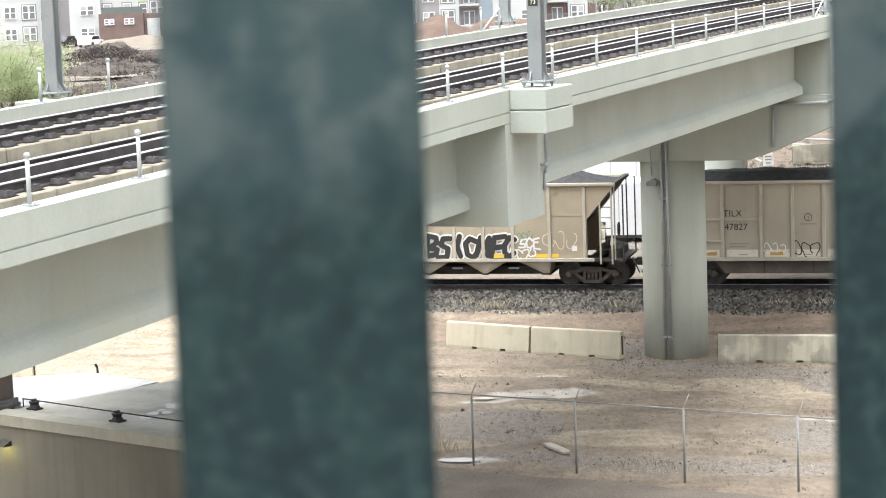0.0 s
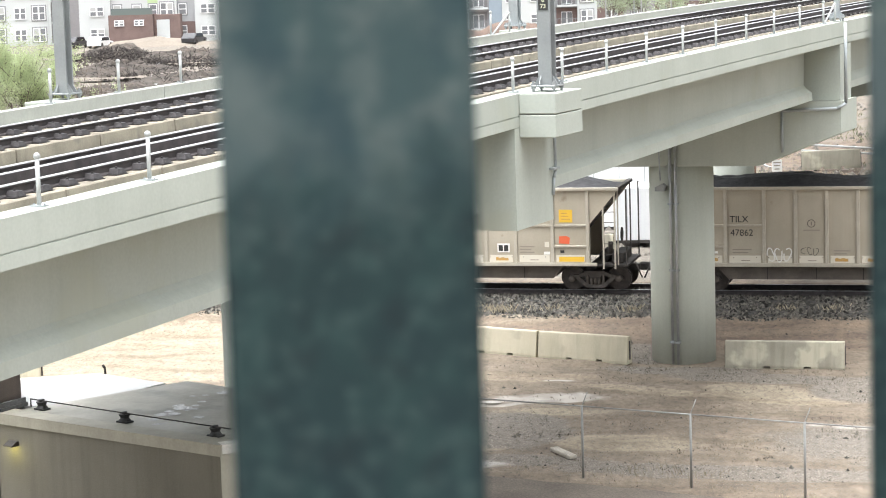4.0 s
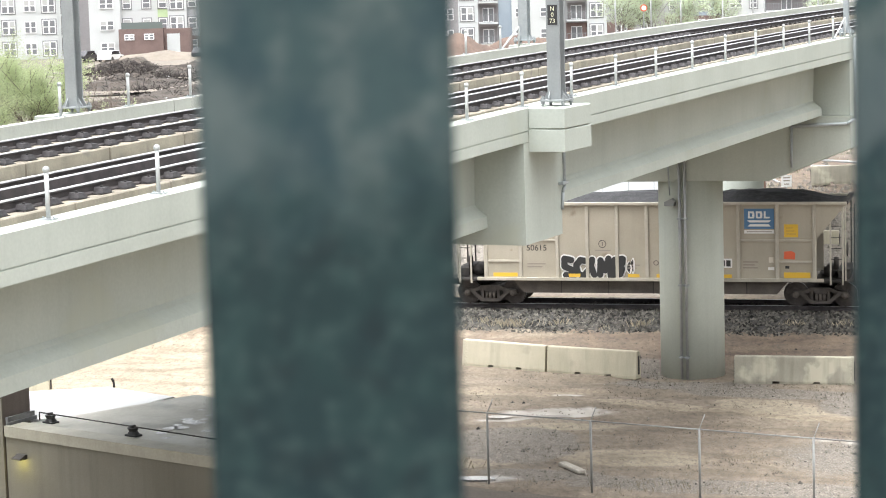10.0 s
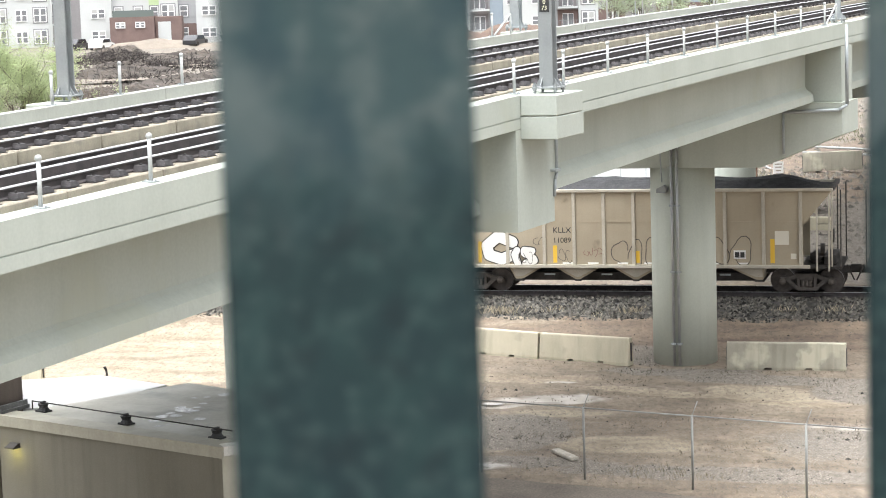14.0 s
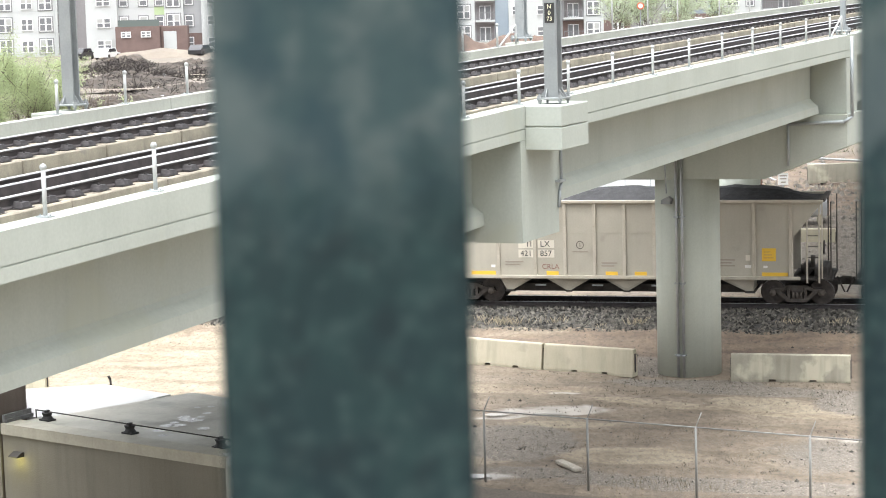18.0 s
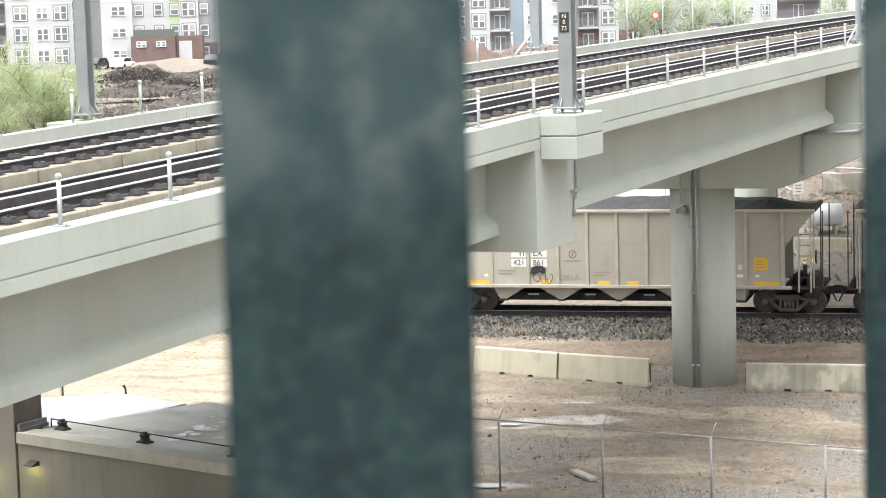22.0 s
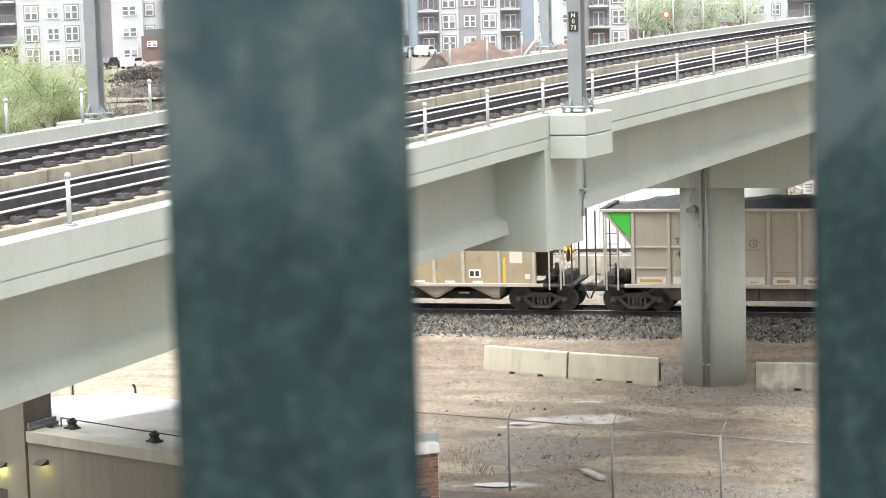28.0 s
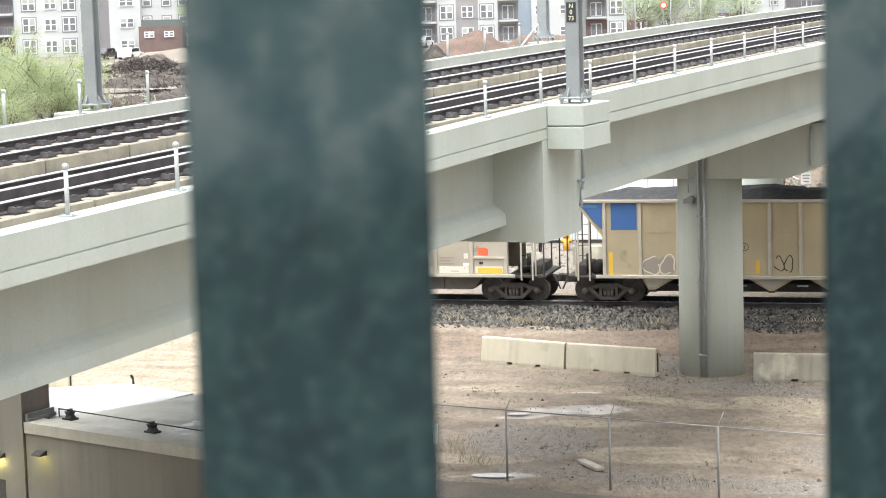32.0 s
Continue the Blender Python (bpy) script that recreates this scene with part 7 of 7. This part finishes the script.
def dress_1(car, y):
    lettering("TILX", 0.34, M["ink"], car, face(3.48, 2.76, y))
    lettering("47827", 0.34, M["ink"], car, face(3.6, 2.26, y))
    usual_marks(car, y, 2.61)
    bottom_band(car, y, {0: 1, 1: 0, 2: 1, 3: 0, 4: 1, 5: 1, 6: 0, 7: 1, 8: 0, 9: 0})
    tag_scrawl(car, 4.6, 5.4, 1.28, 1.65, y, ("white",), 11, 0.035)
    tag_scrawl(car, 5.65, 6.65, 1.2, 1.72, y - 0.016, ("ink",), 12, 0.04)
    logo(car, y)


def dress_2(car, y):
    lettering("TILX", 0.34, M["ink"], car, face(3.6, 2.76, y))
    lettering("47862", 0.34, M["ink"], car, face(3.7, 2.26, y))
    usual_marks(car, y, 2.61)
    bottom_band(car, y, {0: 1, 1: 0, 2: 0, 3: 0, 4: 1, 5: 1, 6: 0, 7: 1, 8: 0, 9: 0})
    tag_scrawl(car, 4.59, 5.51, 1.22, 1.7, y - 0.016, ("white",), 21, 0.05)
    tag_scrawl(car, 5.87, 6.5, 1.43, 1.69, y, ("ink",), 22, 0.02)
    plate(car, 2.6, 2.8, 1.5, 1.58, y, "white", "small_plate")
    logo(car, y)


def ring(car, x, z, y, r=0.15):
    bm = bmesh.new()
    pts = [(math.cos(a), math.sin(a)) for a in [2 * math.pi * k / 20 for k in range(20)]]
    for (a, b), (c, d) in zip(pts, pts[1:] + pts[:1]):
        vs = [bm.verts.new((x + u * q, y - 0.004, z + v * q)) for u, v, q in ((a, b, r), (c, d, r), (c, d, r * 0.82), (a, b, r * 0.82))]
        bm.faces.new(vs)
    part("stencil_ring", bm, M["ink_worn"], car)
    plate(car, x - 0.012, x + 0.012, z - 0.07, z + 0.07, y, "ink_worn", "stencil_bar")


def dress_3(car, y):
    lettering("TILX", 0.32, M["ink"], car, face(3.6, 2.76, y))
    lettering("50615", 0.32, M["ink"], car, face(3.72, 2.24, y))
    usual_marks(car, y, 2.4)
    glyph_row(car, 4.7, 7.0, 1.15, 1.88, y, "white", "ink", (5, 2, 1, 3, 0), 0.24, 0.05, 31)
    tag_scrawl(car, 7.15, 7.45, 1.3, 1.8, y, ("white", "ink"), 32, 0.05)
    lettering("ORLA", 0.27, M["ink_worn"], car, face(8.5, 1.68, y))
    for a in (2.02, 13.02):
        plate(car, a, a + 0.94, 1.15, 1.30, y, "yellow", "reflector", "yellow reflector strip")
    for a in (4.95, 7.2, 8.28, 10.65):
        plate(car, a, a + 0.44, 1.15, 1.28, y - 0.062, "yellow", "reflector", "yellow reflector strip")
    logo(car, y)


def dress_4(car, y):
    plate(car, 2.0, 3.0, 2.83, 3.82, y, "navy_logo", "painted_square", "blue painted square")
    plate(car, 0.98, 1.55, 3.66, 3.78, y - 0.05, "board_blue", "small_plate")
    glyph_row(car, 2.1, 3.35, 1.28, 2.2, y, "ink", "white", (2,), 0.42, 0.04, 41)
    glyph_row(car, 3.15, 4.15, 1.2, 1.75, y - 0.05, "ink", "white", (1, 5), 0.26, 0.035, 45)
    tag_scrawl(car, 3.55, 4.1, 1.2, 1.6, y - 0.11, ("ink_worn",), 47, 0.02)
    lettering("KLLX", 0.30, M["ink"], car, face(5.2, 2.42, y))
    lettering("11089", 0.28, M["ink"], car, face(5.2, 2.04, y))
    tag_scrawl(car, 4.1, 4.5, 1.85, 2.15, y, ("ink_worn",), 48, 0.02)
    tag_scrawl(car, 5.05, 5.6, 1.25, 1.7, y, ("ink_worn",), 44, 0.02)
    tag_scrawl(car, 6.03, 6.73, 1.48, 1.74, y, ("rust_paint",), 49, 0.02)
    tag_scrawl(car, 7.1, 8.9, 1.1, 2.05, y, ("ink_worn",), 42, 0.035)
    tag_scrawl(car, 10.6, 12.4, 1.15, 2.15, y, ("ink_worn",), 43, 0.035)
    tag_scrawl(car, 9.3, 9.9, 1.25, 1.6, y, ("ink_worn",), 50, 0.02)
    for a, b, z in ((1.95, 2.08, 2.0), (4.85, 5.0, 1.85), (8.0, 8.14, 1.65), (10.15, 10.3, 1.64), (13.0, 13.16, 2.09)):
        plate(car, a, b, 1.2, z, y - 0.006, "yellow", "reflector", "yellow vertical reflector")
    for a in (5.2, 6.18, 7.3, 8.3, 9.5, 10.7, 11.8):
        plate(car, a, a + 0.4, 1.15, 1.21, y, "white", "small_plate")
    plate(car, 13.17, 13.68, 1.88, 2.39, y, "pale", "placard", "pale square placard")
    plate(car, 11.65, 12.1, 1.35, 1.67, y, "white", "stencil_board")
    for a in (11.7, 11.9):
        plate(car, a, a + 0.15, 1.41, 1.61, y - 0.03, "ink", "stencil_board")
    plate(car, 13.75, 13.95, 1.35, 1.55, y, "pale", "small_plate")


def dress_5(car, y, number="857", mat="pale"):
    usual_marks(car, y, 2.28)
    for a, b in ((3.87, 4.44), (4.62, 5.25)):
        plate(car, a, b, 2.16, 2.46, y, mat, "stencil_board")
        plate(car, a, b, 1.80, 2.10, y, mat, "stencil_board")
    lettering("TI", 0.32, M["ink"], car, face(4.26, 2.31, y - 0.01))
    lettering("LX", 0.32, M["ink"], car, face(4.9, 2.31, y - 0.01))
    lettering("421", 0.30, M["ink"], car, face(4.17, 1.95, y - 0.01))
    lettering(number, 0.30, M["ink"], car, face(4.93, 1.95, y - 0.01))
    for a, b in ((2.02, 2.98), (4.94, 5.4), (7.2, 7.66), (8.3, 8.76), (10.65, 11.1), (13.05, 14.0)):
        plate(car, a, b, 1.14, 1.28, y, "yellow", "reflector", "yellow reflector strip")
    pl = plate(car, 13.05, 13.56, 1.70, 2.18, y, "yellow", "placard", "yellow square placard")
    for k in range(3):
        plate(car, 13.12, 13.48 - 0.06 * k, 1.81 + 0.11 * k, 1.84 + 0.11 * k, y - 0.008, "worn_yellow", "stencil_bar")
    plate(car, 2.8, 2.96, 1.42, 1.52, y, "white", "small_plate")
    plate(car, 13.1, 13.25, 1.45, 1.53, y, "white", "small_plate")
    if number == "857":
        lettering("CRLA", 0.27, M["rust_paint"], car, face(5.1, 1.45, y))


def dress_6(car, y):
    dress_5(car, y, "861", "white")
    glyph_row(car, 4.62, 5.14, 1.6, 1.78, y - 0.01, "ink", "ink", (5, 2), 0.1, 0.01, 61)
    tag_scrawl(car, 4.72, 5.46, 1.18, 1.56, y, ("ink_worn",), 62, 0.03)
    lettering("ORLA", 0.30, M["faded"], car, face(6.1, 1.38, y))


def dress_7(car, y):
    plate(car, 2.0, 2.95, 2.83, 3.84, y, "navy_logo", "painted_square", "blue painted square")
    plate(car, 0.98, 1.55, 3.66, 3.78, y - 0.05, "board_blue", "small_plate")
    lettering("AMTX", 0.37, M["ink"], car, face(5.2, 2.33, y))
    lettering("10158", 0.36, M["ink_worn"], car, face(5.2, 1.95, y))
    blur_rows(car, 3.3, 4.3, 1.35, y, 1)
    ring(car, 7.4, 2.31, y)
    for a, b, z in ((1.93, 2.08, 2.05), (4.87, 4.98, 1.67), (7.75, 7.9, 1.9), (10.15, 10.3, 1.64), (12.9, 13.0, 2.12)):
        plate(car, a, b, 1.15, z, y, "yellow", "reflector", "yellow vertical reflector")
    for a in (3.69, 5.2, 7.28, 8.3, 9.4, 10.6, 11.7):
        plate(car, a, a + 0.4, 1.15, 1.22, y, "white", "small_plate")
    plate(car, 11.55, 12.02, 1.34, 1.66, y, "white", "stencil_board")
    for a in (11.6, 11.81):
        plate(car, a, a + 0.15, 1.40, 1.60, y - 0.008, "ink", "stencil_board")
    plate(car, 13.16, 13.66, 1.9, 2.35, y, "pale", "placard", "pale square placard")
    plate(car, 13.75, 13.95, 1.3, 1.5, y, "pale", "small_plate")


def dress_8(car, y):
    lettering("TILX", 0.34, M["ink"], car, face(3.66, 2.76, y))
    lettering("47272", 0.34, M["ink"], car, face(3.8, 2.26, y))
    usual_marks(car, y, 2.68)
    bottom_band(car, y, {0: 1, 1: 0, 2: 1, 3: 0, 4: 1, 5: 1, 6: 0, 7: 1, 8: 0, 9: 1})
    lettering("ORLA", 0.36, M["magenta"], car, face(5.15, 1.58, y - 0.016))
    lettering("ORLA", 0.36, M["magenta"], car, face(8.7, 1.58, y - 0.016))
    logo(car, y)


def dress_9(car, y):
    plate(car, 2.0, 2.98, 2.83, 3.84, y, "navy_logo", "painted_square", "blue painted square")
    plate(car, 0.9, 1.5, 3.66, 3.78, y - 0.05, "board_blue", "small_plate")
    plate(car, 1.9, 2.05, 1.12, 2.0, y, "yellow", "reflector", "yellow vertical reflector")
    tag_scrawl(car, 3.2, 4.45, 1.15, 1.9, y, ("pale", "faded"), 91, 0.05)
    tag_scrawl(car, 8.1, 8.8, 1.3, 1.85, y, ("ink",), 92, 0.04)
    plate(car, 7.4, 7.55, 1.2, 1.7, y, "yellow", "reflector", "yellow vertical reflector")
    ring(car, 7.0, 2.2, y)


M["worn_yellow"] = material("worn_orange_reflector", (0.62, 0.34, 0.07), (0.50, 0.36, 0.18), 0.6, scale=9, fine=40, bump=0)
M["ink_worn"] = plain("worn_dark_marking", (0.10, 0.085, 0.075), 0.7)
M["rust_paint"] = plain("rust_red_spray_paint", (0.22, 0.10, 0.08), 0.7)
M["green_paint"] = plain("green_spray_paint", (0.10, 0.30, 0.16), 0.7)
M["truck"] = material("brown_cast_truck_steel", (0.145, 0.126, 0.112), (0.095, 0.083, 0.075), 0.75, 0.1, scale=4, fine=40)
M["navy_logo"] = plain("blue_board_paint", (0.05, 0.13, 0.33), 0.55)
M["magenta"] = plain("magenta_spray_paint", (0.38, 0.15, 0.28), 0.6)
SPEC = [
    ("car_brown", None, True, "brown coal hopper car with black and white graffiti", dress_0),
    ("car_tan", "blue", False, "tan coal gondola with blue corner panel and heaped coal", dress_1),
    ("car_tan", "blue", False, "tan coal gondola with blue corner, yellow and orange placards", dress_2),
    ("car_tan", "blue", False, "tan coal gondola with blue corner and sprayed lettering", dress_3),
    ("car_brown", "navy_logo", True, "brown coal hopper car with blue square and white graffiti", dress_4),
    ("car_grey", "red", True, "grey-beige coal hopper car with red corner panel", dress_5),
    ("car_grey", "red", True, "grey-beige coal hopper car with red corner and white stencils", dress_6),
    ("car_ochre", "navy_logo", True, "ochre coal hopper car with blue square and yellow strip", dress_7),
    ("car_tan", "green", False, "tan coal gondola with bright green corner panel", dress_8),
    ("car_gold", "navy_logo", True, "yellow-tan coal hopper car with blue square", dress_9),
]
for i, (paint, tri, hopper, label, dress) in enumerate(SPEC):
    build_car(i, paint, tri, hopper, label, dress)


def motions():
    times = [0.5 * k for k in range(65)]
    for car, i in CARS:
        walk(car, [(t, TRACK @ pose((i - 1) * CAR - travel(t), 0, RAIL)) for t in times])
    # wheels roll without slipping
    ts = [32 * k / 216 for k in range(217)]
    for wh, a in WHEELS:
        walk(wh, [(t, pose(a, 0, 0.457) @ Matrix.Rotation(-travel(t) / 0.457, 4, "Y")) for t in ts])


motions()
